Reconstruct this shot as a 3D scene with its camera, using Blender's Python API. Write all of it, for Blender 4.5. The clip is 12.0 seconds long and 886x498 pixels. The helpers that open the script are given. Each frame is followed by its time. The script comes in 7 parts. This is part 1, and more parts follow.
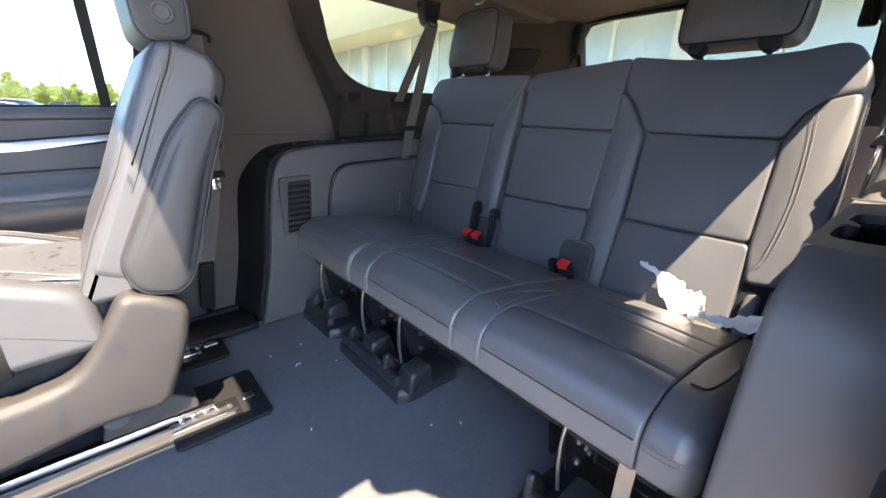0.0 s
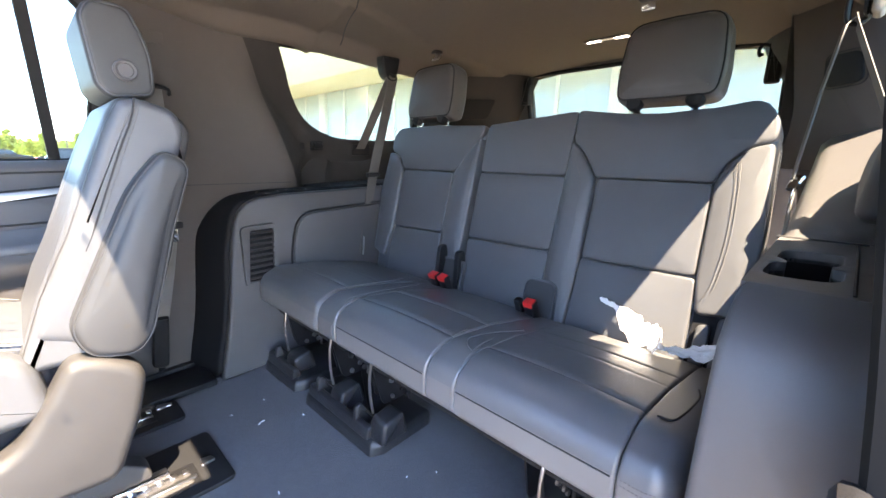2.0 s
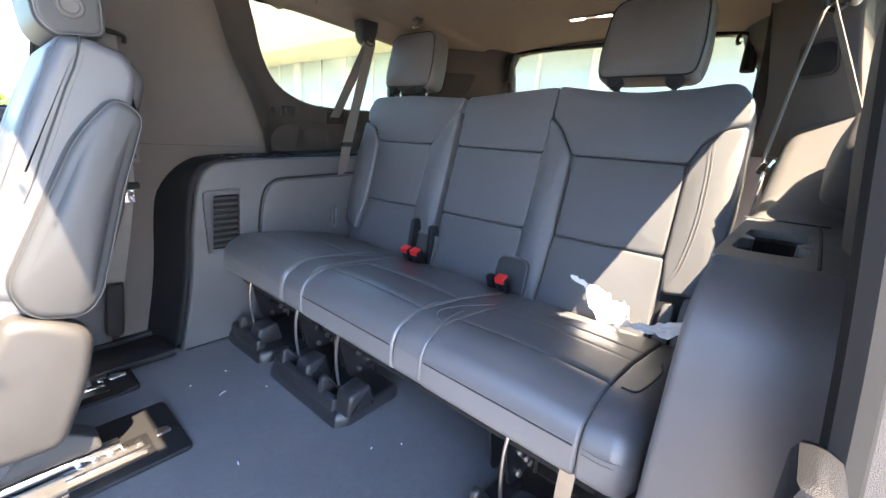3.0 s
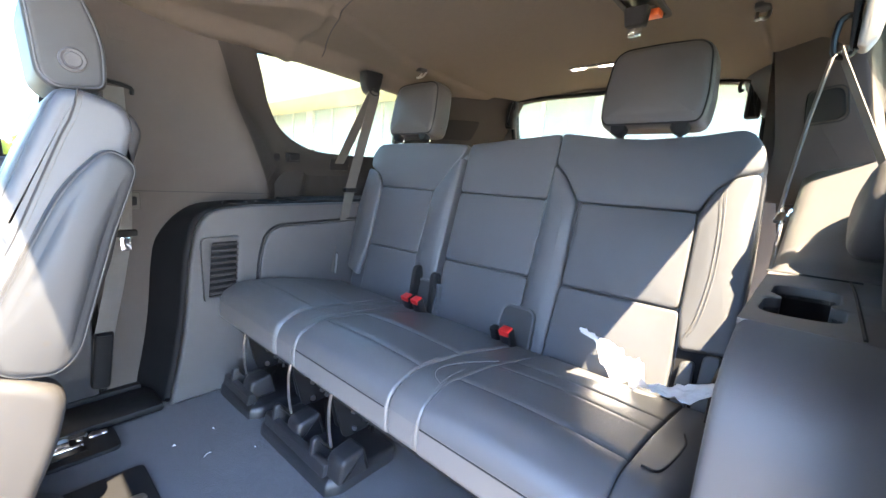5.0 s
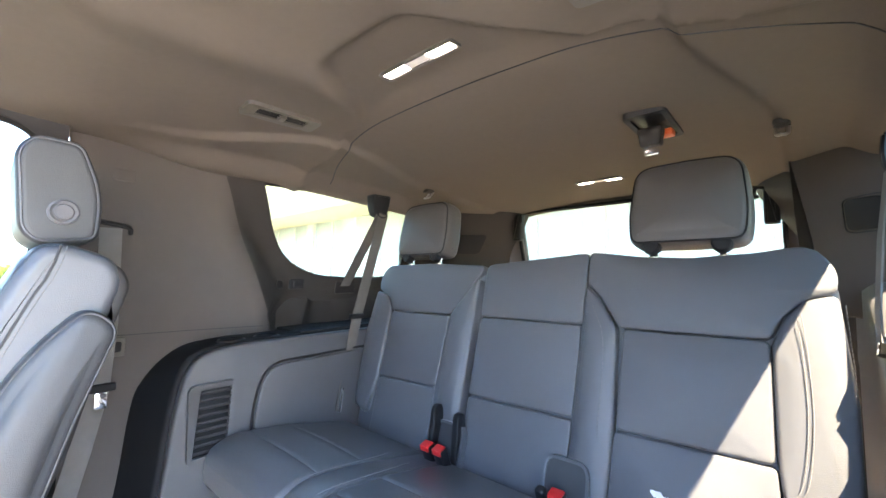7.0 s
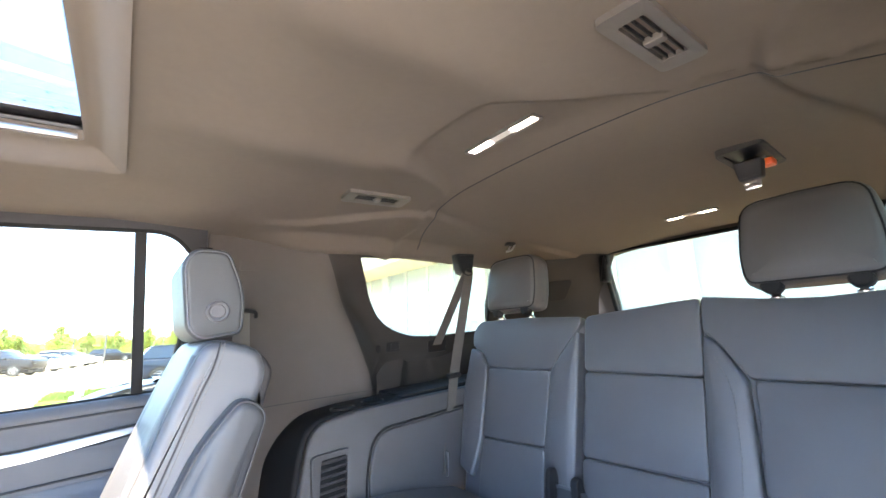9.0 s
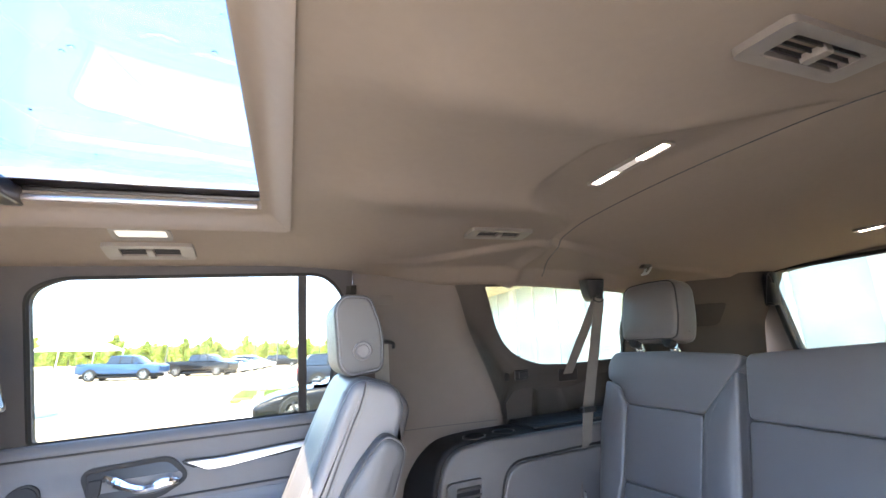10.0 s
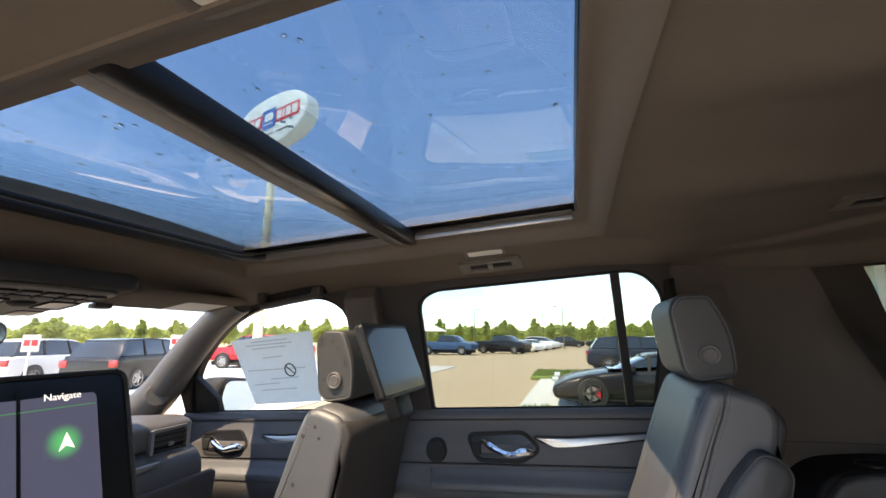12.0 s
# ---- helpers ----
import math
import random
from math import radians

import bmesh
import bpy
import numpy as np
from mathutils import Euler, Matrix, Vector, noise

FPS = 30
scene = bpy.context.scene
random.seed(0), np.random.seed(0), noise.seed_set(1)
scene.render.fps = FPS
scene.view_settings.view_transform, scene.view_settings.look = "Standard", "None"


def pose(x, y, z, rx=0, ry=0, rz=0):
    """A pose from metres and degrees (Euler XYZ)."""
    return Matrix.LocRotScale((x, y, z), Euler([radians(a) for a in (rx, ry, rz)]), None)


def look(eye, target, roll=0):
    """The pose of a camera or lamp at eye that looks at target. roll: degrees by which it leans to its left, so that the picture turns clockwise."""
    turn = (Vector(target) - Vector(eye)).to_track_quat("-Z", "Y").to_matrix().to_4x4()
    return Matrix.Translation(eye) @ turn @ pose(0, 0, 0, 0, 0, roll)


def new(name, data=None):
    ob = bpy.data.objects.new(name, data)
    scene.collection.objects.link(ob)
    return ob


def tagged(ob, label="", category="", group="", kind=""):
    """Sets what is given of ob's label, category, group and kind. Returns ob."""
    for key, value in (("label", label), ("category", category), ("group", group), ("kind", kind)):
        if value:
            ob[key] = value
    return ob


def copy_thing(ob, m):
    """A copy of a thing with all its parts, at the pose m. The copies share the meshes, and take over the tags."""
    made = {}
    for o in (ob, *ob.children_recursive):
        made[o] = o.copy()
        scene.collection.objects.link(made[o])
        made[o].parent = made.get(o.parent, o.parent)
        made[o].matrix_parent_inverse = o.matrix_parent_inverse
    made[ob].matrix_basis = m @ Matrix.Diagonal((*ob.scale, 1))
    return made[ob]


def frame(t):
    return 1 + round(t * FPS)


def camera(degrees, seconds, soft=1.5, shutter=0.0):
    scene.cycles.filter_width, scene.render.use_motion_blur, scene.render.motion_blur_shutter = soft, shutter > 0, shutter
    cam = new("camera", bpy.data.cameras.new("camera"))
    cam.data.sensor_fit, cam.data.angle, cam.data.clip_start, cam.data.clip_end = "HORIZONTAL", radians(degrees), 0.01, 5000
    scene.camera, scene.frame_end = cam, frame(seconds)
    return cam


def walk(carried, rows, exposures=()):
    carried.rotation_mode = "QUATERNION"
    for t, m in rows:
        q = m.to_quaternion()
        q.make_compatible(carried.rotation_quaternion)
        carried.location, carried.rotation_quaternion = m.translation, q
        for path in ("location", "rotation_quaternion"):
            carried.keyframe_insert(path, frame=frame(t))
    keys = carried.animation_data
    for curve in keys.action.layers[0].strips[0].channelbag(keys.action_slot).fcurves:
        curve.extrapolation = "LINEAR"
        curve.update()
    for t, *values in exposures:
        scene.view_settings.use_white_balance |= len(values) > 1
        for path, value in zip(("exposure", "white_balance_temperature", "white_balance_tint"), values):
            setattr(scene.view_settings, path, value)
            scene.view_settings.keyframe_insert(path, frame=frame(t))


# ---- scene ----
cam = camera(94.3, 12.0)
PATH = [
    (0, (-0.502, -0.765, 0.745), (0.705, 0.689, 0.089), 0.3),
    (0.5, (-0.506, -0.747, 0.746), (0.741, 0.68, 0.106), 1.4),
    (1, (-0.516, -0.758, 0.744), (0.83, 0.637, 0.252), 2.1),
    (1.5, (-0.515, -0.768, 0.75), (0.845, 0.609, 0.247), 0.6),
    (2, (-0.525, -0.765, 0.764), (0.856, 0.601, 0.29), -0.3),
    (2.5, (-0.526, -0.759, 0.744), (0.881, 0.559, 0.214), 1.8),
    (3, (-0.511, -0.758, 0.736), (0.94, 0.501, 0.178), 2.8),
    (3.5, (-0.469, -0.738, 0.718), (0.931, 0.604, 0.23), 3.2),
    (3.7, (-0.447, -0.727, 0.729), (0.971, 0.615, 0.293), 3.2),
    (5.3, (-0.48, -0.746, 0.759), (0.992, 0.569, 0.437), 2.4),
    (5.5, (-0.488, -0.759, 0.784), (1.0, 0.563, 0.593), 4.1),
    (6, (-0.432, -0.685, 0.784), (1.103, 0.585, 0.598), 0.3),
    (6.5, (-0.404, -0.631, 0.778), (1.076, 0.699, 0.571), 0.3),
    (7, (-0.418, -0.612, 0.814), (1.059, 0.732, 0.936), -0.3),
    (7.5, (-0.418, -0.581, 0.859), (0.959, 0.851, 1.085), -1.3),
    (9.3, (-0.494, -0.606, 0.869), (0.672, 0.977, 1.234), -5.3),
    (9.5, (-0.459, -0.615, 0.89), (0.603, 1.036, 1.269), -3.8),
    (10, (-0.495, -0.623, 0.924), (0.205, 1.196, 1.371), -4.2),
    (10.5, (-0.519, -0.655, 0.974), (-0.379, 1.29, 1.419), -6.1),
    (11, (-0.563, -0.668, 0.985), (-0.674, 1.27, 1.467), -3.9),
    (11.5, (-0.586, -0.676, 0.983), (-0.955, 1.233, 1.45), -3.6),
    (12, (-0.604, -0.677, 0.973), (-1.158, 1.191, 1.423), -3.3),
]
EXPOSURE = [(0, 3.88, 6950, 20), (1.5, 4.39, 7000, 19), (2.5, 4.54, 7050, 19), (3.5, 4.74, 7050, 17), (5.5, 5.01, 6950, 16), (7.0, 5.04, 6950, 16), (9.5, 4.88, 6950, 18), (10.1, 4.76, 7150, 20), (10.45, 3.54, 7900, 19), (11.0, 2.74, 7950, 18), (12.0, 2.38, 7700, 18)]
walk(cam, [(t, look(e, g, r)) for t, e, g, r in PATH], EXPOSURE)

# ---- light ----
SUN_TO = Vector((-0.18, -0.475, 1.0)).normalized()        # towards the sun
world = bpy.data.worlds.new("sky")
scene.world = world
world.use_nodes = True
wn = world.node_tree.nodes
sky = wn.new("ShaderNodeTexSky")
sky.sky_type, sky.sun_disc = "NISHITA", False
sky.altitude, sky.air_density, sky.dust_density, sky.ozone_density = 700.0, 1.0, 0.1, 2.0
sky.sun_elevation = math.asin(SUN_TO.z)
sky.sun_rotation = math.atan2(SUN_TO.x, SUN_TO.y)
wn["Background"].inputs["Strength"].default_value = 0.12
world.node_tree.links.new(sky.outputs[0], wn["Background"].inputs["Color"])
sun = new("sun", bpy.data.lights.new("sun", "SUN"))
sun.data.energy, sun.data.angle, sun.data.color = 2.2, radians(0.5), (1.0, 0.89, 0.67)
sun.matrix_world = look(SUN_TO * 30, (0, 0, 0))

# ---- materials ----


def mat(name, color, rough=0.5, metal=0.0, second=None, scale=40.0, bump=0.0, bump_scale=300.0, blotch=0.25,
        island=0.0, sheen=0.0, coat=0.0, spec=0.5, emit=0.0, coat_rough=0.06):
    """A principled material whose colour wanders at two sizes, with a fine relief."""
    m = bpy.data.materials.new(name)
    m.use_nodes = True
    n, l = m.node_tree.nodes, m.node_tree.links
    b = n["Principled BSDF"]
    b.inputs["Metallic"].default_value = metal
    b.inputs["Specular IOR Level"].default_value = spec
    b.inputs["Sheen Weight"].default_value = sheen
    b.inputs["Coat Weight"].default_value = coat
    b.inputs["Coat Roughness"].default_value = coat_rough
    second = second or tuple(c * (1 + blotch) for c in color)
    co = n.new("ShaderNodeTexCoord")
    n1, n2 = n.new("ShaderNodeTexNoise"), n.new("ShaderNodeTexNoise")
    n1.inputs["Scale"].default_value, n1.inputs["Detail"].default_value = scale * 0.12, 4
    n2.inputs["Scale"].default_value, n2.inputs["Detail"].default_value = scale, 3
    add = n.new("ShaderNodeMath")
    add.operation = "MULTIPLY_ADD"
    add.inputs[1].default_value = 0.5
    half = n.new("ShaderNodeMath")
    half.operation = "MULTIPLY"
    half.inputs[1].default_value = 0.5
    ramp = n.new("ShaderNodeValToRGB")
    ramp.color_ramp.elements[0].position, ramp.color_ramp.elements[1].position = 0.22, 0.78
    ramp.color_ramp.elements[0].color = (*color, 1)
    ramp.color_ramp.elements[1].color = (*second, 1)
    for t in (n1, n2):
        l.new(co.outputs["Object"], t.inputs["Vector"])
    l.new(n1.outputs["Fac"], half.inputs[0])
    l.new(n2.outputs["Fac"], add.inputs[0])
    l.new(half.outputs[0], add.inputs[2])
    l.new(add.outputs[0], ramp.inputs["Fac"])
    out = ramp.outputs["Color"]
    if island:
        info, hsv = n.new("ShaderNodeObjectInfo"), n.new("ShaderNodeHueSaturation")
        mr = n.new("ShaderNodeMapRange")
        mr.inputs["To Min"].default_value, mr.inputs["To Max"].default_value = 1 - island, 1 + island
        l.new(info.outputs["Random"], mr.inputs["Value"])
        l.new(mr.outputs[0], hsv.inputs["Value"])
        l.new(out, hsv.inputs["Color"])
        out = hsv.outputs["Color"]
    l.new(out, b.inputs["Base Color"])
    rr = n.new("ShaderNodeMapRange")
    rr.inputs["To Min"].default_value, rr.inputs["To Max"].default_value = max(rough - 0.07, 0.02), min(rough + 0.07, 1)
    l.new(n1.outputs["Fac"], rr.inputs["Value"])
    l.new(rr.outputs[0], b.inputs["Roughness"])
    if bump:
        v = n.new("ShaderNodeTexVoronoi")
        v.inputs["Scale"].default_value = bump_scale
        bp = n.new("ShaderNodeBump")
        bp.inputs["Strength"].default_value, bp.inputs["Distance"].default_value = bump, 0.002
        l.new(co.outputs["Object"], v.inputs["Vector"])
        l.new(v.outputs["Distance"], bp.inputs["Height"])
        l.new(bp.outputs["Normal"], b.inputs["Normal"])
    if emit:
        b.inputs["Emission Color"].default_value = (*color, 1)
        b.inputs["Emission Strength"].default_value = emit
    return m


def glass_mat(name, tint, gloss=1.0, base=0.045):
    """A thin pane: clear with a tint, mirror-like by Fresnel."""
    m = bpy.data.materials.new(name)
    m.use_nodes = True
    n, l = m.node_tree.nodes, m.node_tree.links
    n.remove(n["Principled BSDF"])
    tr, gl, mx, lw, pw, mu = (n.new("ShaderNodeBsdfTransparent"), n.new("ShaderNodeBsdfGlossy"), n.new("ShaderNodeMixShader"),
                              n.new("ShaderNodeLayerWeight"), n.new("ShaderNodeMath"), n.new("ShaderNodeMath"))
    tr.inputs["Color"].default_value = (*tint, 1)
    gl.inputs["Roughness"].default_value = 0.01
    lw.inputs["Blend"].default_value = 0.5
    pw.operation, pw.inputs[1].default_value = "POWER", 4.5
    mu.operation = "MULTIPLY_ADD"
    mu.inputs[1].default_value, mu.inputs[2].default_value = 0.9 * gloss, base
    l.new(lw.outputs["Facing"], pw.inputs[0])
    l.new(pw.outputs[0], mu.inputs[0])
    l.new(mu.outputs[0], mx.inputs[0])
    l.new(tr.outputs[0], mx.inputs[1])
    l.new(gl.outputs[0], mx.inputs[2])
    l.new(mx.outputs[0], n["Material Output"].inputs["Surface"])
    return m


LEATHER = mat("black leather", (0.079, 0.082, 0.089), 0.40, spec=0.6, coat=0.16, coat_rough=0.32, bump=0.25, bump_scale=900, blotch=0.10, scale=30)
# glossier copy of LEATHER, with the cushions' extra light put into its lighter colour
LIT_SEAT_LEATHER = mat("black leather lightened for cushion light", (0.100, 0.102, 0.107), 0.33, spec=0.9, coat=0.55, coat_rough=0.24, bump=0.25, bump_scale=900, blotch=0.14, scale=22)
# front boxing: warm bounce light on these faces is put into the colour
LIT_BOXING = mat("boxing lightened for bounce light", (0.150, 0.143, 0.140), 0.42, bump=0.2, bump_scale=900, blotch=0.12, scale=26, spec=0.6)
LEATHER_SIDE = mat("grey vinyl", (0.040, 0.041, 0.043), 0.45, bump=0.2, bump_scale=900, blotch=0.10, scale=30)
SEAM = mat("sunk seam", (0.016, 0.016, 0.018), 0.6)
THREAD = mat("grey thread", (0.11, 0.106, 0.10), 0.7)
STITCH = mat("pale grey stitching thread", (0.118, 0.115, 0.112), 0.7)
TRIM = mat("dark grey trim plastic", (0.079, 0.076, 0.078), 0.42, bump=0.3, bump_scale=1200, blotch=0.2, scale=20)
TRIM_BLACK = mat("black trim plastic", (0.013, 0.013, 0.014), 0.5, bump=0.3, bump_scale=1200, scale=20, spec=0.25)
PILLAR = mat("brown-grey pillar trim", (0.092, 0.079, 0.071), 0.65, bump=0.25, bump_scale=1000, blotch=0.15, scale=20, spec=0.3)
HEADLINER = mat("brown-grey headliner cloth", (0.143, 0.120, 0.099), 0.95, bump=0.35, bump_scale=1400, blotch=0.12, scale=60, spec=0.15)
CARPET = mat("black carpet", (0.066, 0.065, 0.070), 0.95, second=(0.118, 0.112, 0.110), bump=0.9, bump_scale=600, scale=70, spec=0.2, sheen=0.3)
BLACK = mat("glossy black plastic", (0.010, 0.010, 0.011), 0.3, spec=0.35)
STEEL = mat("bright steel", (0.42, 0.41, 0.41), 0.28, metal=1.0)
CHROME = mat("chrome", (0.8, 0.8, 0.82), 0.1, metal=1.0)
SATIN = mat("satin silver trim", (0.42, 0.41, 0.40), 0.35, metal=0.9)
RED = mat("red plastic", (0.6, 0.02, 0.02), 0.35)
ORANGE = mat("orange plastic", (0.75, 0.12, 0.02), 0.4)
BELT = mat("grey belt webbing", (0.115, 0.105, 0.095), 0.8, bump=0.5, bump_scale=1500, spec=0.2)
PALE_BELT = mat("light grey belt webbing", (0.20, 0.19, 0.18), 0.8, bump=0.5, bump_scale=1500, spec=0.2)
PAPER = mat("white tissue", (0.82, 0.82, 0.82), 0.9, bump=0.5, bump_scale=120)
WHITE_LABEL = mat("white print", (0.75, 0.75, 0.75), 0.6)
FOOT_PLASTIC = mat("moulded black foot plastic", (0.020, 0.020, 0.022), 0.36, bump=0.2, bump_scale=1200, scale=20, spec=0.6)
MATTE_BLACK = mat("matte black plastic", (0.010, 0.010, 0.011), 0.6, spec=0.15)
RUBBER = mat("black rubber", (0.012, 0.012, 0.012), 0.7, spec=0.15)
LAMP_ON = mat("lit lamp lens", (1.0, 0.93, 0.82), 0.4, emit=1.2)
LAMP_OFF = mat("frosted lamp lens", (0.72, 0.70, 0.66), 0.35)
GREY_PLASTIC = mat("grey plastic", (0.105, 0.093, 0.082), 0.5)
GLASS = glass_mat("green-tinted door glass", (0.62, 0.68, 0.67))
CLEAR = glass_mat("clear glass", (0.96, 0.98, 0.98))
TINTED = glass_mat("green-tinted rear glass", (0.46, 0.52, 0.49))
ROOF_GLASS = glass_mat("blue tinted roof glass", (0.50, 0.61, 0.67), 0.9, 0.085)

# ---- mesh helpers ----
from mathutils.bvhtree import BVHTree


def part(name, bm, material, parent=None, label="", sharp=0.6):
    """Links a bmesh as one mesh object under a thing or a part."""
    bmesh.ops.recalc_face_normals(bm, faces=bm.faces)
    for f in bm.faces:
        f.smooth = True
    for e in bm.edges:
        if len(e.link_faces) == 2 and e.calc_face_angle(0) > sharp:
            e.smooth = False
    me = bpy.data.meshes.new(name)
    weighted = None
    if (material[0] if isinstance(material, tuple) else material) in (LEATHER, LIT_SEAT_LEATHER, LEATHER_SIDE) and len(bm.faces) < 6000:
        # large faces rule the shading of padded shapes
        bm.normal_update()
        cut = math.cos(max(sharp, 0.6))
        area = {f: f.calc_area() for f in bm.faces}
        weighted = []
        for f in bm.faces:
            for lo in f.loops:
                s = Vector()
                for g in lo.vert.link_faces:
                    if g.normal.dot(f.normal) > cut:
                        s += g.normal * area[g]
                weighted.append(s.normalized() if s.length > 1e-12 else f.normal.copy())
    bm.to_mesh(me)
    bm.free()
    if weighted:
        me.normals_split_custom_set(weighted)
    for m in material if isinstance(material, (list, tuple)) else (material,):
        me.materials.append(m)
    ob = new(name, me)
    if parent:
        ob.parent = parent
        ob.matrix_parent_inverse = parent.matrix_basis.inverted()
    if label:
        ob["label"] = label
    return ob


def thing(name, label, category, at=(0, 0, 0), group="", kind=""):
    ob = new(name)
    ob.location = at
    ob.empty_display_size = 0.05
    return tagged(ob, label, category, group, kind)


def solid(name, bm, material, label, category, group="", kind="", sharp=0.6):
    return tagged(part(name, bm, material, sharp=sharp), label, category, group, kind)


def ccw(p):
    a = sum(p[i - 1][0] * p[i][1] - p[i][0] * p[i - 1][1] for i in range(len(p)))
    return list(p) if a > 0 else list(p)[::-1]


def rc(pts, r=0.02, n=4):
    """Rounds a polygon's corners; a point may carry its own radius as a third number."""
    pts = ccw([tuple(p) for p in pts])
    out = []
    for i, p in enumerate(pts):
        c, a, b = Vector(p[:2]), Vector(pts[i - 1][:2]), Vector(pts[(i + 1) % len(pts)][:2])
        rad = p[2] if len(p) > 2 else r
        da, db = (a - c), (b - c)
        k = min(rad, da.length * 0.48, db.length * 0.48)
        s, e = c + da.normalized() * k, c + db.normalized() * k
        if k < 1e-4 or da.normalized().dot(db.normalized()) < -0.995:
            out.append(tuple(c))
            continue
        for j in range(n + 1):
            t = j / n
            q = s * (1 - t) ** 2 + c * 2 * t * (1 - t) + e * t * t
            out.append(tuple(q))
    return out


def rect(a, b, c, d, r=0.01, n=4):
    return rc([(a, b), (c, b), (c, d), (a, d)], r, n)


def inset(p, d):
    out, k = [], len(p)
    for i in range(k):
        a, c, b = Vector(p[i - 1]), Vector(p[i]), Vector(p[(i + 1) % k])
        u, v = (c - a), (b - c)
        u = u.normalized() if u.length > 1e-9 else v.normalized()
        v = v.normalized() if v.length > 1e-9 else u
        nrm = Vector((-u.y - v.y, u.x + v.x))
        nrm = nrm.normalized() if nrm.length > 1e-9 else Vector((-u.y, u.x))
        cosh = max(0.5, nrm.dot(Vector((-u.y, u.x))))
        out.append(tuple(c + nrm * (d / cosh)))
    return out


def prism(poly, a, b, r, to3, bulge=0.0, seg=3, bm=None, both=True):
    """A polygon drawn out from a to b with rounded rims; to3(u, v, w) places it. bulge: how far the cap at b swells."""
    bm = bm or bmesh.new()
    poly = ccw(poly)
    if bulge:
        fine = []
        for p, q in zip(poly, list(poly[1:]) + [poly[0]]):
            m = max(1, int(math.hypot(q[0] - p[0], q[1] - p[1]) / 0.025))
            fine += [(p[0] + (q[0] - p[0]) * j / m, p[1] + (q[1] - p[1]) * j / m) for j in range(m)]
        poly = fine
    s = 1 if b > a else -1
    rings = []
    if both and r:
        for k in range(seg + 1):
            t = math.pi / 2 * k / seg
            rings.append((r * (1 - math.sin(t)), a + s * r * (1 - math.cos(t))))
    else:
        rings.append((0, a))
    if r:
        for k in range(seg + 1):
            t = math.pi / 2 * k / seg
            rings.append((r * (1 - math.cos(t)), b - s * r * (1 - math.sin(t))))
    else:
        rings.append((0, b))
    made = []
    for d, w in rings:
        q = inset(poly, d) if d > 1e-6 else poly
        made.append([bm.verts.new(to3(u, v, w)) for u, v in q])
    k = len(poly)
    if bulge:
        last = inset(poly, r)
        cx, cy = sum(p[0] for p in last) / k, sum(p[1] for p in last) / k
        hx, hy = max(abs(p[0] - cx) for p in last), max(abs(p[1] - cy) for p in last)
        for f in (0.94, 0.86, 0.74, 0.6, 0.4, 0.2):
            made.append([bm.verts.new(to3(cx + (u - cx) * f, cy + (v - cy) * f, b + s * bulge * (1 - f ** 5) *
                                          (1 - 0.8 * (f * (u - cx) / hx) ** 2) * (1 - 0.8 * (f * (v - cy) / hy) ** 2))) for u, v in last])
    for g, h in zip(made, made[1:]):
        for i in range(k):
            bm.faces.new((g[i - 1], g[i], h[i], h[i - 1]))
    bm.faces.new(made[0][::-1])
    if bulge:
        c = bm.verts.new(to3(cx, cy, b + s * bulge))
        for i in range(k):
            bm.faces.new((made[-1][i - 1], made[-1][i], c))
    else:
        bm.faces.new(made[-1])
    return bm


def XZ(u, v, w):
    return (u, w, v)


def YZ(u, v, w):
    return (w, u, v)


def XY(u, v, w):
    return (u, v, w)


def box(x0, x1, y0, y1, z0, z1, r=0.004, bm=None, seg=2):
    return prism(rect(x0, y0, x1, y1, r, 2), z0, z1, min(r, abs(z1 - z0) * 0.45), XY, bm=bm, seg=seg)


def tube(pts, rad, n=8, bm=None, closed=False, flat=1.0):
    """A round bar along a line of points."""
    bm = bm or bmesh.new()
    pts = [Vector(p) for p in pts]
    k, rings, side = len(pts), [], None
    for i, p in enumerate(pts):
        d = (pts[(i + 1) % k] - pts[i - 1]) if closed else (pts[min(i + 1, k - 1)] - pts[max(i - 1, 0)])
        d.normalize()
        ref = side or (Vector((0, 0, 1)) if abs(d.z) < 0.9 else Vector((1, 0, 0)))
        up = (ref - d * ref.dot(d)).normalized()
        side = up
        rt = d.cross(up)
        rr = rad[i] if isinstance(rad, (list, tuple)) else rad
        rings.append([bm.verts.new(p + (up * math.cos(t) + rt * math.sin(t) * flat) * rr) for t in (2 * math.pi * j / n for j in range(n))])
    for g, h in (zip(rings, rings[1:] + rings[:1]) if closed else zip(rings, rings[1:])):
        for j in range(n):
            bm.faces.new((g[j - 1], g[j], h[j], h[j - 1]))
    if not closed:
        bm.faces.new(rings[0][::-1])
        bm.faces.new(rings[-1])
    return bm


def curve_pts(pts, n=6):
    """A smooth line (Catmull-Rom) through points."""
    pts = [Vector(p) for p in pts]
    ext = [pts[0] * 2 - pts[1]] + pts + [pts[-1] * 2 - pts[-2]]
    out = []
    for i in range(1, len(ext) - 2):
        a, b, c, d = ext[i - 1:i + 3]
        for j in range(n):
            t = j / n
            out.append(0.5 * (2 * b + (c - a) * t + (2 * a - 5 * b + 4 * c - d) * t * t + (3 * b - a - 3 * c + d) * t ** 3))
    return out + [pts[-1]]


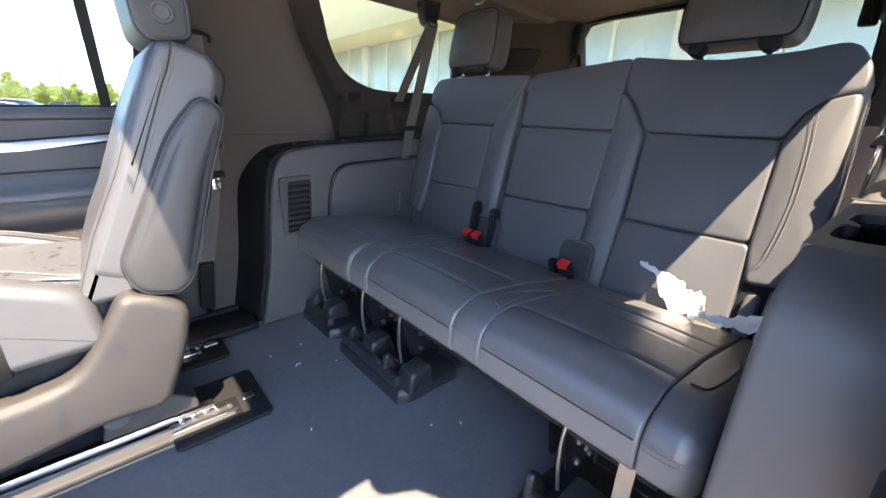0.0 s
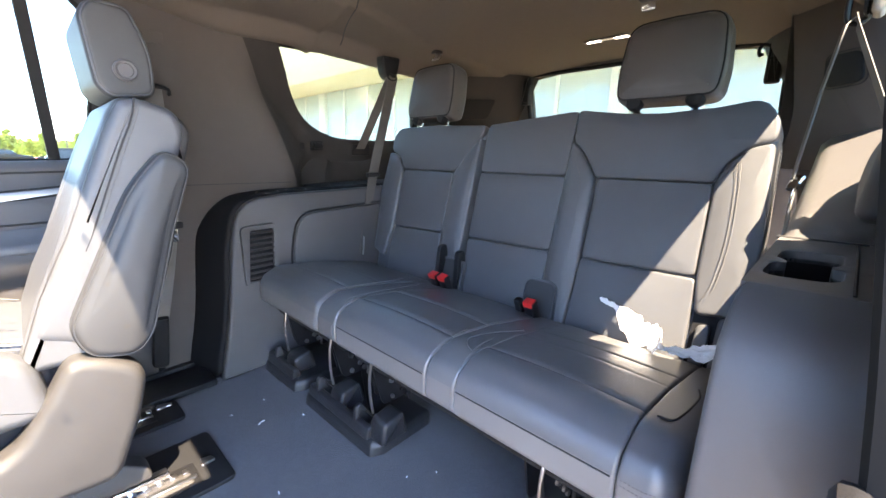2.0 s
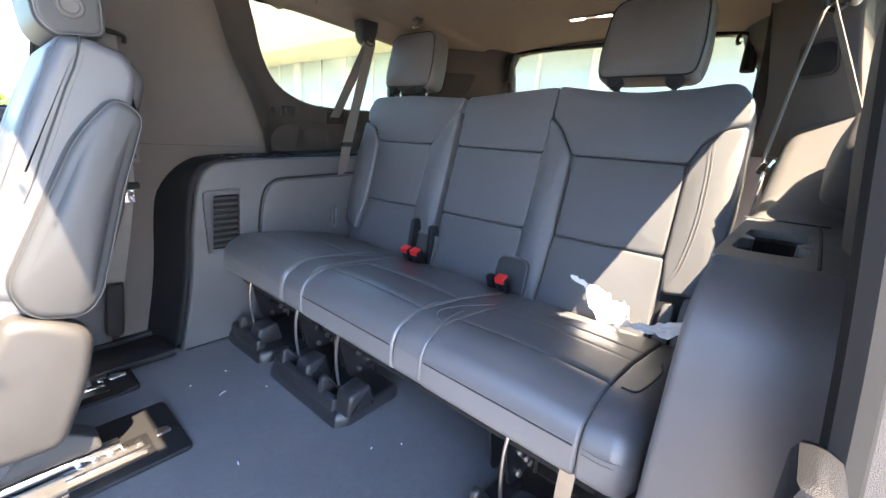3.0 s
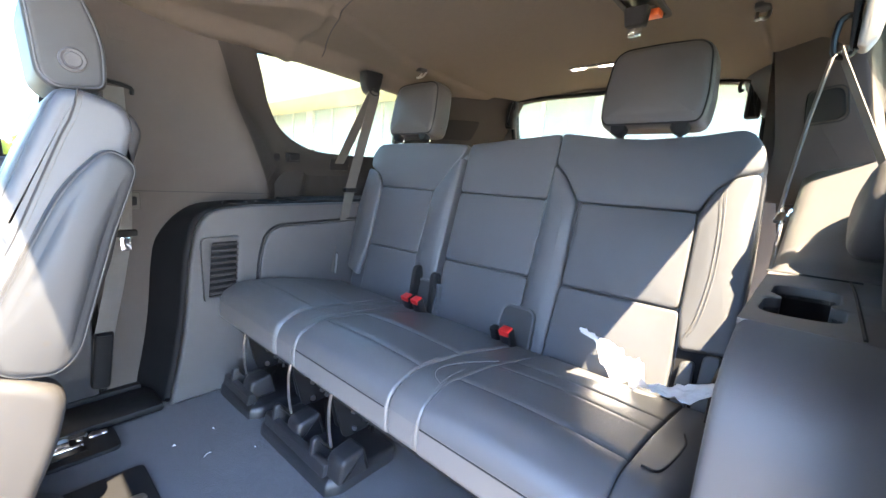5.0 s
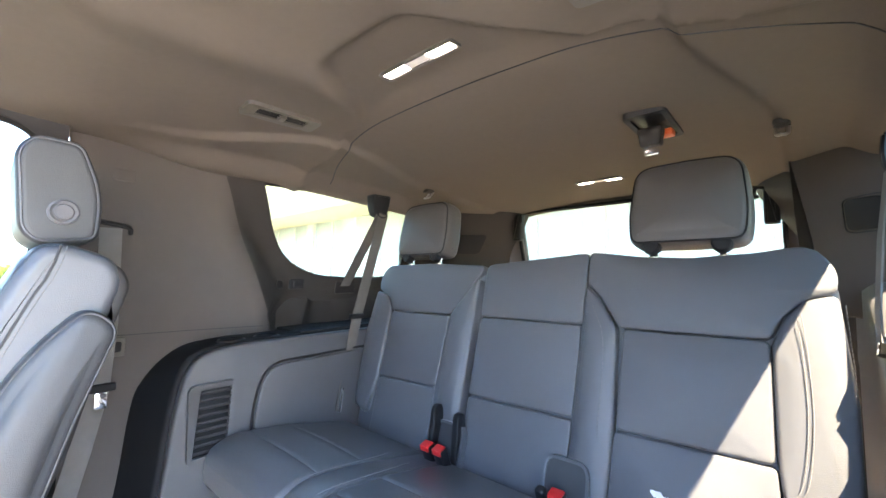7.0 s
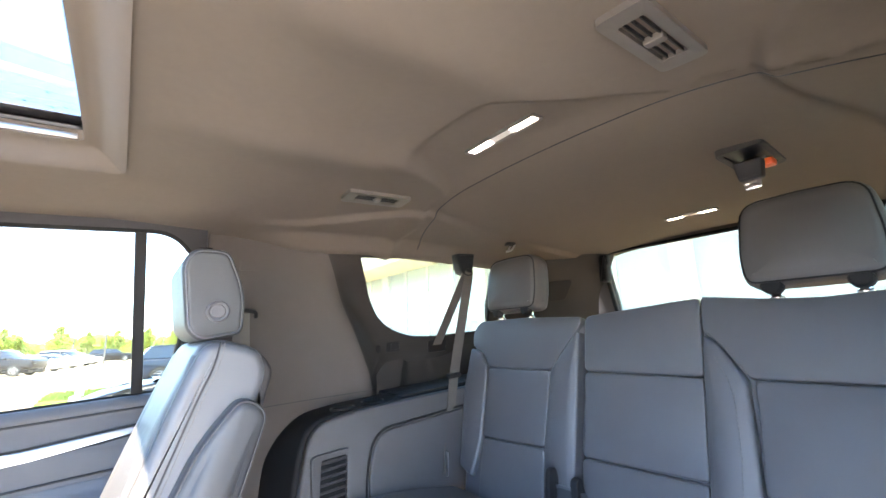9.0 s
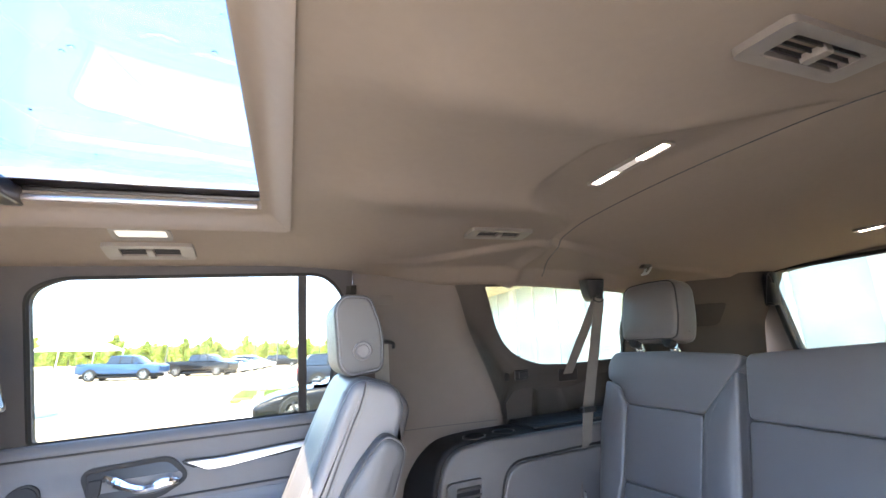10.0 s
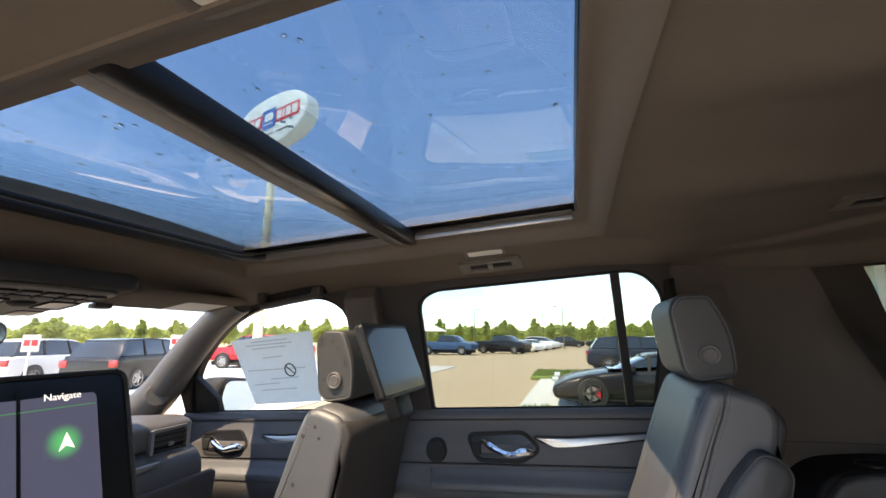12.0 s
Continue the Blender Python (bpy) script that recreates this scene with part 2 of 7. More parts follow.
def strap(pts, width, across, thick=0.0016, bm=None):
    """A flat band along points; across: the direction of its width."""
    bm = bm or bmesh.new()
    pts = [Vector(p) for p in pts]
    rows = []
    for i, p in enumerate(pts):
        d = (pts[min(i + 1, len(pts) - 1)] - pts[max(i - 1, 0)]).normalized()
        a = Vector(across[i] if isinstance(across, list) else across)
        a = (a - d * a.dot(d)).normalized()
        n = d.cross(a).normalized()
        rows.append([bm.verts.new(p + a * sx * width / 2 + n * sy * thick / 2) for sx, sy in ((-1, -1), (1, -1), (1, 1), (-1, 1))])
    for g, h in zip(rows, rows[1:]):
        for j in range(4):
            bm.faces.new((g[j - 1], g[j], h[j], h[j - 1]))
    bm.faces.new(rows[0][::-1])
    bm.faces.new(rows[-1])
    return bm


def lathe(profile, m, n=24, bm=None):
    """A profile of (radius, height) turned about the local z of the matrix m."""
    bm = bm or bmesh.new()
    rings = [[bm.verts.new(m @ Vector((r * math.cos(t), r * math.sin(t), h))) for t in (2 * math.pi * j / n for j in range(n))] if r > 1e-6
             else bm.verts.new(m @ Vector((0, 0, h))) for r, h in profile]
    for g, h in zip(rings, rings[1:]):
        for j in range(n):
            if isinstance(g, list) and isinstance(h, list):
                bm.faces.new((g[j - 1], g[j], h[j], h[j - 1]))
            elif isinstance(g, list):
                bm.faces.new((g[j - 1], g[j], h))
            elif isinstance(h, list):
                bm.faces.new((g, h[j], h[j - 1]))
    return bm


def ray_poly(c, ang, poly):
    """Where a ray from c at an angle leaves a polygon."""
    d, best = (math.cos(ang), math.sin(ang)), None
    for i in range(len(poly)):
        (x1, y1), (x2, y2) = poly[i - 1][:2], poly[i][:2]
        ex, ey = x2 - x1, y2 - y1
        det = d[0] * -ey + ex * d[1]
        if abs(det) < 1e-12:
            continue
        t = ((x1 - c[0]) * -ey + ex * (y1 - c[1])) / det
        s = (d[0] * (y1 - c[1]) - d[1] * (x1 - c[0])) / det
        if t > 0 and -1e-6 <= s <= 1 + 1e-6 and (best is None or t > best):
            best = t
    return (c[0] + d[0] * best, c[1] + d[1] * best)


def ring_wall(outer, hole, to3, thick, rings=1, n=96, lip=0.006):
    """A wall of that thickness with one opening through it; to3(u, v, w), w from the face (0) to the back."""
    bm = bmesh.new()
    c = (sum(p[0] for p in hole) / len(hole), sum(p[1] for p in hole) / len(hole))
    ang = sorted({round(math.atan2(p[1] - c[1], p[0] - c[0]), 5) for p in list(outer) + list(hole)} |
                 {round(-math.pi + 2 * math.pi * j / n, 5) for j in range(n)})
    o, h = [ray_poly(c, a, outer) for a in ang], [ray_poly(c, a, hole) for a in ang]
    k, lay = len(ang), []

    def lerp(f):
        return [(a[0] + (b[0] - a[0]) * f, a[1] + (b[1] - a[1]) * f) for a, b in zip(o, h)]
    for f in [j / rings for j in range(rings)]:
        lay.append([bm.verts.new(to3(u, v, 0)) for u, v in lerp(f)])
    out = [(p[0] + (q[0] - p[0]) * min(1, lip / max(math.dist(p, q), 1e-6)), p[1] + (q[1] - p[1]) * min(1, lip / max(math.dist(p, q), 1e-6))) for p, q in zip(h, o)]
    lay.append([bm.verts.new(to3(u, v, 0)) for u, v in out])
    lay.append([bm.verts.new(to3(u, v, lip * 0.3)) for u, v in lerp(1 - 0.0)])
    lay.append([bm.verts.new(to3(u, v, thick)) for u, v in h])
    lay.append([bm.verts.new(to3(u, v, thick)) for u, v in o])
    for g, e in zip(lay, lay[1:] + lay[:1]):
        for i in range(k):
            bm.faces.new((g[i - 1], g[i], e[i], e[i - 1]))
    return bm


def sheet(xs, ys, fz, material, name, keep=lambda x, y: True):
    b = bmesh.new()
    g = [[b.verts.new((x, y, fz(x, y))) for y in ys] for x in xs]
    for i in range(len(xs) - 1):
        for j in range(len(ys) - 1):
            if keep((xs[i] + xs[i + 1]) / 2, (ys[j] + ys[j + 1]) / 2):
                b.faces.new((g[i][j], g[i + 1][j], g[i + 1][j + 1], g[i][j + 1]))
    bmesh.ops.delete(b, geom=[v for v in b.verts if not v.link_faces], context="VERTS")
    return b


def stitches(pts, step=0.007, size=0.0011, bm=None, fill=0.6):
    """Short threads along a line."""
    bm = bm or bmesh.new()
    pts = [Vector(p) for p in pts]
    for a, b in zip(pts, pts[1:]):
        k = max(1, int((b - a).length / step))
        for i in range(k):
            p, q = a.lerp(b, i / k), a.lerp(b, (i + fill) / k)
            tube([p, (p + q) / 2, q], size, 4, bm)
    return bm


def smooth01(t):
    t = max(0.0, min(1.0, t))
    return t * t * (3 - 2 * t)

# ---- cabin shell ----


def carpet_z(x, y):
    return 0.004 * noise.noise((x * 4, y * 4, 0)) + 0.0015 * noise.noise((x * 30, y * 30, 3)) - 0.004


bm = bmesh.new()
nx, ny = 90, 44
grid = [[bm.verts.new((-2.6 + 3.5 * i / nx, -0.86 + 1.72 * j / ny, 0)) for j in range(ny + 1)] for i in range(nx + 1)]
for i in range(nx):
    for j in range(ny):
        bm.faces.new((grid[i][j], grid[i + 1][j], grid[i + 1][j + 1], grid[i][j + 1]))
for v in bm.verts:
    v.co.z = carpet_z(v.co.x, v.co.y)
under = box(-2.6, 0.9, -0.86, 0.86, -0.10, -0.03, 0.01)
for f in list(under.faces):
    bm.faces.new([bm.verts.new(v.co) for v in f.verts])
under.free()
floor = solid("floor", bm, CARPET, "black carpeted cabin floor with specks of lint", "floor", kind="structure")
TRIM_BLACK_SOFT = mat("charcoal trim plastic", (0.036, 0.034, 0.034), 0.6, bump=0.3, bump_scale=1200, scale=20, spec=0.25)
solid("cargo_floor", box(0.9, 1.5, -0.86, 0.86, 0.06, 0.12, 0.01), CARPET, "black carpeted cargo floor behind the bench", "floor", kind="structure")

# side walls: y of the inner face over x and z, for the right-hand side
def door_y(z):
    return 0.870 - 0.165 * (z - 0.735) / 0.43 if z > 0.735 else 0.870 - 0.10 * smooth01((0.735 - z) / 0.2)


def quarter_y(x, z):
    base = 0.815 - 0.085 * (max(z, 0.56) - 0.60) / 0.52 + 0.02 * smooth01((x + 0.25) / 0.3)
    edge = 0.26 - 0.22 * smooth01((z - 0.62) / 0.5)
    recess = 0.085 * smooth01((x - edge + 0.01) / 0.13) * smooth01((1.12 - z) / 0.22)
    tray = 0.035 * smooth01((0.722 - z) / 0.03) * smooth01((x - 0.24) / 0.05) * smooth01((0.80 - x) / 0.1)
    return base + recess + tray - 0.27 * smooth01((x - 0.90) / 0.58)


def side_y(x, z, s):
    if s < 0:
        return quarter_y(x, z) - 0.025 * smooth01(x / 0.25) + 0.015 * smooth01(-x / 0.1)
    return quarter_y(x, z)


# darker copy of the pillar trim: the window recess's shade put into colour
RECESS_SHADE_TRIM = mat("pillar trim with recess shade", (0.036, 0.031, 0.028), 0.6, bump=0.25, bump_scale=1000, blotch=0.15, scale=20, spec=0.3)


def quarter_wall(s):
    """Pillar trim and quarter panel with its window opening, on the side s (+1 right, -1 left)."""
    hole = rc([(0.185, 1.125), (0.245, 1.0, 0.05), (0.335, 0.865, 0.09), (0.46, 0.808, 0.1), (0.62, 0.798), (0.93, 0.80, 0.06), (0.90, 1.125, 0.04)], 0.02, 6)
    if s < 0:
        hole = rc([(0.190, 1.120), (0.245, 1.0, 0.05), (0.335, 0.865, 0.09), (0.46, 0.808, 0.1), (0.62, 0.798), (1.06, 0.80, 0.03), (1.03, 1.120, 0.04)], 0.02, 6)
    front = -0.30 if s > 0 else -0.185
    outer = [(front, 0.0), (1.45, 0.0), (1.45, 1.20), (0.9, 1.20), (front, 1.20)]
    name = "wall_right" if s > 0 else "wall_left"
    wall = thing(name, "brown-grey moulded pillar and quarter trim round the rear side window", "wall", (0.5, s * 0.85, 0.6), kind="structure")
    wall_bm = ring_wall(outer, hole, lambda u, v, w: (u, s * (side_y(u, v, s) + w), v), 0.03, rings=22, n=160)
    # trim past this plane takes the colour with the recess's shade in it
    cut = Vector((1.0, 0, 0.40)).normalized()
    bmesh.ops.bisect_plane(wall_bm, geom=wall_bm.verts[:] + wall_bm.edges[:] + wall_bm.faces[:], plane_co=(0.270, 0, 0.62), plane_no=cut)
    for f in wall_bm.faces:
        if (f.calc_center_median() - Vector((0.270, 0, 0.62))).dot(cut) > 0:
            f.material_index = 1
    part("trim_panel", wall_bm, (PILLAR, RECESS_SHADE_TRIM), wall, sharp=0.9)
    frame_pts = [(u, s * (side_y(u, v, s) + 0.012), v) for u, v in hole]
    part("window_seal", tube(frame_pts, 0.006, 6, closed=True), RUBBER, wall, "black rubber window seal")
    pane = prism(inset(ccw(hole), -0.012), 0.0, 0.004, 0, lambda u, v, w: (u, s * (side_y(u, v, s) + 0.022 + w), v))
    glass = part("window_pane", pane, TINTED, wall, "clear quarter window glass")
    glass.visible_shadow = s > 0
    return wall


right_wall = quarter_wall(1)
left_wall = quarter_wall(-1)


def on_quarter(x, z, s=1, off=0.0):
    return Vector((x, s * (side_y(x, z, s) - off), z))


# small fittings of the right quarter trim: socket, switch, belt slot, recessed tray lip, airbag mark
def plate_on_wall(name, x0, x1, z0, z1, material, parent, depth=0.004, s=1, r=0.006, label="", out=0.0):
    xm, zm = (x0 + x1) / 2, (z0 + z1) / 2
    y = side_y(xm, zm, s) - out
    sl = (quarter_y(xm, zm + 0.02) - quarter_y(xm, zm - 0.02)) / 0.04
    sx = (quarter_y(xm + 0.02, zm) - quarter_y(xm - 0.02, zm)) / 0.04
    return part(name, prism(rect(x0, z0, x1, z1, r), 0, -depth, min(0.002, depth * 0.4),
                            lambda u, v, w: (u, s * (y + sl * (v - zm) + sx * (u - xm) + w), v)), material, parent, label)


plate_on_wall("power_socket", 0.298, 0.328, 0.762, 0.792, TRIM_BLACK, right_wall, 0.008, r=0.012)
sw = plate_on_wall("window_switch", 0.352, 0.412, 0.760, 0.798, TRIM_BLACK, right_wall, 0.008)
plate_on_wall("switch_rocker", 0.368, 0.408, 0.767, 0.791, BLACK, sw, 0.013)
plate_on_wall("belt_slot", 0.560, 0.655, 0.735, 0.785, BLACK, right_wall, 0.006, label="black belt slot")
plate_on_wall("tray", 0.275, 0.66, 0.640, 0.716, TRIM_BLACK, right_wall, 0.004, r=0.012, label="black recessed tray")
plate_on_wall("airbag_badge", -0.215, -0.165, 1.065, 1.095, PILLAR, right_wall, 0.003)
plate_on_wall("speaker_grille", 1.13, 1.27, 0.915, 1.01, TRIM_BLACK, right_wall, 0.008, r=0.02, label="dark speaker panel")


# rear pillar cover on the left, turned towards the cabin, with its speaker panel and latch
def on_rear_pillar(u, v, w):
    return (0.88 + 1.15 * (u + 0.775) - 0.10 * (v - 0.97) - w * 0.66, u + w * 0.75, v)


rear_pillar = part("rear_pillar_cover", prism(rc([(-0.575, 0.70), (-0.607, 0.84, 0.1), (-0.555, 1.16), (-0.745, 1.16), (-0.765, 1.04, 0.1), (-0.785, 0.93, 0.1), (-0.815, 0.80, 0.05), (-0.82, 0.70)], 0.01, 5),
                                              -0.03, 0.0, 0.008, on_rear_pillar), PILLAR, left_wall, "brown-grey rear pillar cover")
part("speaker_grille", prism(rc([(-0.668, 0.990, 0.014), (-0.673, 0.913, 0.016), (-0.748, 0.915, 0.022), (-0.733, 0.990, 0.02)], 0.01, 5), -0.002, 0.005, 0.003, on_rear_pillar), TRIM_BLACK, rear_pillar, "dark speaker panel")
part("speaker_rim", tube([on_rear_pillar(u, v, 0.0005) for u, v in rc([(-0.664, 0.995, 0.016), (-0.669, 0.908, 0.018), (-0.754, 0.910, 0.024), (-0.738, 0.995, 0.022)], 0.01, 5)], 0.0014, 5, closed=True), SEAM, rear_pillar)
part("latch", prism(rect(-0.600, 0.770, -0.578, 0.800, 0.004), 0.0, 0.03, 0.003, on_rear_pillar), MATTE_BLACK, rear_pillar, "small black latch")
sk = plate_on_wall("belt_button", -0.196, -0.160, 0.594, 0.646, GREY_PLASTIC, right_wall, 0.008)
plate_on_wall("button_mark", -0.187, -0.169, 0.606, 0.634, TRIM_BLACK, sk, 0.010)

part("trim_seam", tube([on_quarter(-0.285 + 0.03 * k, 0.655 - 0.001 * k, 1, -0.001) for k in range(19)], 0.0016, 5), SEAM, right_wall)
# wheel-arch boxes
ARCH = [(-0.160, -0.01, 0.004), (-0.105, 0.22, 0.2), (-0.080, 0.44, 0.10), (-0.040, 0.600, 0.10), (0.12, 0.612), (1.44, 0.612, 0.02), (1.44, -0.01, 0.004)]
arch = thing("wheel_arch_trim", "dark grey moulded wheel-arch panel with black capping", "trim panel", (0.3, 0.75, 0), kind="structure")
ARCH_TRIM = mat("charcoal side plastic", (0.062, 0.060, 0.062), 0.42, bump=0.3, bump_scale=1200, blotch=0.2, scale=20)
part("side_panel", prism(rc(ARCH, 0.02, 6), 0.655, 0.69, 0.010, XZ), ARCH_TRIM, arch, "dark grey side panel")
part("capping", prism(rc([(p[0] - 0.012, p[1] + 0.004, *p[2:]) if p[0] < 1 else (p[0], p[1] + 0.004, *p[2:]) for p in ARCH], 0.02, 6), 0.690, 0.845, 0.012,
                    lambda u, v, w: (u - (0.40 * max(0.0, w - 0.70) * smooth01((0.62 - v) / 0.15) if u < 0.2 else 0.0), w, v)), MATTE_BLACK, arch, "black capping")
rec = rc([(0.115, 0.05), (0.13, 0.42, 0.06), (0.165, 0.535, 0.06), (0.60, 0.545, 0.03), (0.60, 0.05)], 0.03, 6)
part("raised_panel", prism(rec, 0.66, 0.644, 0.008, XZ), ARCH_TRIM, arch)
part("groove_ring", tube([(u, 0.6535, v) for u, v in inset(ccw(rec), -0.006)], 0.004, 6, closed=True), TRIM_BLACK, arch)
part("shelf_lid", box(0.30, 0.78, 0.70, 0.88, 0.613, 0.622, 0.006), TRIM_BLACK, arch)
lidp = curve_pts([(0.30, 0.672, 0.612), (0.33, 0.668, 0.606), (0.62, 0.668, 0.606)])
part("lid_gap", tube(lidp, 0.0025, 5), SEAM, arch)
for cx in (0.09, 0.20):
    part("cup_rim", lathe([(0.032, -0.02), (0.033, 0.004), (0.037, 0.007), (0.040, 0.004), (0.040, -0.02)], Matrix.Translation((cx, 0.735, 0.612))), BLACK, arch)
vent = part("vent_frame", ring_wall(rect(-0.050, 0.305, 0.074, 0.515, 0.02), rc([(-0.038, 0.322), (0.048, 0.322), (0.061, 0.500), (-0.020, 0.500)], 0.006),
                                     lambda u, v, w: (u, 0.640 + w, v), 0.0145), ARCH_TRIM, arch, "louvred air vent")
part("vent_back", box(-0.040, 0.062, 0.6530, 0.6548, 0.320, 0.502, 0.0005), MATTE_BLACK, vent)
for k in range(9):
    z = 0.331 + 0.0195 * k
    xo = -0.036 + 0.018 * (z - 0.322) / 0.178
    sl = bmesh.new()
    prism(rect(0.6415, z, 0.6528, z + 0.006, 0.002), xo, xo + 0.084, 0.001, lambda u, v, w: (w, u, v - (u - 0.646) * 0.6), bm=sl)
    part("vent_slat", sl, TRIM_BLACK_SOFT, vent)

# left-hand arch: hollow, with the cup well let into its top
YL = -0.690
ARMREST = mat("satin grey armrest plastic", (0.105, 0.100, 0.101), 0.36, bump=0.2, bump_scale=1400, blotch=0.12, scale=20, spec=0.8)
larch = thing("wheel_arch_trim", "dark grey moulded armrest panel with twin cup well", "trim panel", (0.3, -0.76, 0), kind="structure")
front_line = [(p[0], p[1]) for p in rc(ARCH, 0.02, 6) if p[0] < 0.02]
front_line.sort(key=lambda p: p[1])
shell = front_line + [(0.05, 0.612), (0.05, 0.585)] + [(x + 0.04, min(z, 0.585)) for x, z in front_line[::-1] if z < 0.56]
part("front_panel", prism(shell, YL, -0.90, 0.010, XZ), ARMREST, larch)
part("inner_panel", prism([(x, z) for x, z in rc([(-0.12, 0.0), (-0.04, 0.575), (1.44, 0.585), (1.44, 0.0)], 0.02)], YL, YL - 0.018, 0.006, XZ), ARMREST, larch)
well = rc([(0.100, -0.700, 0.03), (0.180, -0.702, 0.03), (0.190, -0.718, 0.01), (0.205, -0.718, 0.01), (0.215, -0.704, 0.02), (0.285, -0.706, 0.02), (0.292, -0.775, 0.02),
           (0.215, -0.776, 0.02), (0.205, -0.764, 0.01), (0.190, -0.764, 0.01), (0.180, -0.778, 0.03), (0.112, -0.776, 0.03)], 0.01, 6)
part("top_panel", ring_wall([(0.0495, YL), (0.40, YL), (0.40, -0.90), (0.0495, -0.90)], well, lambda u, v, w: (u, v, 0.612 - w), 0.02), ARMREST, larch)
cup_bm = prism(well, 0.598, 0.53, 0.0, XY)
bmesh.ops.delete(cup_bm, geom=[f for f in cup_bm.faces if all(abs(v.co.z - 0.598) < 1e-5 for v in f.verts)], context="FACES_ONLY")
part("cup_well", cup_bm, BLACK, larch, "black twin cup well")


def ramp_z(x, y):
    """Top of the side trim behind the cup well: a broad face that climbs to the rear and to the window."""
    plane = 0.640 + 0.333 * (x - 0.60) + 0.62 * max(0.0, -0.672 - y) * smooth01((x - 0.40) / 0.16)
    k = (plane - 0.612) / 0.012
    z = 0.612 + 0.012 * (math.log1p(math.exp(min(k, 30.0))) if k < 30 else k)
    z = min(z, 0.834 - 0.10 * (y + 0.80))
    return z - 0.016 * smooth01((y - (YL - 0.024)) / 0.026) ** 2


ramp = sheet([0.402 + 0.0121 * i for i in range(76)], [YL + 0.002 - 0.0106 * i for i in range(21)], ramp_z, ARMREST, "ramp")
under = bmesh.ops.extrude_face_region(ramp, geom=list(ramp.faces))
for v in [e for e in under["geom"] if isinstance(e, bmesh.types.BMVert)]:
    v.co.z = 0.55
part("rear_top", ramp, ARMREST, larch, sharp=0.8)
part("panel_gap", tube(curve_pts([(0.06, -0.786, 0.6125), (0.30, -0.788, 0.6125), (0.385, -0.786, 0.6125)]), 0.002, 5), SEAM, larch)
part("panel_gap", tube([(0.385, YL + 0.004, 0.6125), (0.385, -0.80, 0.6125)], 0.002, 5), SEAM, larch)
# door-opening edge of the left pillar, with its rubber seal
lseal = thing("door_seal", "black rubber door seal along the pillar edge", "door seal", (-0.3, -0.82, 0.5), kind="structure")
edge = curve_pts([(-0.165, -0.838, 0.0), (-0.18, -0.832, 0.3), (-0.192, -0.808, 0.58), (-0.196, -0.788, 0.74), (-0.196, -0.773, 0.86), (-0.20, -0.758, 1.0), (-0.21, -0.738, 1.17)])
part("seal", tube(edge, 0.012, 8), RUBBER, lseal)
part("pillar_edge", strap([p + Vector((0.052, -0.146, 0)) for p in edge], 0.30, (0.35, -1, 0), 0.014), TRIM_BLACK_SOFT, lseal, "dark pillar edge")

part("corner_gusset", prism(rc([(-0.17, 0.80), (-0.235, 0.86), (-0.270, 1.00, 0.1), (-0.305, 1.10, 0.1), (-0.42, 1.185, 0.05), (-0.42, 1.24), (-0.17, 1.24)], 0.01, 6), 0.0, 0.03, 0.008,
                            lambda u, v, w: (u, -(0.800 - 0.18 * (v - 0.86) + w), v)), TRIM_BLACK, lseal, "black upper corner of the door opening")

rseal = thing("door_seal", "black rubber seal between rear door and pillar", "door seal", (-0.305, 0.82, 0.4), kind="structure")
part("seal", tube(curve_pts([(-0.302, 0.835, 0.0), (-0.302, 0.835, 0.3), (-0.302, 0.822, 0.6), (-0.302, 0.806, 0.74), (-0.304, 0.775, 0.9), (-0.308, 0.728, 1.13)]), 0.020, 8), RUBBER, rseal)

# tailgate
gate = thing("tailgate", "brown-grey tailgate trim round the rear window", "tailgate", (1.46, 0, 0.5), kind="structure")
gh = rect(-0.535, 0.78, 0.535, 1.125, 0.035, 6)


def on_gate(u, v, w):
    return (1.46 + w + 0.25 * (0.95 - v), u, v)


part("gate_trim", ring_wall([(-0.92, 0.05), (0.92, 0.05), (0.92, 1.28), (-0.92, 1.28)], gh, on_gate, 0.06, rings=2), PILLAR, gate)
part("window_pane", prism(inset(ccw(gh), -0.01), 0.03, 0.034, 0, on_gate), TINTED, gate, "clear rear window glass")
part("window_seal", tube([on_gate(u, v, -0.002) for u, v in gh], 0.009, 6, closed=True), RUBBER, gate, "black rubber seal")
for s in (1, -1):
    part("strut", prism(rect(-0.022, -0.075, 0.022, 0.06, 0.01), 0.0, 0.05, 0.012, lambda u, v, w: (1.36 + w + 0.1 * v, s * (0.505 + u), 1.055 + v)), TRIM_BLACK, gate, "dark strut end")
    part("strut_hook", tube(curve_pts([(1.37, s * 0.49, 1.105), (1.345, s * 0.470, 1.105), (1.338, s * 0.462, 1.088), (1.343, s * 0.464, 1.072), (1.352, s * 0.470, 1.076)]), 0.006, 6), TRIM_BLACK, gate)

# headliner: one moulded sheet with the roof opening left free
RX0, RX1, RY = -1.60, -0.559, 0.412


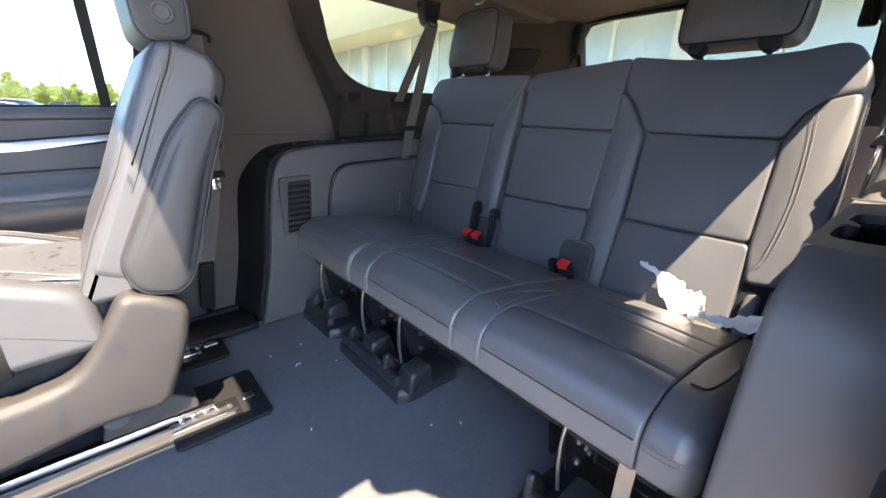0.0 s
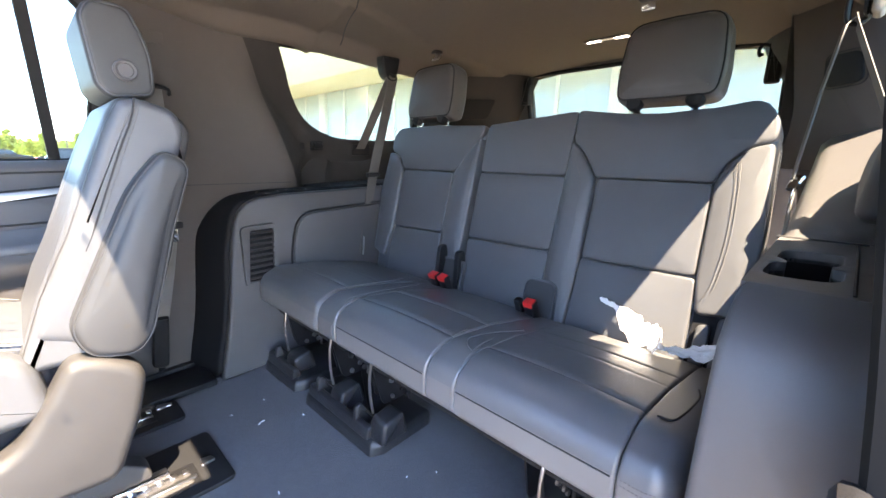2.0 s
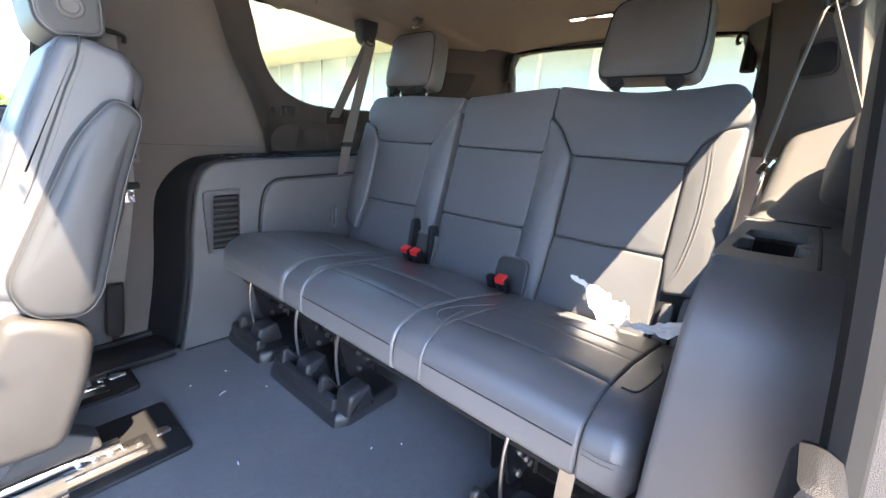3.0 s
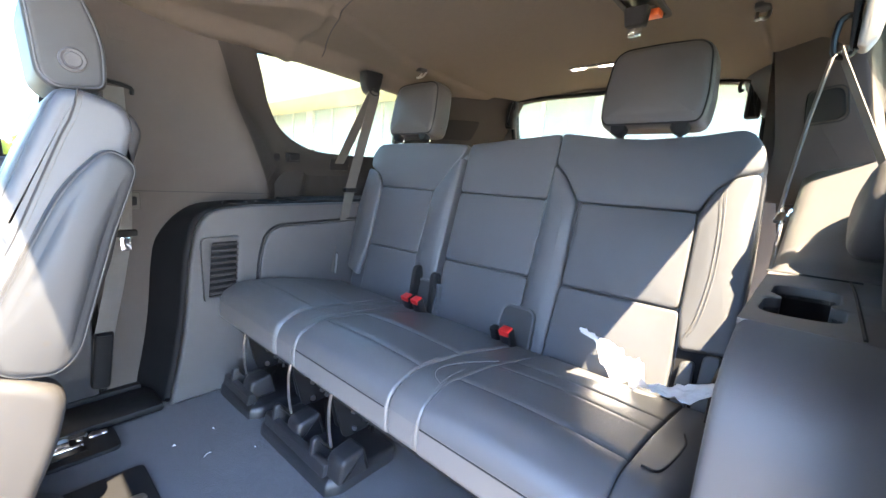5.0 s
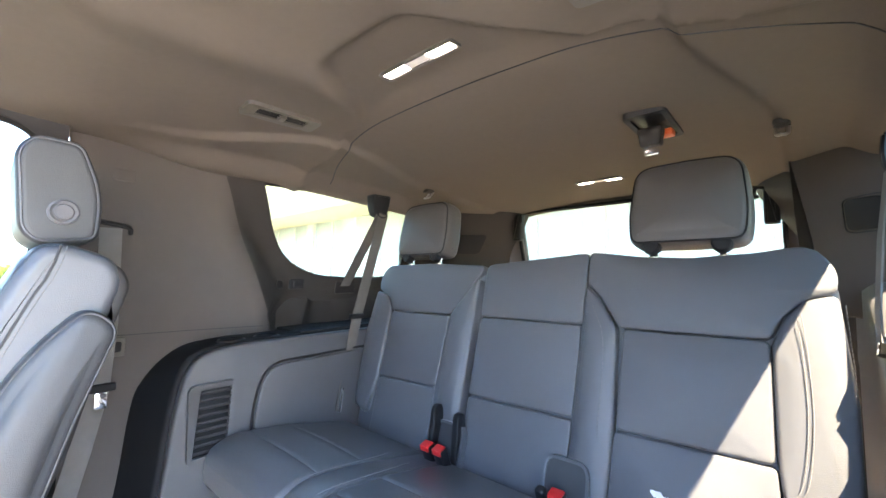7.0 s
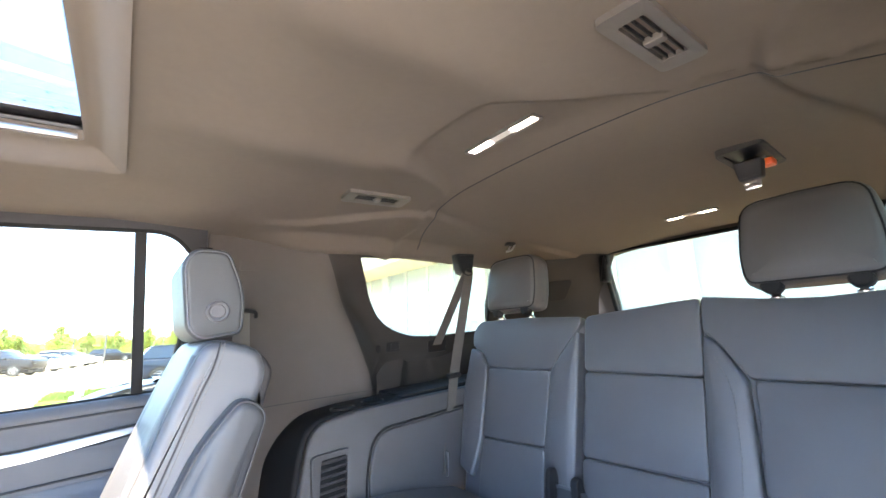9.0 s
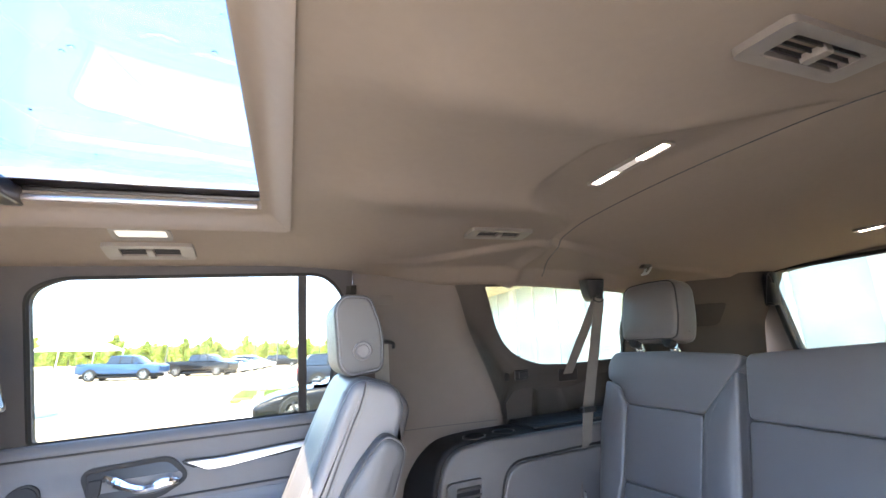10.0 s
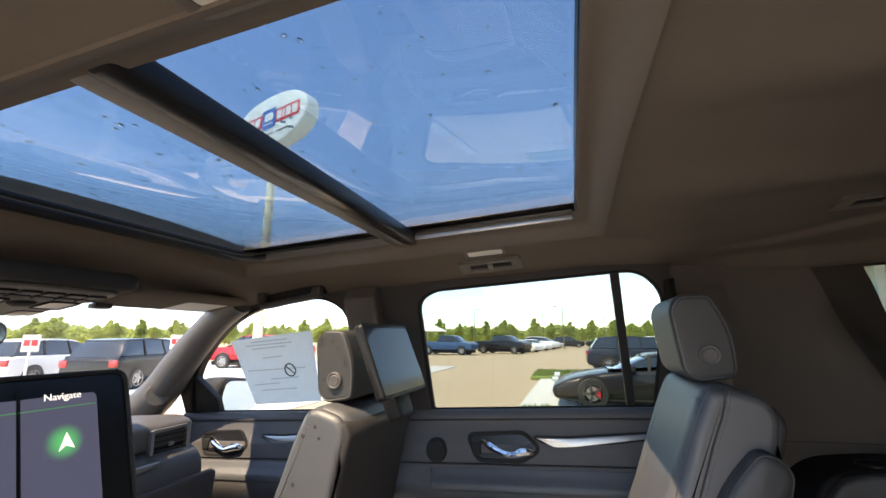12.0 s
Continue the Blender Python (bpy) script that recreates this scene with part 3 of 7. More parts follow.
def head_z(x, y):
    a = abs(y)
    z = 1.262 - 0.022 * (a / 0.45) ** 2
    side = smooth01((x + 0.30) / 0.35)
    crease = 0.44 + (0.17 * smooth01((0.30 - x) / 0.42) if x < 0.30 else 0.11 * smooth01((x - 0.30) / 0.5))
    z -= 0.022 * (1 - side) * smooth01((a - 0.48) / 0.20) + side * (0.016 * smooth01((a - crease) / 0.026) + 0.042 * smooth01((a - 0.665) / 0.07))
    rear = smooth01((x - 0.22) / 0.12)
    z -= 0.020 * rear + 0.075 * max(0.0, (x - 0.3) / 0.9) ** 1.2
    # scalloped step ahead of the middle lamp
    front_edge = 0.022 + 0.25 * smooth01((a - 0.10) / 0.24) + 0.04 * smooth01((a - 0.36) / 0.22)
    g = math.exp(-((a - 0.19) / 0.075) ** 2)
    z -= (0.016 + 0.018 * g) * smooth01((front_edge - x) / (0.016 + 0.055 * g) + 0.5) * smooth01((x + 0.55) / 0.3)
    z -= 0.05 * smooth01((-1.62 - x) / 0.5)
    return z


HX0, HX1, HY = -1.655, -0.504, 0.462
xs = sorted({round(-2.1 + 0.025 * i, 4) for i in range(144)} | {round(-0.05 + 0.0125 * i, 4) for i in range(34)} | {HX0, HX1})
ys = sorted({round(-0.76 + 0.0095 * i, 4) for i in range(161)} | {HY, -HY})
bm = sheet(xs, ys, head_z, HEADLINER, "ceiling", lambda x, y: not (HX0 < x < HX1 and -HY < y < HY) and not (-1.24 < x < -0.24 and y < -0.705) and not (x < -2.0 and abs(y) > 0.17))
up = bmesh.ops.extrude_face_region(bm, geom=list(bm.faces))
for v in [e for e in up["geom"] if isinstance(e, bmesh.types.BMVert)]:
    v.co.z += 0.03
solid("ceiling", bm, HEADLINER, "brown-grey cloth headliner", "ceiling", kind="structure", sharp=0.8)
outer_roof = ring_wall([(-2.02, -0.765), (1.50, -0.765), (1.50, 0.80), (-2.02, 0.80)], rect(-1.65, -0.44, -0.52, 0.44, 0.05), lambda u, v, w: (u, v, 1.325 - 0.05 * (v / 0.8) ** 2 + w), 0.012, rings=6)
solid("roof_skin", outer_roof, TRIM_BLACK, "dark painted roof panel", "roof", kind="structure")
# headliner seam line and its bend down the rail
hl = [(0.299 + min(0.11, 0.065 * max(0.0, (abs(y) - 0.25) / 0.33) ** 2), y) for y in [-0.70 + 0.01 * i for i in range(141)]]
solid("headliner_seam", tube([(x, y, head_z(x, y) + 0.0008) for x, y in hl], 0.0024, 5), SEAM, "dark seam line across the headliner", "seam", kind="structure")

# sunroof: frame, cross bar, two panes, rain drops
roof = thing("sunroof", "panoramic glass sunroof in a dark frame with rain drops", "sunroof", (-1.1, 0, 1.27), kind="structure")
ho = rect(HX0 - 0.012, -HY - 0.012, HX1 + 0.012, HY + 0.012, 0.03, 6)
hi = rc([(RX0, -RY, 0.07), (RX1, -RY, 0.016), (RX1, RY, 0.016), (RX0, RY, 0.07)], 0.02, 6)


def flange(u, v, w):
    d = min(u - (HX0 - 0.012), (HX1 + 0.012) - u, v + HY + 0.012, HY + 0.012 - v)
    return (u, v, head_z(max(u, -1.62), v) - 0.006 + 0.030 * smooth01(d / 0.05) + w)


part("frame_trim", ring_wall(ho, hi, flange, 0.05, rings=6, n=120), HEADLINER, roof, "cloth-wrapped frame", sharp=0.9)
part("frame_lip", tube([(u, v, 1.298) for u, v in inset(ccw(hi), -0.004)], 0.008, 8, closed=True), BLACK, roof, "black rubber lip")
part("track", box(-1.04, RX1 - 0.01, RY - 0.004, RY + 0.012, 1.272, 1.284, 0.003), SATIN, roof)
part("track", box(-1.04, RX1 - 0.01, -RY - 0.012, -RY + 0.004, 1.272, 1.284, 0.003), SATIN, roof)
seal_line = rc([(-1.06, RY + 0.010, 0.0), (RX0 - 0.012, RY + 0.010, 0.08), (RX0 - 0.012, -RY - 0.010, 0.08), (-1.06, -RY - 0.010, 0.0)], 0.02, 6)
seal_line = [p for p in seal_line if p[0] < -1.061]
part("front_seal", tube([(u, v, 1.284) for u, v in seal_line], 0.014, 8), BLACK, roof, "black rubber seal")
part("cross_bar", box(-1.047, -1.010, -RY - 0.02, RY + 0.02, 1.262, 1.30, 0.006), BLACK, roof, "black cross bar")
part("cross_bar_trim", box(-1.085, -1.048, -RY - 0.02, RY + 0.02, 1.266, 1.296, 0.006), mat("satin grey bar trim", (0.15, 0.145, 0.14), 0.42, bump=0.2, bump_scale=1200, scale=20), roof, "satin grey cross bar trim")
for a, b in ((-1.66, -1.07), (-1.07, -0.52)):
    g = part("glass_pane", box(a, b, -0.45, 0.45, 1.306, 1.311, 0.002), ROOF_GLASS, roof, "tinted glass pane")
    g.visible_shadow = False
# dark glass rim, made wider on this side to keep sun off the door
part("glass_band", box(RX0, RX1, 0.374, 0.446, 1.3025, 1.3050, 0.001), BLACK, roof, "black printed band, widened to cut the sun")
drops = bmesh.new()
rnd = random.Random(5)
for k in range(230):
    x, y = rnd.uniform(-1.6, -0.56), rnd.uniform(-0.40, 0.40)
    r = rnd.uniform(0.0016, 0.0042)
    lathe([(r, 0), (r * 0.9, r * 0.3), (r * 0.5, r * 0.5), (0, r * 0.55)], Matrix.Translation((x, y, 1.311)) @ Matrix.Diagonal((1, rnd.uniform(0.8, 1.5), 1, 1)), 7, drops)
water = bpy.data.materials.new("water drop")
water.use_nodes = True
wb = water.node_tree.nodes["Principled BSDF"]
wb.inputs["Transmission Weight"].default_value, wb.inputs["IOR"].default_value, wb.inputs["Roughness"].default_value = 1.0, 1.33, 0.02
tagged(part("rain_drops", drops, water, roof), kind="stuff")


# ceiling fittings
def roof_vent(cx, cy, name="air_vent", rot=0.0, tilt=0.0):
    v = thing(name, "grey slotted air vent let into the headliner", "air vent", (cx, cy, head_z(cx, cy)), group="ceiling air vents")
    z0 = head_z(cx, cy)
    sl = (head_z(cx, cy + 0.03) - head_z(cx, cy - 0.03)) / 0.06
    sx = (head_z(cx + 0.05, cy) - head_z(cx - 0.05, cy)) / 0.1
    c, s = math.cos(rot), math.sin(rot)

    def tv(u, w, h):
        x, y = c * u - s * w, s * u + c * w
        return (cx + x, cy + y, z0 + sl * y + sx * x - h)
    part("vent_frame", ring_wall(rect(-0.098, -0.034, 0.098, 0.034, 0.012), rect(-0.066, -0.018, 0.066, 0.018, 0.005), lambda u, w, h: tv(u, w, 0.010 - h), 0.016), GREY_PLASTIC, v)
    part("vent_back", prism(rect(-0.066, -0.018, 0.066, 0.018, 0.004), -0.004, -0.001, 0, tv), BLACK, v)
    for k in (-1, 0, 1):
        part("vent_slat", prism(rect(-0.065, k * 0.011 - 0.0012, 0.065, k * 0.011 + 0.0012, 0.0005), 0.0, 0.007, 0.0005, tv), TRIM_BLACK, v)
    part("vent_tab", prism(rect(-0.008, -0.014, 0.008, 0.014, 0.004), 0.002, 0.013, 0.002, tv), GREY_PLASTIC, v, "grey adjusting tab")
    return v


roof_vent(0.080, -0.388)
roof_vent(0.075, 0.400)
for s in (1, -1):
    unit = roof_vent(-0.826, s * 0.590, name="air_vent_unit")
    unit["label"] = "dark grey roof-rail air vent with a frosted reading lamp"
    lens_x, lens_y = (-0.826, 0.508) if s > 0 else (-0.795, 0.485)
    zz = head_z(lens_x, s * lens_y)
    drop = (head_z(-0.826, s * 0.56) - head_z(-0.826, s * 0.52)) / 0.04
    part("lamp_bezel", ring_wall(rect(-0.062, -0.026, 0.062, 0.026, 0.014), rect(-0.052, -0.017, 0.052, 0.017, 0.009),
                                 lambda u, v, w: (lens_x + u, s * (lens_y + v), zz + drop * v - 0.006 + w), 0.012), GREY_PLASTIC, unit)
    part("lamp_lens", prism(rect(-0.052, -0.017, 0.052, 0.017, 0.009), 0.002, -0.003, 0.001, lambda u, v, w: (lens_x + u, s * (lens_y + v), zz + drop * v + w)), LAMP_OFF, unit, "frosted reading lamp lens")


def dome_lamp(cx, cy, length, width, on):
    z0 = head_z(cx, cy)
    sx = (head_z(cx + 0.03, cy) - head_z(cx - 0.03, cy)) / 0.06
    lamp = thing("dome_lamp", "slim twin reading lamp set in the headliner", "ceiling lamp", (cx, cy, z0), group="ceiling lamps")

    def tl(u, w, h):
        return (cx + w, cy + u, z0 + sx * w - h)
    part("bezel", ring_wall(rect(-length / 2, -width / 2, length / 2, width / 2, 0.008), rect(-length / 2 + 0.008, -width / 2 + 0.006, length / 2 - 0.008, width / 2 - 0.006, 0.005),
                            lambda u, w, h: tl(u, w, 0.007 - h), 0.012), GREY_PLASTIC, lamp)
    q = length / 2 - 0.008
    for a, b, k in ((-q, -q * 0.34, 0), (q * 0.34, q, 1)):
        part("lens", prism(rect(a, -width / 2 + 0.006, b, width / 2 - 0.006, 0.004), -0.002, 0.005, 0.002, tl), LAMP_ON if on[k] else LAMP_OFF, lamp, "bright lens" if on[k] else "frosted lens")
    part("rocker", prism(rect(-q * 0.32, -width / 2 + 0.006, q * 0.32, width / 2 - 0.006, 0.003), -0.002, 0.004, 0.002, tl), LAMP_OFF, lamp)


dome_lamp(0.165, -0.012, 0.215, 0.036, (True, True))
dome_lamp(1.145, -0.005, 0.18, 0.034, (True, True))
for s in (1, -1):
    hx, hy = 0.79, s * 0.566
    hook = thing("coat_hook", "dark folding coat hook on the headliner", "coat hook", (hx, hy, head_z(hx, hy)), group="coat hooks")
    hz = head_z(hx, hy)
    part("hook_base", prism(rect(hx - 0.022, hy - 0.016, hx + 0.022, hy + 0.016, 0.01), hz + 0.003, hz - 0.010, 0.003, XY), TRIM_BLACK_SOFT, hook)
    part("hook_arm", tube(curve_pts([(hx + 0.016, hy - 0.012, hz - 0.008), (hx - 0.004, hy - 0.010, hz - 0.030), (hx - 0.024, hy, hz - 0.036), (hx - 0.004, hy + 0.010, hz - 0.030), (hx + 0.016, hy + 0.012, hz - 0.008)]), 0.0042, 6), STEEL, hook, "bent metal loop")

# centre belt hung from the headliner
bx, by = 0.725, -0.315
bz = head_z(bx, by)
cb = thing("centre_belt_retractor", "dark ceiling belt pocket with hanging tongue and orange release", "seat belt", (bx, by, bz))
part("pocket_frame", ring_wall(rect(bx - 0.098, by - 0.050, bx + 0.098, by + 0.050, 0.02), rect(bx - 0.080, by - 0.037, bx + 0.080, by + 0.037, 0.012), lambda u, v, w: (u, v, bz - 0.010 + w - 0.06 * (u - bx)), 0.018), TRIM_BLACK_SOFT, cb)
part("pocket_back", box(bx - 0.08, bx + 0.08, by - 0.04, by + 0.04, bz - 0.001, bz + 0.004, 0.002), BLACK, cb)
part("belt_release", box(bx + 0.022, bx + 0.060, by - 0.036, by + 0.010, bz - 0.028, bz - 0.010, 0.005), ORANGE, cb, "orange release tab")
part("belt_strap", strap([(bx + 0.03, by, bz - 0.004), (bx - 0.020, by, bz - 0.022), (bx - 0.040, by, bz - 0.042)], 0.046, (0, 1, 0), 0.006), BELT, cb)
part("belt_tongue", prism(rc([(by - 0.024, bz - 0.068, 0.006), (by + 0.024, bz - 0.068, 0.006), (by + 0.031, bz - 0.020, 0.010), (by - 0.031, bz - 0.020, 0.010)], 0.006, 4), bx - 0.046, bx - 0.016, 0.006, YZ), TRIM_BLACK_SOFT, cb, "dark belt tongue")
part("tongue_blade", prism(rc([(by - 0.016, bz - 0.090, 0.004), (by + 0.016, bz - 0.090, 0.004), (by + 0.020, bz - 0.066), (by - 0.020, bz - 0.066)], 0.003, 4), bx - 0.036, bx - 0.030, 0.001, YZ), CHROME, cb, "bright steel blade")

# ---- third-row bench ----
HEADREST = mat("grey-brown leather", (0.078, 0.072, 0.070), 0.45, bump=0.2, bump_scale=900, blotch=0.12, scale=30)
NB = Vector((-1, 0, 0.30)).normalized()


def BACK(u, v, w):
    return Vector((0.51 + 0.30 * (v - 0.47), u, v)) + NB * w


def pad(name, pts, parent, w0=-0.03, w1=0.0, r=0.006, bulge=0.008, corner=0.012, material=None, to3=BACK, label=""):
    return part(name, prism(inset(rc(pts, corner, 3), -0.0022), w0, w1, r, to3, bulge), material or LEATHER, parent, label, sharp=1.0)


def headrest(parent, to3, w, h, t):
    """A pillow-shaped headrest; to3(u across, v up, w towards the front). Returns the cushion."""
    k = w / 2
    o = [(-k * 0.94, 0.0, 0.03), (k * 0.94, 0.0, 0.03), (k, h * 0.35, 0.06), (k * 0.90, h, 0.048), (0, h * 1.02, 0.1), (-k * 0.90, h, 0.048), (-k, h * 0.35, 0.06)]
    hr = part("headrest", prism(rc(o, 0.04, 6), -t / 2, t / 2, 0.028, to3, 0.012, seg=5), HEADREST, parent, sharp=1.2)
    ring = inset(ccw(rc(o, 0.04, 6)), 0.0075)
    part("piping", tube([to3(u, v, t / 2 - 0.0085) for u, v in ring], 0.0026, 5, closed=True), TRIM_BLACK, hr, "dark piping")
    front = (Vector(to3(0, 0, 1)) - Vector(to3(0, 0, 0))).normalized().to_track_quat("Z", "Y").to_matrix().to_4x4()
    for s in (-1, 1):
        part("post", tube([to3(s * 0.072, -0.05, 0), to3(s * 0.072, 0.02, 0)], 0.0085, 10), CHROME, hr, "chrome post")
        part("post_notch", lathe([(0.021, -0.02), (0.021, -0.002), (0.017, 0.004), (0, 0.006)], Matrix.Translation(to3(s * 0.072, 0.001, t * 0.36)) @ front, 18), TRIM_BLACK, hr)
        part("post_guide", lathe([(0.015, -0.004), (0.015, 0.006), (0.010, 0.009), (0, 0.009)], Matrix.Translation(to3(s * 0.072, -0.026, 0)), 14), CHROME, hr, "chrome post collar")
    return hr


def bench_headrest(parent, yc):
    def to3(u, v, w):
        return Vector((0.685 + 0.22 * v, yc + u, 0.873 + v)) + Vector((-1, 0, 0.2)).normalized() * w
    hr = headrest(parent, to3, 0.258, 0.203, 0.095)
    part("button", lathe([(0.020, 0), (0.018, 0.006), (0.012, 0.007), (0.011, 0.004), (0, 0.005)], Matrix.Translation(to3(-0.118, 0.045, 0.0)) @ Matrix.Rotation(math.pi / 2, 4, "X"), 20), TRIM_BLACK, hr)


CUSH = [(0.43, 0.240), (0.03, 0.236, 0.015), (-0.016, 0.262, 0.012), (-0.013, 0.318, 0.02), (0.000, 0.345, 0.03), (0.055, 0.371, 0.06), (0.20, 0.356), (0.33, 0.330), (0.45, 0.304, 0.03)]


def cushion(name, y0, y1, parent, grow=0.0, r=0.006, material=None, r0=None, creases=()):
    """One sewn cushion section along the bench; creases are the places of its pulled-down cross seams."""
    prof = rc([(p[0] - grow * (p[0] < 0.1), p[1] + grow * (p[1] > 0.3), *p[2:]) for p in CUSH], 0.03, 5)
    top_line = sorted(p for p in prof if p[1] > 0.30 and p[0] > 0.05)
    for x, depth in creases:
        a, b_ = max(p for p in top_line if p[0] <= x), min(p for p in top_line if p[0] > x)
        z = a[1] + (b_[1] - a[1]) * (x - a[0]) / (b_[0] - a[0])
        slope = (b_[1] - a[1]) / (b_[0] - a[0])
        prof = [p for p in prof if not (p[1] > 0.30 and abs(p[0] - x) < 0.018)]
        cut = [(x + d, z + slope * d - depth * q) for d, q in ((-0.017, 0.0), (-0.008, 0.16), (-0.0025, 0.5), (0.0, 1.0), (0.0025, 0.5), (0.008, 0.16), (0.017, 0.0))]
        k = next(i for i in range(len(prof)) if prof[i][1] > 0.30 and prof[i - 1][1] > 0.30 and min(prof[i][0], prof[i - 1][0]) <= x <= max(prof[i][0], prof[i - 1][0]))
        prof[k:k] = cut if prof[k][0] > prof[k - 1][0] else cut[::-1]
    b = bmesh.new()
    poly = ccw(prof)
    r0, n = r0 or r, 10
    turn = [(1 - math.sin(q), 1 - math.cos(q)) for q in (math.pi / 2 * k / 4 for k in range(5))]
    ring = [(r0 * d, y0 + r0 * e) for d, e in turn] + [(0, y0 + r0 + (y1 - y0 - r - r0) * k / n) for k in range(1, n)] + [(r * d, y1 - r * e) for d, e in turn[::-1]]
    rows = []
    for d, y in ring:
        t = (y - y0) / (y1 - y0)
        crown = 0.006 * math.sin(math.pi * max(0, min(1, t))) * min(1, (y1 - y0) / 0.2)
        q = inset(poly, d) if d else poly
        rows.append([b.verts.new((u, y, v + crown * smooth01((v - 0.30) / 0.05))) for u, v in q])
    k = len(poly)
    for g, h in zip(rows, rows[1:]):
        for i in range(k):
            b.faces.new((g[i - 1], g[i], h[i], h[i - 1]))
    b.faces.new(rows[0][::-1])
    b.faces.new(rows[-1])
    for f in b.faces:
        at = f.calc_center_median()
        if at.z < 0.3145 and at.x < 0.012:
            f.material_index = 1
    return part(name, b, (material or LIT_SEAT_LEATHER, LIT_BOXING), parent, sharp=1.1)


def top_z(x):
    return 0.372 - 0.12 * max(0.0, x - 0.07) - 0.06 * max(0.0, x - 0.2) if x > 0.02 else 0.35


def on_top(x, y, dz=0.0):
    return Vector((x, y, top_z(x) + dz))


bench = thing("bench_seat", "black leather two-place rear bench section with stitched bolsters", "car seat", (0.3, -0.25, 0))
bench2 = thing("bench_seat", "black leather single-place rear bench section", "car seat", (0.3, 0.4, 0))
part("back_frame", prism(rc([(0.148, 0.27), (0.148, 0.835, 0.03), (-0.10, 0.862), (-0.20, 0.862), (-0.38, 0.848), (-0.52, 0.852), (-0.60, 0.860, 0.03), (-0.640, 0.80, 0.03), (-0.648, 0.45), (-0.60, 0.27)], 0.02, 4),
                         -0.125, -0.014, 0.02, BACK), LEATHER, bench, "grey back shell")
part("back_frame", prism(rc([(0.156, 0.27), (0.156, 0.837, 0.03), (0.40, 0.847), (0.60, 0.842, 0.04), (0.645, 0.79, 0.03), (0.655, 0.6), (0.62, 0.27)], 0.02, 4), -0.125, -0.014, 0.02, BACK), LEATHER, bench2, "grey back shell")
U, M_, L_ = "upper_panel", "middle_panel", "lower_panel"
pad(U, [(-0.178, 0.868), (-0.178, 0.790), (-0.214, 0.757), (-0.262, 0.689), (-0.540, 0.689), (-0.557, 0.730), (-0.592, 0.767), (-0.634, 0.778), (-0.638, 0.815, 0.03), (-0.606, 0.866, 0.03), (-0.52, 0.853), (-0.40, 0.846), (-0.30, 0.852)], bench, -0.09)
pad(M_, [(-0.273, 0.683), (-0.271, 0.477), (-0.541, 0.479), (-0.538, 0.683)], bench)
pad(L_, [(-0.268, 0.470), (-0.262, 0.27), (-0.552, 0.27), (-0.546, 0.472)], bench)
pad("outer_bolster", [(-0.545, 0.683), (-0.561, 0.725), (-0.594, 0.760), (-0.636, 0.771), (-0.652, 0.60), (-0.650, 0.412), (-0.560, 0.400), (-0.549, 0.47)], bench, -0.06, 0.005, 0.008, 0.006)
pad("inner_bolster", [(-0.178, 0.780), (-0.210, 0.752), (-0.258, 0.684), (-0.265, 0.47), (-0.258, 0.27), (-0.172, 0.27), (-0.175, 0.60)], bench, -0.04, 0.008, 0.010, 0.008)
pad(U, [(0.145, 0.840, 0.02), (0.140, 0.690), (-0.171, 0.690), (-0.172, 0.866)], bench, -0.09)
pad(M_, [(0.139, 0.684), (0.139, 0.474), (-0.168, 0.478), (-0.171, 0.684)], bench)
pad(L_, [(0.139, 0.467), (0.125, 0.27), (-0.166, 0.27), (-0.168, 0.470)], bench)
pad(U, [(0.160, 0.840, 0.02), (0.166, 0.815), (0.203, 0.768), (0.262, 0.688), (0.544, 0.686), (0.580, 0.738), (0.638, 0.758), (0.648, 0.80, 0.03), (0.62, 0.846, 0.03), (0.40, 0.850)], bench2, -0.09)
pad(M_, [(0.268, 0.681), (0.272, 0.473), (0.536, 0.465), (0.542, 0.680)], bench2)
pad(L_, [(0.272, 0.466), (0.262, 0.27), (0.525, 0.27), (0.533, 0.458)], bench2)
pad("inner_bolster", [(0.164, 0.800), (0.198, 0.762), (0.258, 0.682), (0.265, 0.47), (0.255, 0.37), (0.20, 0.35), (0.160, 0.36)], bench2, -0.04, 0.009, 0.010, 0.008)
pad("outer_bolster", [(0.547, 0.680), (0.580, 0.730), (0.642, 0.750), (0.655, 0.60), (0.630, 0.36), (0.565, 0.34), (0.540, 0.46)], bench2, -0.06, 0.008, 0.010, 0.006)
bench_headrest(bench, -0.388)
bench_headrest(bench2, 0.478)
# stitching on the bolsters
st = bmesh.new()
lace = []
for du in (0.0, 0.007):
    lace.append(curve_pts([BACK(-0.586 + du, 0.735, 0.0115), BACK(-0.593 + du, 0.66, 0.0125), BACK(-0.596 + du, 0.56, 0.0125), BACK(-0.588 + du, 0.47, 0.0120), BACK(-0.575 + du, 0.435, 0.0105)], 9))
for line in lace:
    stitches(line, 0.0055, 0.0010, st)
for du in (0.0, 0.010):
    stitches(curve_pts([BACK(-0.6465, 0.76, -0.02 - du), BACK(-0.653, 0.60, -0.02 - du), BACK(-0.649, 0.46, -0.02 - du)]), 0.009, 0.0010, st)
stitches(curve_pts([BACK(-0.205, 0.73, 0.022), BACK(-0.236, 0.66, 0.025), BACK(-0.243, 0.55, 0.025), BACK(-0.240, 0.47, 0.024), BACK(-0.250, 0.445, 0.022), BACK(-0.262, 0.435, 0.018)]), 0.008, 0.0010, st)
tagged(part("stitching", st, STITCH, bench, "pale grey double stitching"), kind="stuff")
st = bmesh.new()
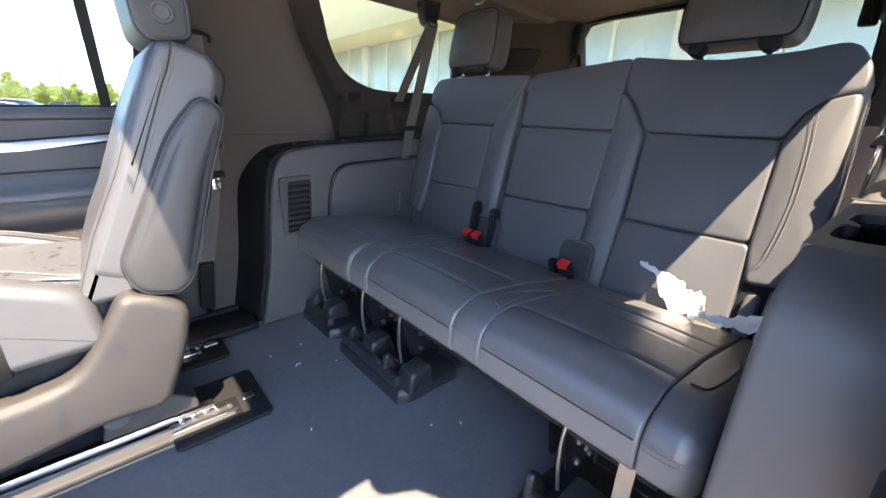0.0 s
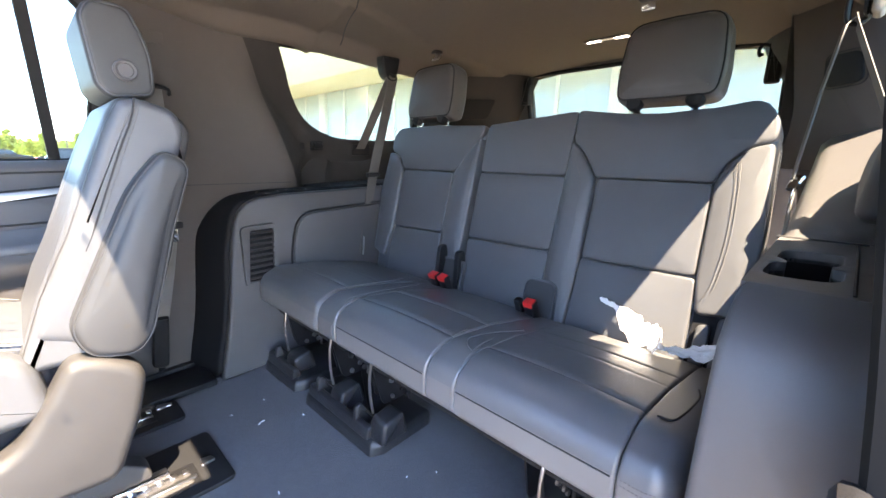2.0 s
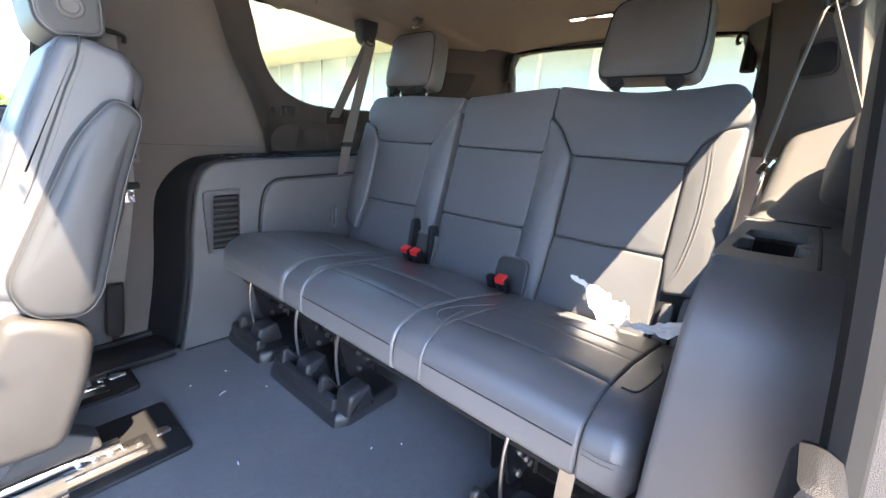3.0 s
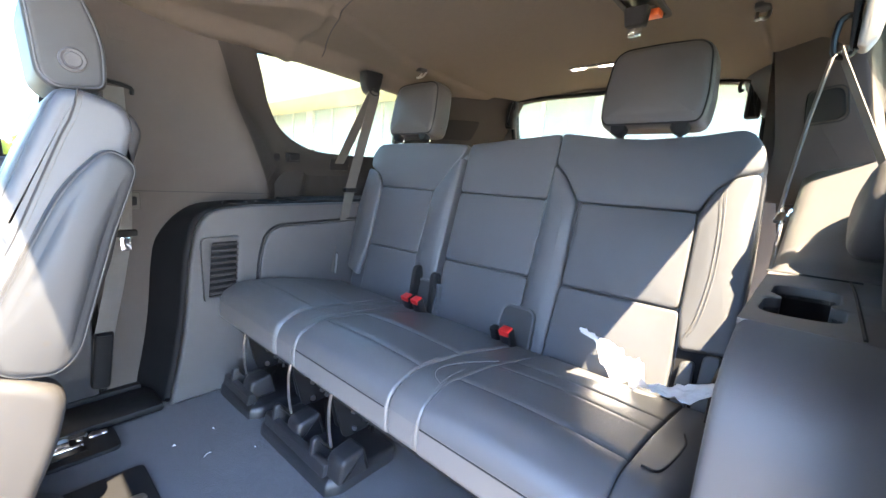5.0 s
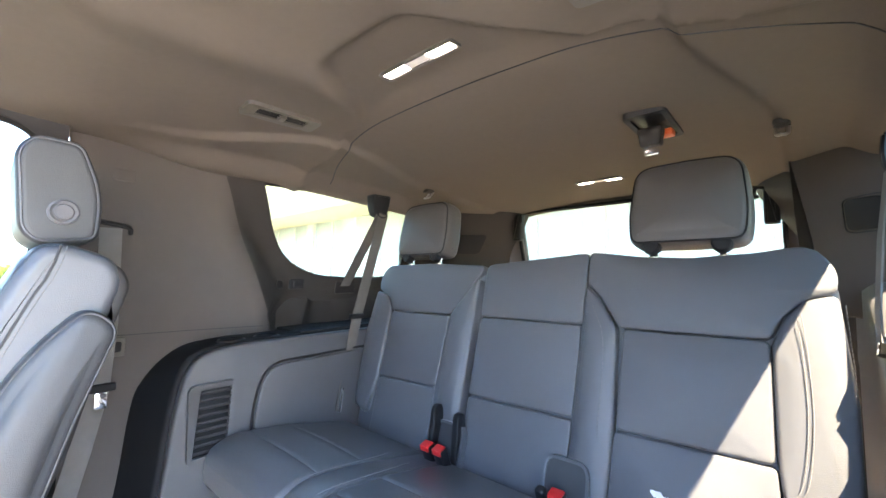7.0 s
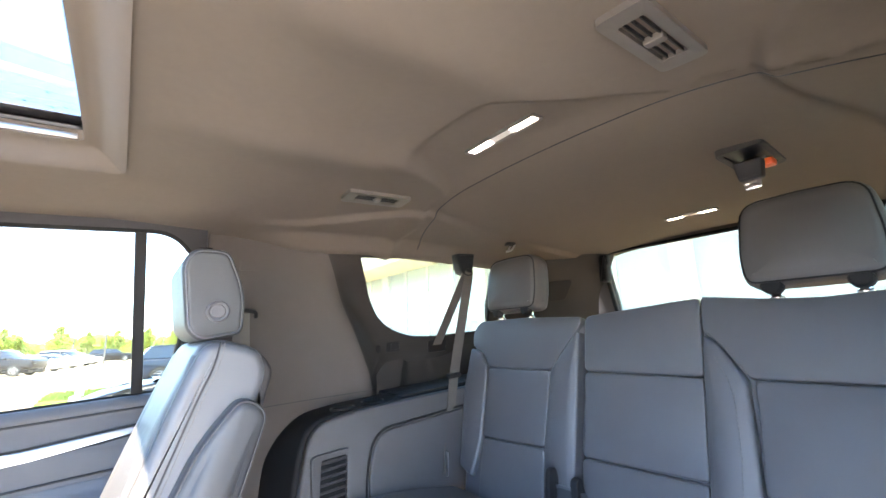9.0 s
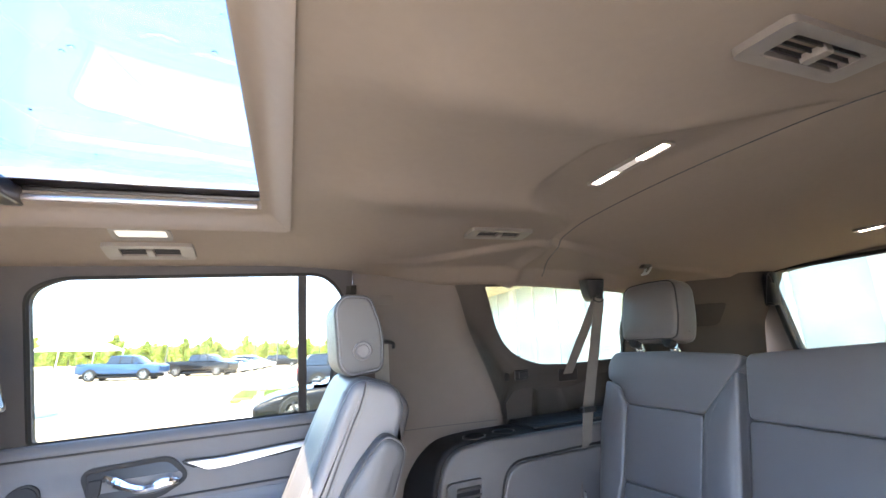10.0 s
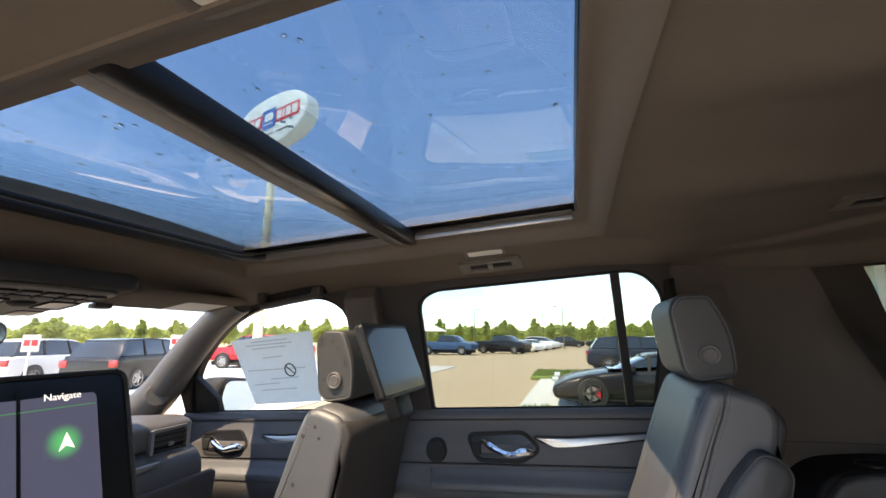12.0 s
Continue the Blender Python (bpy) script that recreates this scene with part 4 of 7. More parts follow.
stitches(curve_pts([BACK(0.19, 0.75, 0.024), BACK(0.225, 0.67, 0.026), BACK(0.232, 0.55, 0.026), BACK(0.226, 0.42, 0.023)]), 0.008, 0.0010, st)
tagged(part("stitching", st, STITCH, bench2, "pale grey stitching"), kind="stuff")
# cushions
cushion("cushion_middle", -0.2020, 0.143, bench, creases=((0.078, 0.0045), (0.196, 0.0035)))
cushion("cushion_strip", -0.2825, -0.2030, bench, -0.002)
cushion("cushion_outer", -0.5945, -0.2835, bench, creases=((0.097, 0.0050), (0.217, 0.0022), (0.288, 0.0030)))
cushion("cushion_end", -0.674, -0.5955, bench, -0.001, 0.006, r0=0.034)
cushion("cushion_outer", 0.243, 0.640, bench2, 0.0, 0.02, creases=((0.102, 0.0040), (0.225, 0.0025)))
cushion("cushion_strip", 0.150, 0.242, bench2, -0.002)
sm, st = bmesh.new(), bmesh.new()
tube(curve_pts([on_top(0.09, -0.612, 0.0), on_top(0.10, -0.635, 0.001), on_top(0.20, -0.642, 0.0), on_top(0.25, -0.632, 0.001)]), 0.0018, 5, sm)
tube([(-0.0128, y, 0.312) for y in (-0.588, -0.45, -0.29)], 0.0016, 5, sm)
tube([(-0.0128, y, 0.312) for y in (-0.195, 0.0, 0.138)], 0.0016, 5, sm)
part("seam", sm, SEAM, bench, "dark sewn seams")
for y in (-0.2075, -0.2775):
    stitches(curve_pts([(-0.0162, y, 0.27), (-0.0150, y, 0.31), (0.02, y, 0.352), (0.065, y, 0.3735), (0.12, y, 0.374)]), 0.007, 0.0010, st)
loop = [(0.232, -0.279), (0.206, -0.270), (0.163, -0.251), (0.115, -0.240), (0.081, -0.242), (0.059, -0.257), (0.048, -0.277)]
stitches(curve_pts([on_top(x, y, 0.0035 if x > 0.07 else 0.0005) for x, y in loop]), 0.006, 0.0013, st)
for y0, y1 in ((-0.29, -0.588), (-0.195, 0.138)):
    stitches([(-0.0138, y0, 0.3175), (-0.0138, (y0 + y1) / 2, 0.3175), (-0.0138, y1, 0.3175)], 0.007, 0.0008, st)
for dz in (0, 0.009):
    stitches(curve_pts([(-0.0142, -0.602, 0.316 - dz), (-0.0138, -0.635, 0.316 - dz), (0.000, -0.662, 0.316 - dz), (0.030, -0.6745, 0.316 - dz), (0.12, -0.6745, 0.316 - dz)]), 0.006, 0.0010, st)
tagged(part("stitching", st, STITCH, bench, "pale grey stitching"), kind="stuff")
st = bmesh.new()
for y in (0.154, 0.236):
    stitches(curve_pts([(-0.0162, y, 0.27), (-0.0150, y, 0.31), (0.02, y, 0.352), (0.065, y, 0.3735), (0.30, y, 0.35)]), 0.007, 0.0010, st)
tagged(part("stitching", st, STITCH, bench2, "pale grey stitching"), kind="stuff")
part("seat_pan", box(0.03, 0.44, -0.62, 0.13, 0.205, 0.240, 0.01), TRIM_BLACK, bench, "black seat pan")
part("seat_pan", box(0.03, 0.44, 0.17, 0.61, 0.205, 0.240, 0.01), TRIM_BLACK, bench2, "black seat pan")


def leg(parent, y):
    """A folding steel leg standing in a plastic foot."""
    part("leg_bar", tube(curve_pts([(0.028, y + 0.004, 0.245), (0.018, y + 0.006, 0.20), (0.016, y + 0.006, 0.14), (0.022, y + 0.006, 0.085)]), 0.0040, 8), STEEL, parent, "bright steel bar")
    part("leg_bar", tube(curve_pts([(0.155, y, 0.238), (0.148, y, 0.16), (0.140, y, 0.075)]), 0.0040, 8), STEEL, parent, "bright steel bar")
    b = bmesh.new()
    prism(rc([(0.03, 0.22), (0.15, 0.22), (0.145, 0.085), (0.06, 0.085)], 0.02), y + 0.012, y + 0.018, 0.001, XZ, bm=b)
    prism(rc([(0.05, 0.20), (0.17, 0.20), (0.155, 0.085), (0.07, 0.085)], 0.02), y + 0.058, y + 0.064, 0.001, XZ, bm=b)
    part("leg_bracket", b, BLACK, parent, "black folded bracket")
    for zz, xx in ((0.10, 0.09), (0.115, 0.12), (0.15, 0.09), (0.095, 0.135)):
        part("bolt", lathe([(0.008, 0), (0.007, 0.006), (0, 0.007)], Matrix.Translation((xx, y + 0.012, zz)) @ Matrix.Rotation(math.pi / 2, 4, "X"), 10), STEEL, parent, "bolt head")
    part("foot_block", prism(rc([(-0.004, 0.03), (0.006, 0.088, 0.012), (0.070, 0.100, 0.012), (0.085, 0.03)], 0.008), y - 0.066, y - 0.004, 0.010, XZ), FOOT_PLASTIC, parent)
    part("foot_fin", prism(rc([(-0.014, 0.03), (-0.006, 0.098, 0.01), (0.012, 0.102, 0.01), (0.060, 0.03)], 0.006), y + 0.040, y + 0.058, 0.006, XZ), FOOT_PLASTIC, parent)


def foot(parent, y0, y1):
    b = bmesh.new()
    prism(rc([(-0.022, y0 + 0.012, 0.006), (0.01, y0 - 0.006, 0.01), (0.15, y0 - 0.004, 0.02), (0.19, y0, 0.02), (0.19, y1, 0.02), (0.0, y1 + 0.012, 0.02), (-0.026, y1 - 0.01, 0.02)], 0.01, 4), -0.004, 0.034, 0.018, lambda u, v, w: (u + 0.16 * max(0.0, w), v, w), bm=b, seg=4, both=False)
    part("foot_cover", b, FOOT_PLASTIC, parent, "black plastic foot cover")
    part("foot_lip", prism(rc([(-0.016, 0.03), (-0.010, 0.062, 0.006), (0.006, 0.064, 0.006), (0.02, 0.03)], 0.004), y0 + 0.03, y1 - 0.02, 0.004, XZ), FOOT_PLASTIC, parent)


foot(bench, -0.010, 0.345)
foot(bench2, 0.405, 0.645)
foot(bench, -0.60, -0.40)
leg(bench, 0.034)
leg(bench, 0.231)
leg(bench2, 0.519)
leg(bench, -0.47)
part("leg_strap", strap([(0.030, -0.574, 0.245), (0.028, -0.572, 0.19), (0.020, -0.570, 0.02)], 0.026, (0, 1, 0), 0.004), STEEL, bench, "flat steel leg")
# buckles in moulded wells


def buckle(parent, y, twin):
    well_ = rc([(y - 0.050, 0.275), (y - 0.046, 0.388, 0.022), (y + 0.046, 0.388, 0.022), (y + 0.050, 0.275)], 0.01, 5)
    part("buckle_well", ring_wall(inset(ccw(well_), -0.007), well_, lambda u, v, w: BACK(u, v, 0.022 - w), 0.02, n=48), LEATHER, parent, "leather-edged buckle well")
    part("well_back", prism(well_, -0.02, 0.0165, 0.0, BACK), LEATHER_SIDE, parent, "grey buckle well")
    for dy in ((-0.026, 0.018) if twin else (-0.012,)):
        stem = lambda u, v, w: (0.405 - 0.30 * v + w * 0.95, u, 0.288 + v * 0.80 + w * 0.3)
        bk = part("buckle", prism(rect(y + dy - 0.017, 0.0, y + dy + 0.017, 0.082, 0.008), 0, 0.028, 0.006, stem), BLACK, parent, "black buckle")
        part("buckle_button", prism(rect(y + dy - 0.0145, 0.066, y + dy + 0.0145, 0.086, 0.003), -0.0025, 0.024, 0.002, stem), RED, bk, "red release button")
    if not twin:
        part("buckle_guide", prism(rect(y + 0.016, 0.0, y + 0.040, 0.078, 0.010), 0.004, 0.026, 0.006, lambda u, v, w: (0.405 - 0.30 * v + w * 0.95, u, 0.288 + v * 0.80 + w * 0.3)), BLACK, parent, "black belt guide")


buckle(bench2, 0.170, True)
buckle(bench, -0.177, False)
# flat black plate stands in for the shade inside the recliner cavity
part("recliner_cavity", prism(rect(-0.645, 0.28, -0.556, 0.405, 0.006), -0.02, -0.0085, 0.001, BACK), MATTE_BLACK, bench, "black plate for the shade in the recliner recess")
RECLINER = mat("painted recliner steel", (0.085, 0.088, 0.092), 0.4, metal=0.3, bump=0.2, bump_scale=900, scale=30)
part("recliner_bar", prism(rc([(-0.566, 0.29), (-0.569, 0.378, 0.010), (-0.594, 0.384, 0.010), (-0.596, 0.29)], 0.004), -0.01, 0.010, 0.004, BACK), RECLINER, bench, "grey steel recliner bar")
part("recliner_bar", prism(rc([(-0.605, 0.29), (-0.608, 0.402, 0.012), (-0.638, 0.408, 0.012), (-0.640, 0.29)], 0.004), -0.01, 0.016, 0.004, BACK), RECLINER, bench, "grey steel recliner bar")
part("buckle_stalk", prism(rc([(0.44, 0.30), (0.455, 0.43, 0.02), (0.485, 0.43, 0.02), (0.49, 0.30)], 0.006), 0.150, 0.128, 0.004, XZ), TRIM_BLACK, bench, "black hinge cover")
part("hinge_cover", prism(rc([(0.42, 0.30), (0.445, 0.44, 0.02), (0.475, 0.445, 0.02), (0.50, 0.30)], 0.006), 0.205, 0.222, 0.004, XZ), TRIM_BLACK, bench2, "black hinge cover")
part("hinge_plate", prism(rc([(0.30, 0.27), (0.33, 0.40, 0.02), (0.44, 0.43, 0.02), (0.47, 0.27)], 0.01), -0.660, -0.668, 0.003, XZ), STEEL, bench, "steel recliner plate")
part("hinge_plate", prism(rc([(0.36, 0.29), (0.37, 0.40, 0.02), (0.44, 0.41, 0.02), (0.45, 0.29)], 0.01), -0.655, -0.640, 0.004, XZ), BLACK, bench, "black recliner cover")

# tissue on the bench
tb = bmesh.new()
rows = []
spine = curve_pts([(0.472, -0.352, 0.386), (0.468, -0.372, 0.380), (0.462, -0.395, 0.378), (0.455, -0.430, 0.352), (0.446, -0.462, 0.334), (0.432, -0.500, 0.336), (0.385, -0.528, 0.346),
                   (0.345, -0.545, 0.362), (0.330, -0.575, 0.370), (0.338, -0.610, 0.376), (0.362, -0.655, 0.390)], 7)
widths = (0.004, 0.006, 0.012, 0.052, 0.070, 0.056, 0.024, 0.012, 0.040, 0.058, 0.050)
for i, p in enumerate(spine):
    t = i / (len(spine) - 1)
    f0 = min(9, int(t * 10))
    wd = widths[f0] + (widths[f0 + 1] - widths[f0]) * (t * 10 - f0)
    side = Vector((0.22, -0.30, 0.92)).lerp(Vector((0.95, 0.25, 0.05)), smooth01((t - 0.45) / 0.25)).normalized()
    row = []
    for j in range(9):
        f = j / 8 - 0.5
        q = side * f * wd * (1.0 + 0.5 * noise.noise((t * 34, j * 2.1, 4)))
        row.append(tb.verts.new(p + q + Vector((-0.008, 0, 0.004)) + Vector((0.3, 0.2, 1.0)) * (0.009 * noise.noise((t * 16, f * 6, 7)) + 0.004 * noise.noise((t * 45, f * 14, 2)))))
    rows.append(row)
for g, h in zip(rows, rows[1:]):
    for j in range(8):
        tb.faces.new((g[j], g[j + 1], h[j + 1], h[j]))
up = bmesh.ops.extrude_face_region(tb, geom=list(tb.faces))
for v in [e for e in up["geom"] if isinstance(e, bmesh.types.BMVert)]:
    v.co.z += 0.0012
solid("torn_tissue", tb, PAPER, "torn strip of white tissue lying on the bench", "tissue", sharp=1.2)


# ---- belts ----
def side_belt(s):
    bt = thing("seat_belt", "grey seat belt with black anchor by the rear side window", "seat belt", (0.6, s * 0.67, 0.9), group="rear seat belts")
    top = Vector((0.606, s * 0.662, 1.075))
    part("anchor_cover", prism(rc([(-0.045, 0.05), (0.045, 0.05), (0.036, -0.01, 0.02), (0.018, -0.035, 0.015), (-0.018, -0.035, 0.015), (-0.036, -0.01, 0.02)], 0.01), 0.028, -0.020, 0.008,
                               lambda u, v, w: (top.x + u, top.y + s * (w - 0.1 * v), top.z + v)), TRIM_BLACK, bt, "dark anchor cover")
    part("anchor_ring", tube([top + Vector((0.022 * math.cos(a), -s * 0.022, -0.028 + 0.012 * math.sin(a))) for a in (k * math.pi / 6 for k in range(12))], 0.004, 6, closed=True), TRIM_BLACK, bt)
    low = Vector((0.50, s * 0.655, 0.66))
    part("belt_front", strap([top + Vector((0.004, -s * 0.024, -0.028)), low, Vector((0.435, s * 0.650, 0.40)), Vector((0.42, s * 0.645, 0.34))], 0.044, [(1, 0, 0)] * 2 + [(0.9, 0.3 * s, 0)] * 2), BELT, bt)
    part("belt_slide", box(low.x - 0.028, low.x + 0.028, low.y - 0.012, low.y + 0.012, low.z - 0.008, low.z + 0.010, 0.004), TRIM_BLACK, bt)
    part("belt_rear", strap([top + Vector((-0.004, -s * 0.018, -0.028)), on_quarter(0.60, 0.765, s, 0.012)], 0.046, (1, 0, 0)), BELT, bt)
    part("belt_tongue", tube(curve_pts([(0.43, s * 0.640, 0.415), (0.42, s * 0.632, 0.37), (0.415, s * 0.632, 0.34)]), 0.004, 6), STEEL, bt)
    part("belt_tag", prism([(0.0, 0.0), (0.012, 0.024), (-0.012, 0.024)], 0, 0.002, 0, lambda u, v, w: (0.365 + u, s * 0.650 + w, 0.350 + v)), WHITE_LABEL, bt, "white belt tag")
    return bt


side_belt(1)
lb = thing("seat_belt", "grey seat belt with steel tongue beside the bench", "seat belt", (0.6, -0.68, 0.9), group="rear seat belts")
top = Vector((0.617, -0.713, 1.000))
GREY_COVER = mat("pale grey belt cover plastic", (0.22, 0.21, 0.20), 0.5, bump=0.2, bump_scale=1200, scale=20)
part("anchor_cover", prism(rc([(-0.738, 1.092, 0.012), (-0.764, 1.092, 0.02), (-0.768, 1.02, 0.02), (-0.752, 0.995, 0.012), (-0.738, 1.0, 0.008)], 0.008), 0.595, 0.66, 0.008, YZ), GREY_COVER, lb, "pale grey height adjuster cover")
part("anchor_slide", prism(rc([(-0.722, 1.085, 0.01), (-0.737, 1.10, 0.008), (-0.737, 0.99, 0.006), (-0.728, 1.0, 0.006)], 0.004), 0.602, 0.648, 0.004, YZ), TRIM_BLACK, lb)
part("anchor_ring", tube(curve_pts([(0.617, -0.709, 1.050), (0.613, -0.706, 1.020), (0.613, -0.709, 0.994), (0.617, -0.722, 0.986), (0.621, -0.737, 1.000), (0.621, -0.737, 1.045), (0.619, -0.722, 1.058), (0.617, -0.709, 1.050)]), 0.0055, 8), BLACK, lb, "black belt guide ring")
# sun on this belt is put into paler webbing than the right one's
part("belt_front", strap([(0.618, -0.716, 0.996), (0.610, -0.708, 0.985), (0.592, -0.693, 0.87), (0.565, -0.683, 0.755), (0.535, -0.680, 0.700)], 0.015, (1, 0.35, 0), 0.003), PALE_BELT, lb)
part("belt_lap", strap([(0.520, -0.686, 0.690), (0.500, -0.686, 0.60), (0.480, -0.682, 0.48), (0.470, -0.675, 0.36)], 0.015, (1, 0.35, 0), 0.003), PALE_BELT, lb)
tongue = part("belt_tongue", tube(curve_pts([(0.548, -0.690, 0.706), (0.536, -0.687, 0.701), (0.522, -0.685, 0.694), (0.513, -0.683, 0.684)]), 0.006, 8, flat=1.6), CHROME, lb, "steel tongue")
part("tongue_blade", box(0.502, 0.516, -0.6875, -0.6845, 0.640, 0.686, 0.001), CHROME, tongue)
part("belt_rear", strap([(0.616, -0.722, 0.990), (0.60, -0.728, 0.972), (0.45, -0.797, 0.785), (0.44, -0.802, 0.765)], 0.040, (1, 0.12, 0)), PALE_BELT, lb)
bezel = part("belt_bezel", prism(rc([(0.40, 0.640), (0.56, 0.655), (0.60, 0.72, 0.04), (0.56, 0.790, 0.03), (0.42, 0.806, 0.03), (0.36, 0.74, 0.03)], 0.03, 6), -0.860, -0.778, 0.026, lambda u, v, w: (u, w - 0.12 * (v - 0.70), v), 0.006, seg=5), ARCH_TRIM, lb, "dark rounded belt outlet bezel")
part("belt_slot", prism(rc([(0.425, 0.752), (0.470, 0.752), (0.466, 0.775), (0.429, 0.775)], 0.008, 5), -0.80, -0.786, 0.004, lambda u, v, w: (u, w - 0.12 * (v - 0.70), v)), SATIN, bezel, "silver oval slot")

# second-row belt on the right pillar
b2 = thing("seat_belt", "grey seat belt hanging on the pillar behind the chair", "seat belt", (-0.25, 0.75, 0.6), group="pillar seat belts")
part("belt_guide", tube(curve_pts([(-0.262, 0.690, 0.950), (-0.225, 0.698, 0.946), (-0.182, 0.706, 0.938), (-0.176, 0.716, 0.922)]), 0.006, 6), TRIM_BLACK, b2, "black belt guide")
part("belt", strap([(-0.218, 0.703, 0.935), (-0.217, 0.712, 0.70), (-0.226, 0.726, 0.53), (-0.256, 0.733, 0.38), (-0.288, 0.737, 0.245), (-0.296, 0.738, 0.20)], 0.048, (1, 0.2, 0)), PALE_BELT, b2)
part("belt_tongue", box(-0.250, -0.192, 0.712, 0.728, 0.525, 0.545, 0.004), TRIM_BLACK, b2)
part("tongue_blade", box(-0.235, -0.209, 0.714, 0.720, 0.485, 0.525, 0.002), CHROME, b2)
part("belt_anchor", prism(rc([(-0.268, 0.245, 0.006), (-0.312, 0.250, 0.006), (-0.334, 0.085, 0.014), (-0.290, 0.075, 0.018)], 0.006, 5), 0.722, 0.752, 0.008, XZ), TRIM_BLACK, b2, "black lower anchor boot")

# second-row belt on the left pillar, beside the open doorway
b3 = thing("seat_belt", "grey seat belt with black tongue hanging by the open doorway", "seat belt", (-0.218, -0.79, 0.7), group="pillar seat belts")
part("belt", strap([(-0.2175, -0.806, 0.46), (-0.216, -0.812, 0.36), (-0.21, -0.818, 0.12)], 0.047, (1, 0.15, 0), 0.002), BELT, b3)
part("belt_tongue", box(-0.250, -0.188, -0.812, -0.786, 0.455, 0.562, 0.010), TRIM_BLACK, b3, "black plastic tongue")
part("tongue_blade", box(-0.235, -0.205, -0.806, -0.802, 0.425, 0.460, 0.001), CHROME, b3)
part("belt_anchor", box(-0.250, -0.185, -0.835, -0.806, 0.05, 0.13, 0.010), TRIM_BLACK, b3, "black lower anchor")

# ---- second-row chair, right-hand side; the front chairs are of the same make ----
# colours for painted rain-drop shadows on the chairs
DROP_SHADE = mat("damp leather", (0.026, 0.024, 0.023), 0.4)
FAINT_DROP_SHADE = mat("faint drop shadow on leather", (0.040, 0.038, 0.036), 0.45)
BASE_PLASTIC = mat("moulded grey seat plastic", (0.040, 0.038, 0.037), 0.45, bump=0.3, bump_scale=1200, blotch=0.2, scale=20)


def captain_chair(front=False):
    c = thing("captain_chair", "dark grey leather captain's chair with painted drop shadows on bolsters", "car seat", (-0.5, 0.44, 0.0), group="captain's chairs")
    back = [(-0.60, 0.36), (-0.545, 0.50, 0.1), (-0.485, 0.62, 0.1), (-0.405, 0.81, 0.06), (-0.374, 0.864, 0.02), (-0.340, 0.868, 0.03), (-0.278, 0.846, 0.025), (-0.262, 0.805, 0.03), (-0.282, 0.74), (-0.332, 0.55, 0.1), (-0.395, 0.36, 0.03)]
    part("backrest", prism(rc(back, 0.03, 5), 0.262, 0.618, 0.03, XZ, seg=5), LEATHER, c, "black leather backrest", sharp=1.1)

    def face(u, v, w):
        """On the front of the backrest: u across, v height."""
        x = -0.36 - 0.43 * (0.868 - v) - 0.02 * math.sin(max(0, min(1, (v - 0.36) / 0.5)) * math.pi) * -0.4
        return Vector((x, u, v)) + Vector((-0.92, 0, 0.39)) * w
    shell = [(-0.305, 0.832, 0.02), (-0.274, 0.834, 0.02), (-0.254, 0.800, 0.03), (-0.274, 0.74), (-0.324, 0.55, 0.1), (-0.388, 0.37, 0.02), (-0.43, 0.38, 0.02), (-0.352, 0.56, 0.1), (-0.290, 0.74)]
    part("back_shell", prism(rc(shell, 0.02, 5), 0.248, 0.632, 0.012, XZ, seg=4), TRIM_BLACK_SOFT, c, "charcoal back shell", sharp=1.1)
    pad("upper_panel", [(0.335, 0.84), (0.345, 0.628), (0.535, 0.628), (0.545, 0.84)], c, -0.03, 0.008, 0.012, 0.006, 0.02, to3=face)
    pad("middle_panel", [(0.346, 0.620), (0.346, 0.42), (0.534, 0.42), (0.534, 0.620)], c, -0.03, 0.006, 0.01, 0.006, 0.012, to3=face)
    for s in (1, -1):
        pad("side_bolster", [(0.44 - s * 0.106, 0.84), (0.44 - s * 0.165, 0.845), (0.44 - s * 0.182, 0.80), (0.44 - s * 0.198, 0.62), (0.44 - s * 0.200, 0.42), (0.44 - s * 0.10, 0.40), (0.44 - s * 0.097, 0.62)], c, -0.06, 0.018, 0.016, 0.010, 0.02, to3=face)
        w0 = 0.44 - s * 0.178
        pan = rc([(-0.272, 0.735, 0.05), (-0.318, 0.770, 0.06), (-0.385, 0.700, 0.10), (-0.468, 0.535, 0.2), (-0.516, 0.440, 0.03), (-0.494, 0.378, 0.03), (-0.420, 0.360, 0.03), (-0.385, 0.395, 0.06), (-0.322, 0.60, 0.2)], 0.03, 6)
        if not front:
            pan_ob = part("side_panel", prism(pan, w0, 0.44 - s * 0.236, 0.018, XZ, 0.012, seg=5), LEATHER_SIDE, c, "grey padded side panel", sharp=1.2)
            part("piping", tube([(u, 0.44 - s * 0.229, v) for u, v in inset(ccw(pan), 0.004)], 0.0020, 6, closed=True), LEATHER_SIDE, pan_ob, "grey piping")
        part("shoulder_panel", prism(inset(ccw(rc(back, 0.03, 5)), 0.004), w0 + s * 0.01, 0.44 - s * 0.199, 0.018, XZ, seg=5), LEATHER, c, sharp=1.1)
        rim_line = [p for p in inset(ccw(rc(back, 0.03, 5)), 0.037) if p[1] > 0.40 and p[0] < -0.30 - 0.46 * (0.868 - p[1])]
        rim_line = sorted([p for p in rim_line if p[1] < 0.812], key=lambda p: p[1])
        rim_line += [(rim_line[-1][0] + 0.010, 0.836), (rim_line[-1][0] + 0.016, 0.862)]
        if not front:
            part("piping", tube([(u, 0.44 - s * 0.199, v) for u, v in rim_line], 0.0018, 6), SEAM, c, "dark seam")
            tagged(part("stitching", stitches([(u + 0.008, 0.44 - s * 0.1992, v) for u, v in rim_line], 0.006, 0.0009), THREAD, c, "grey stitching along the seam"), kind="stuff")
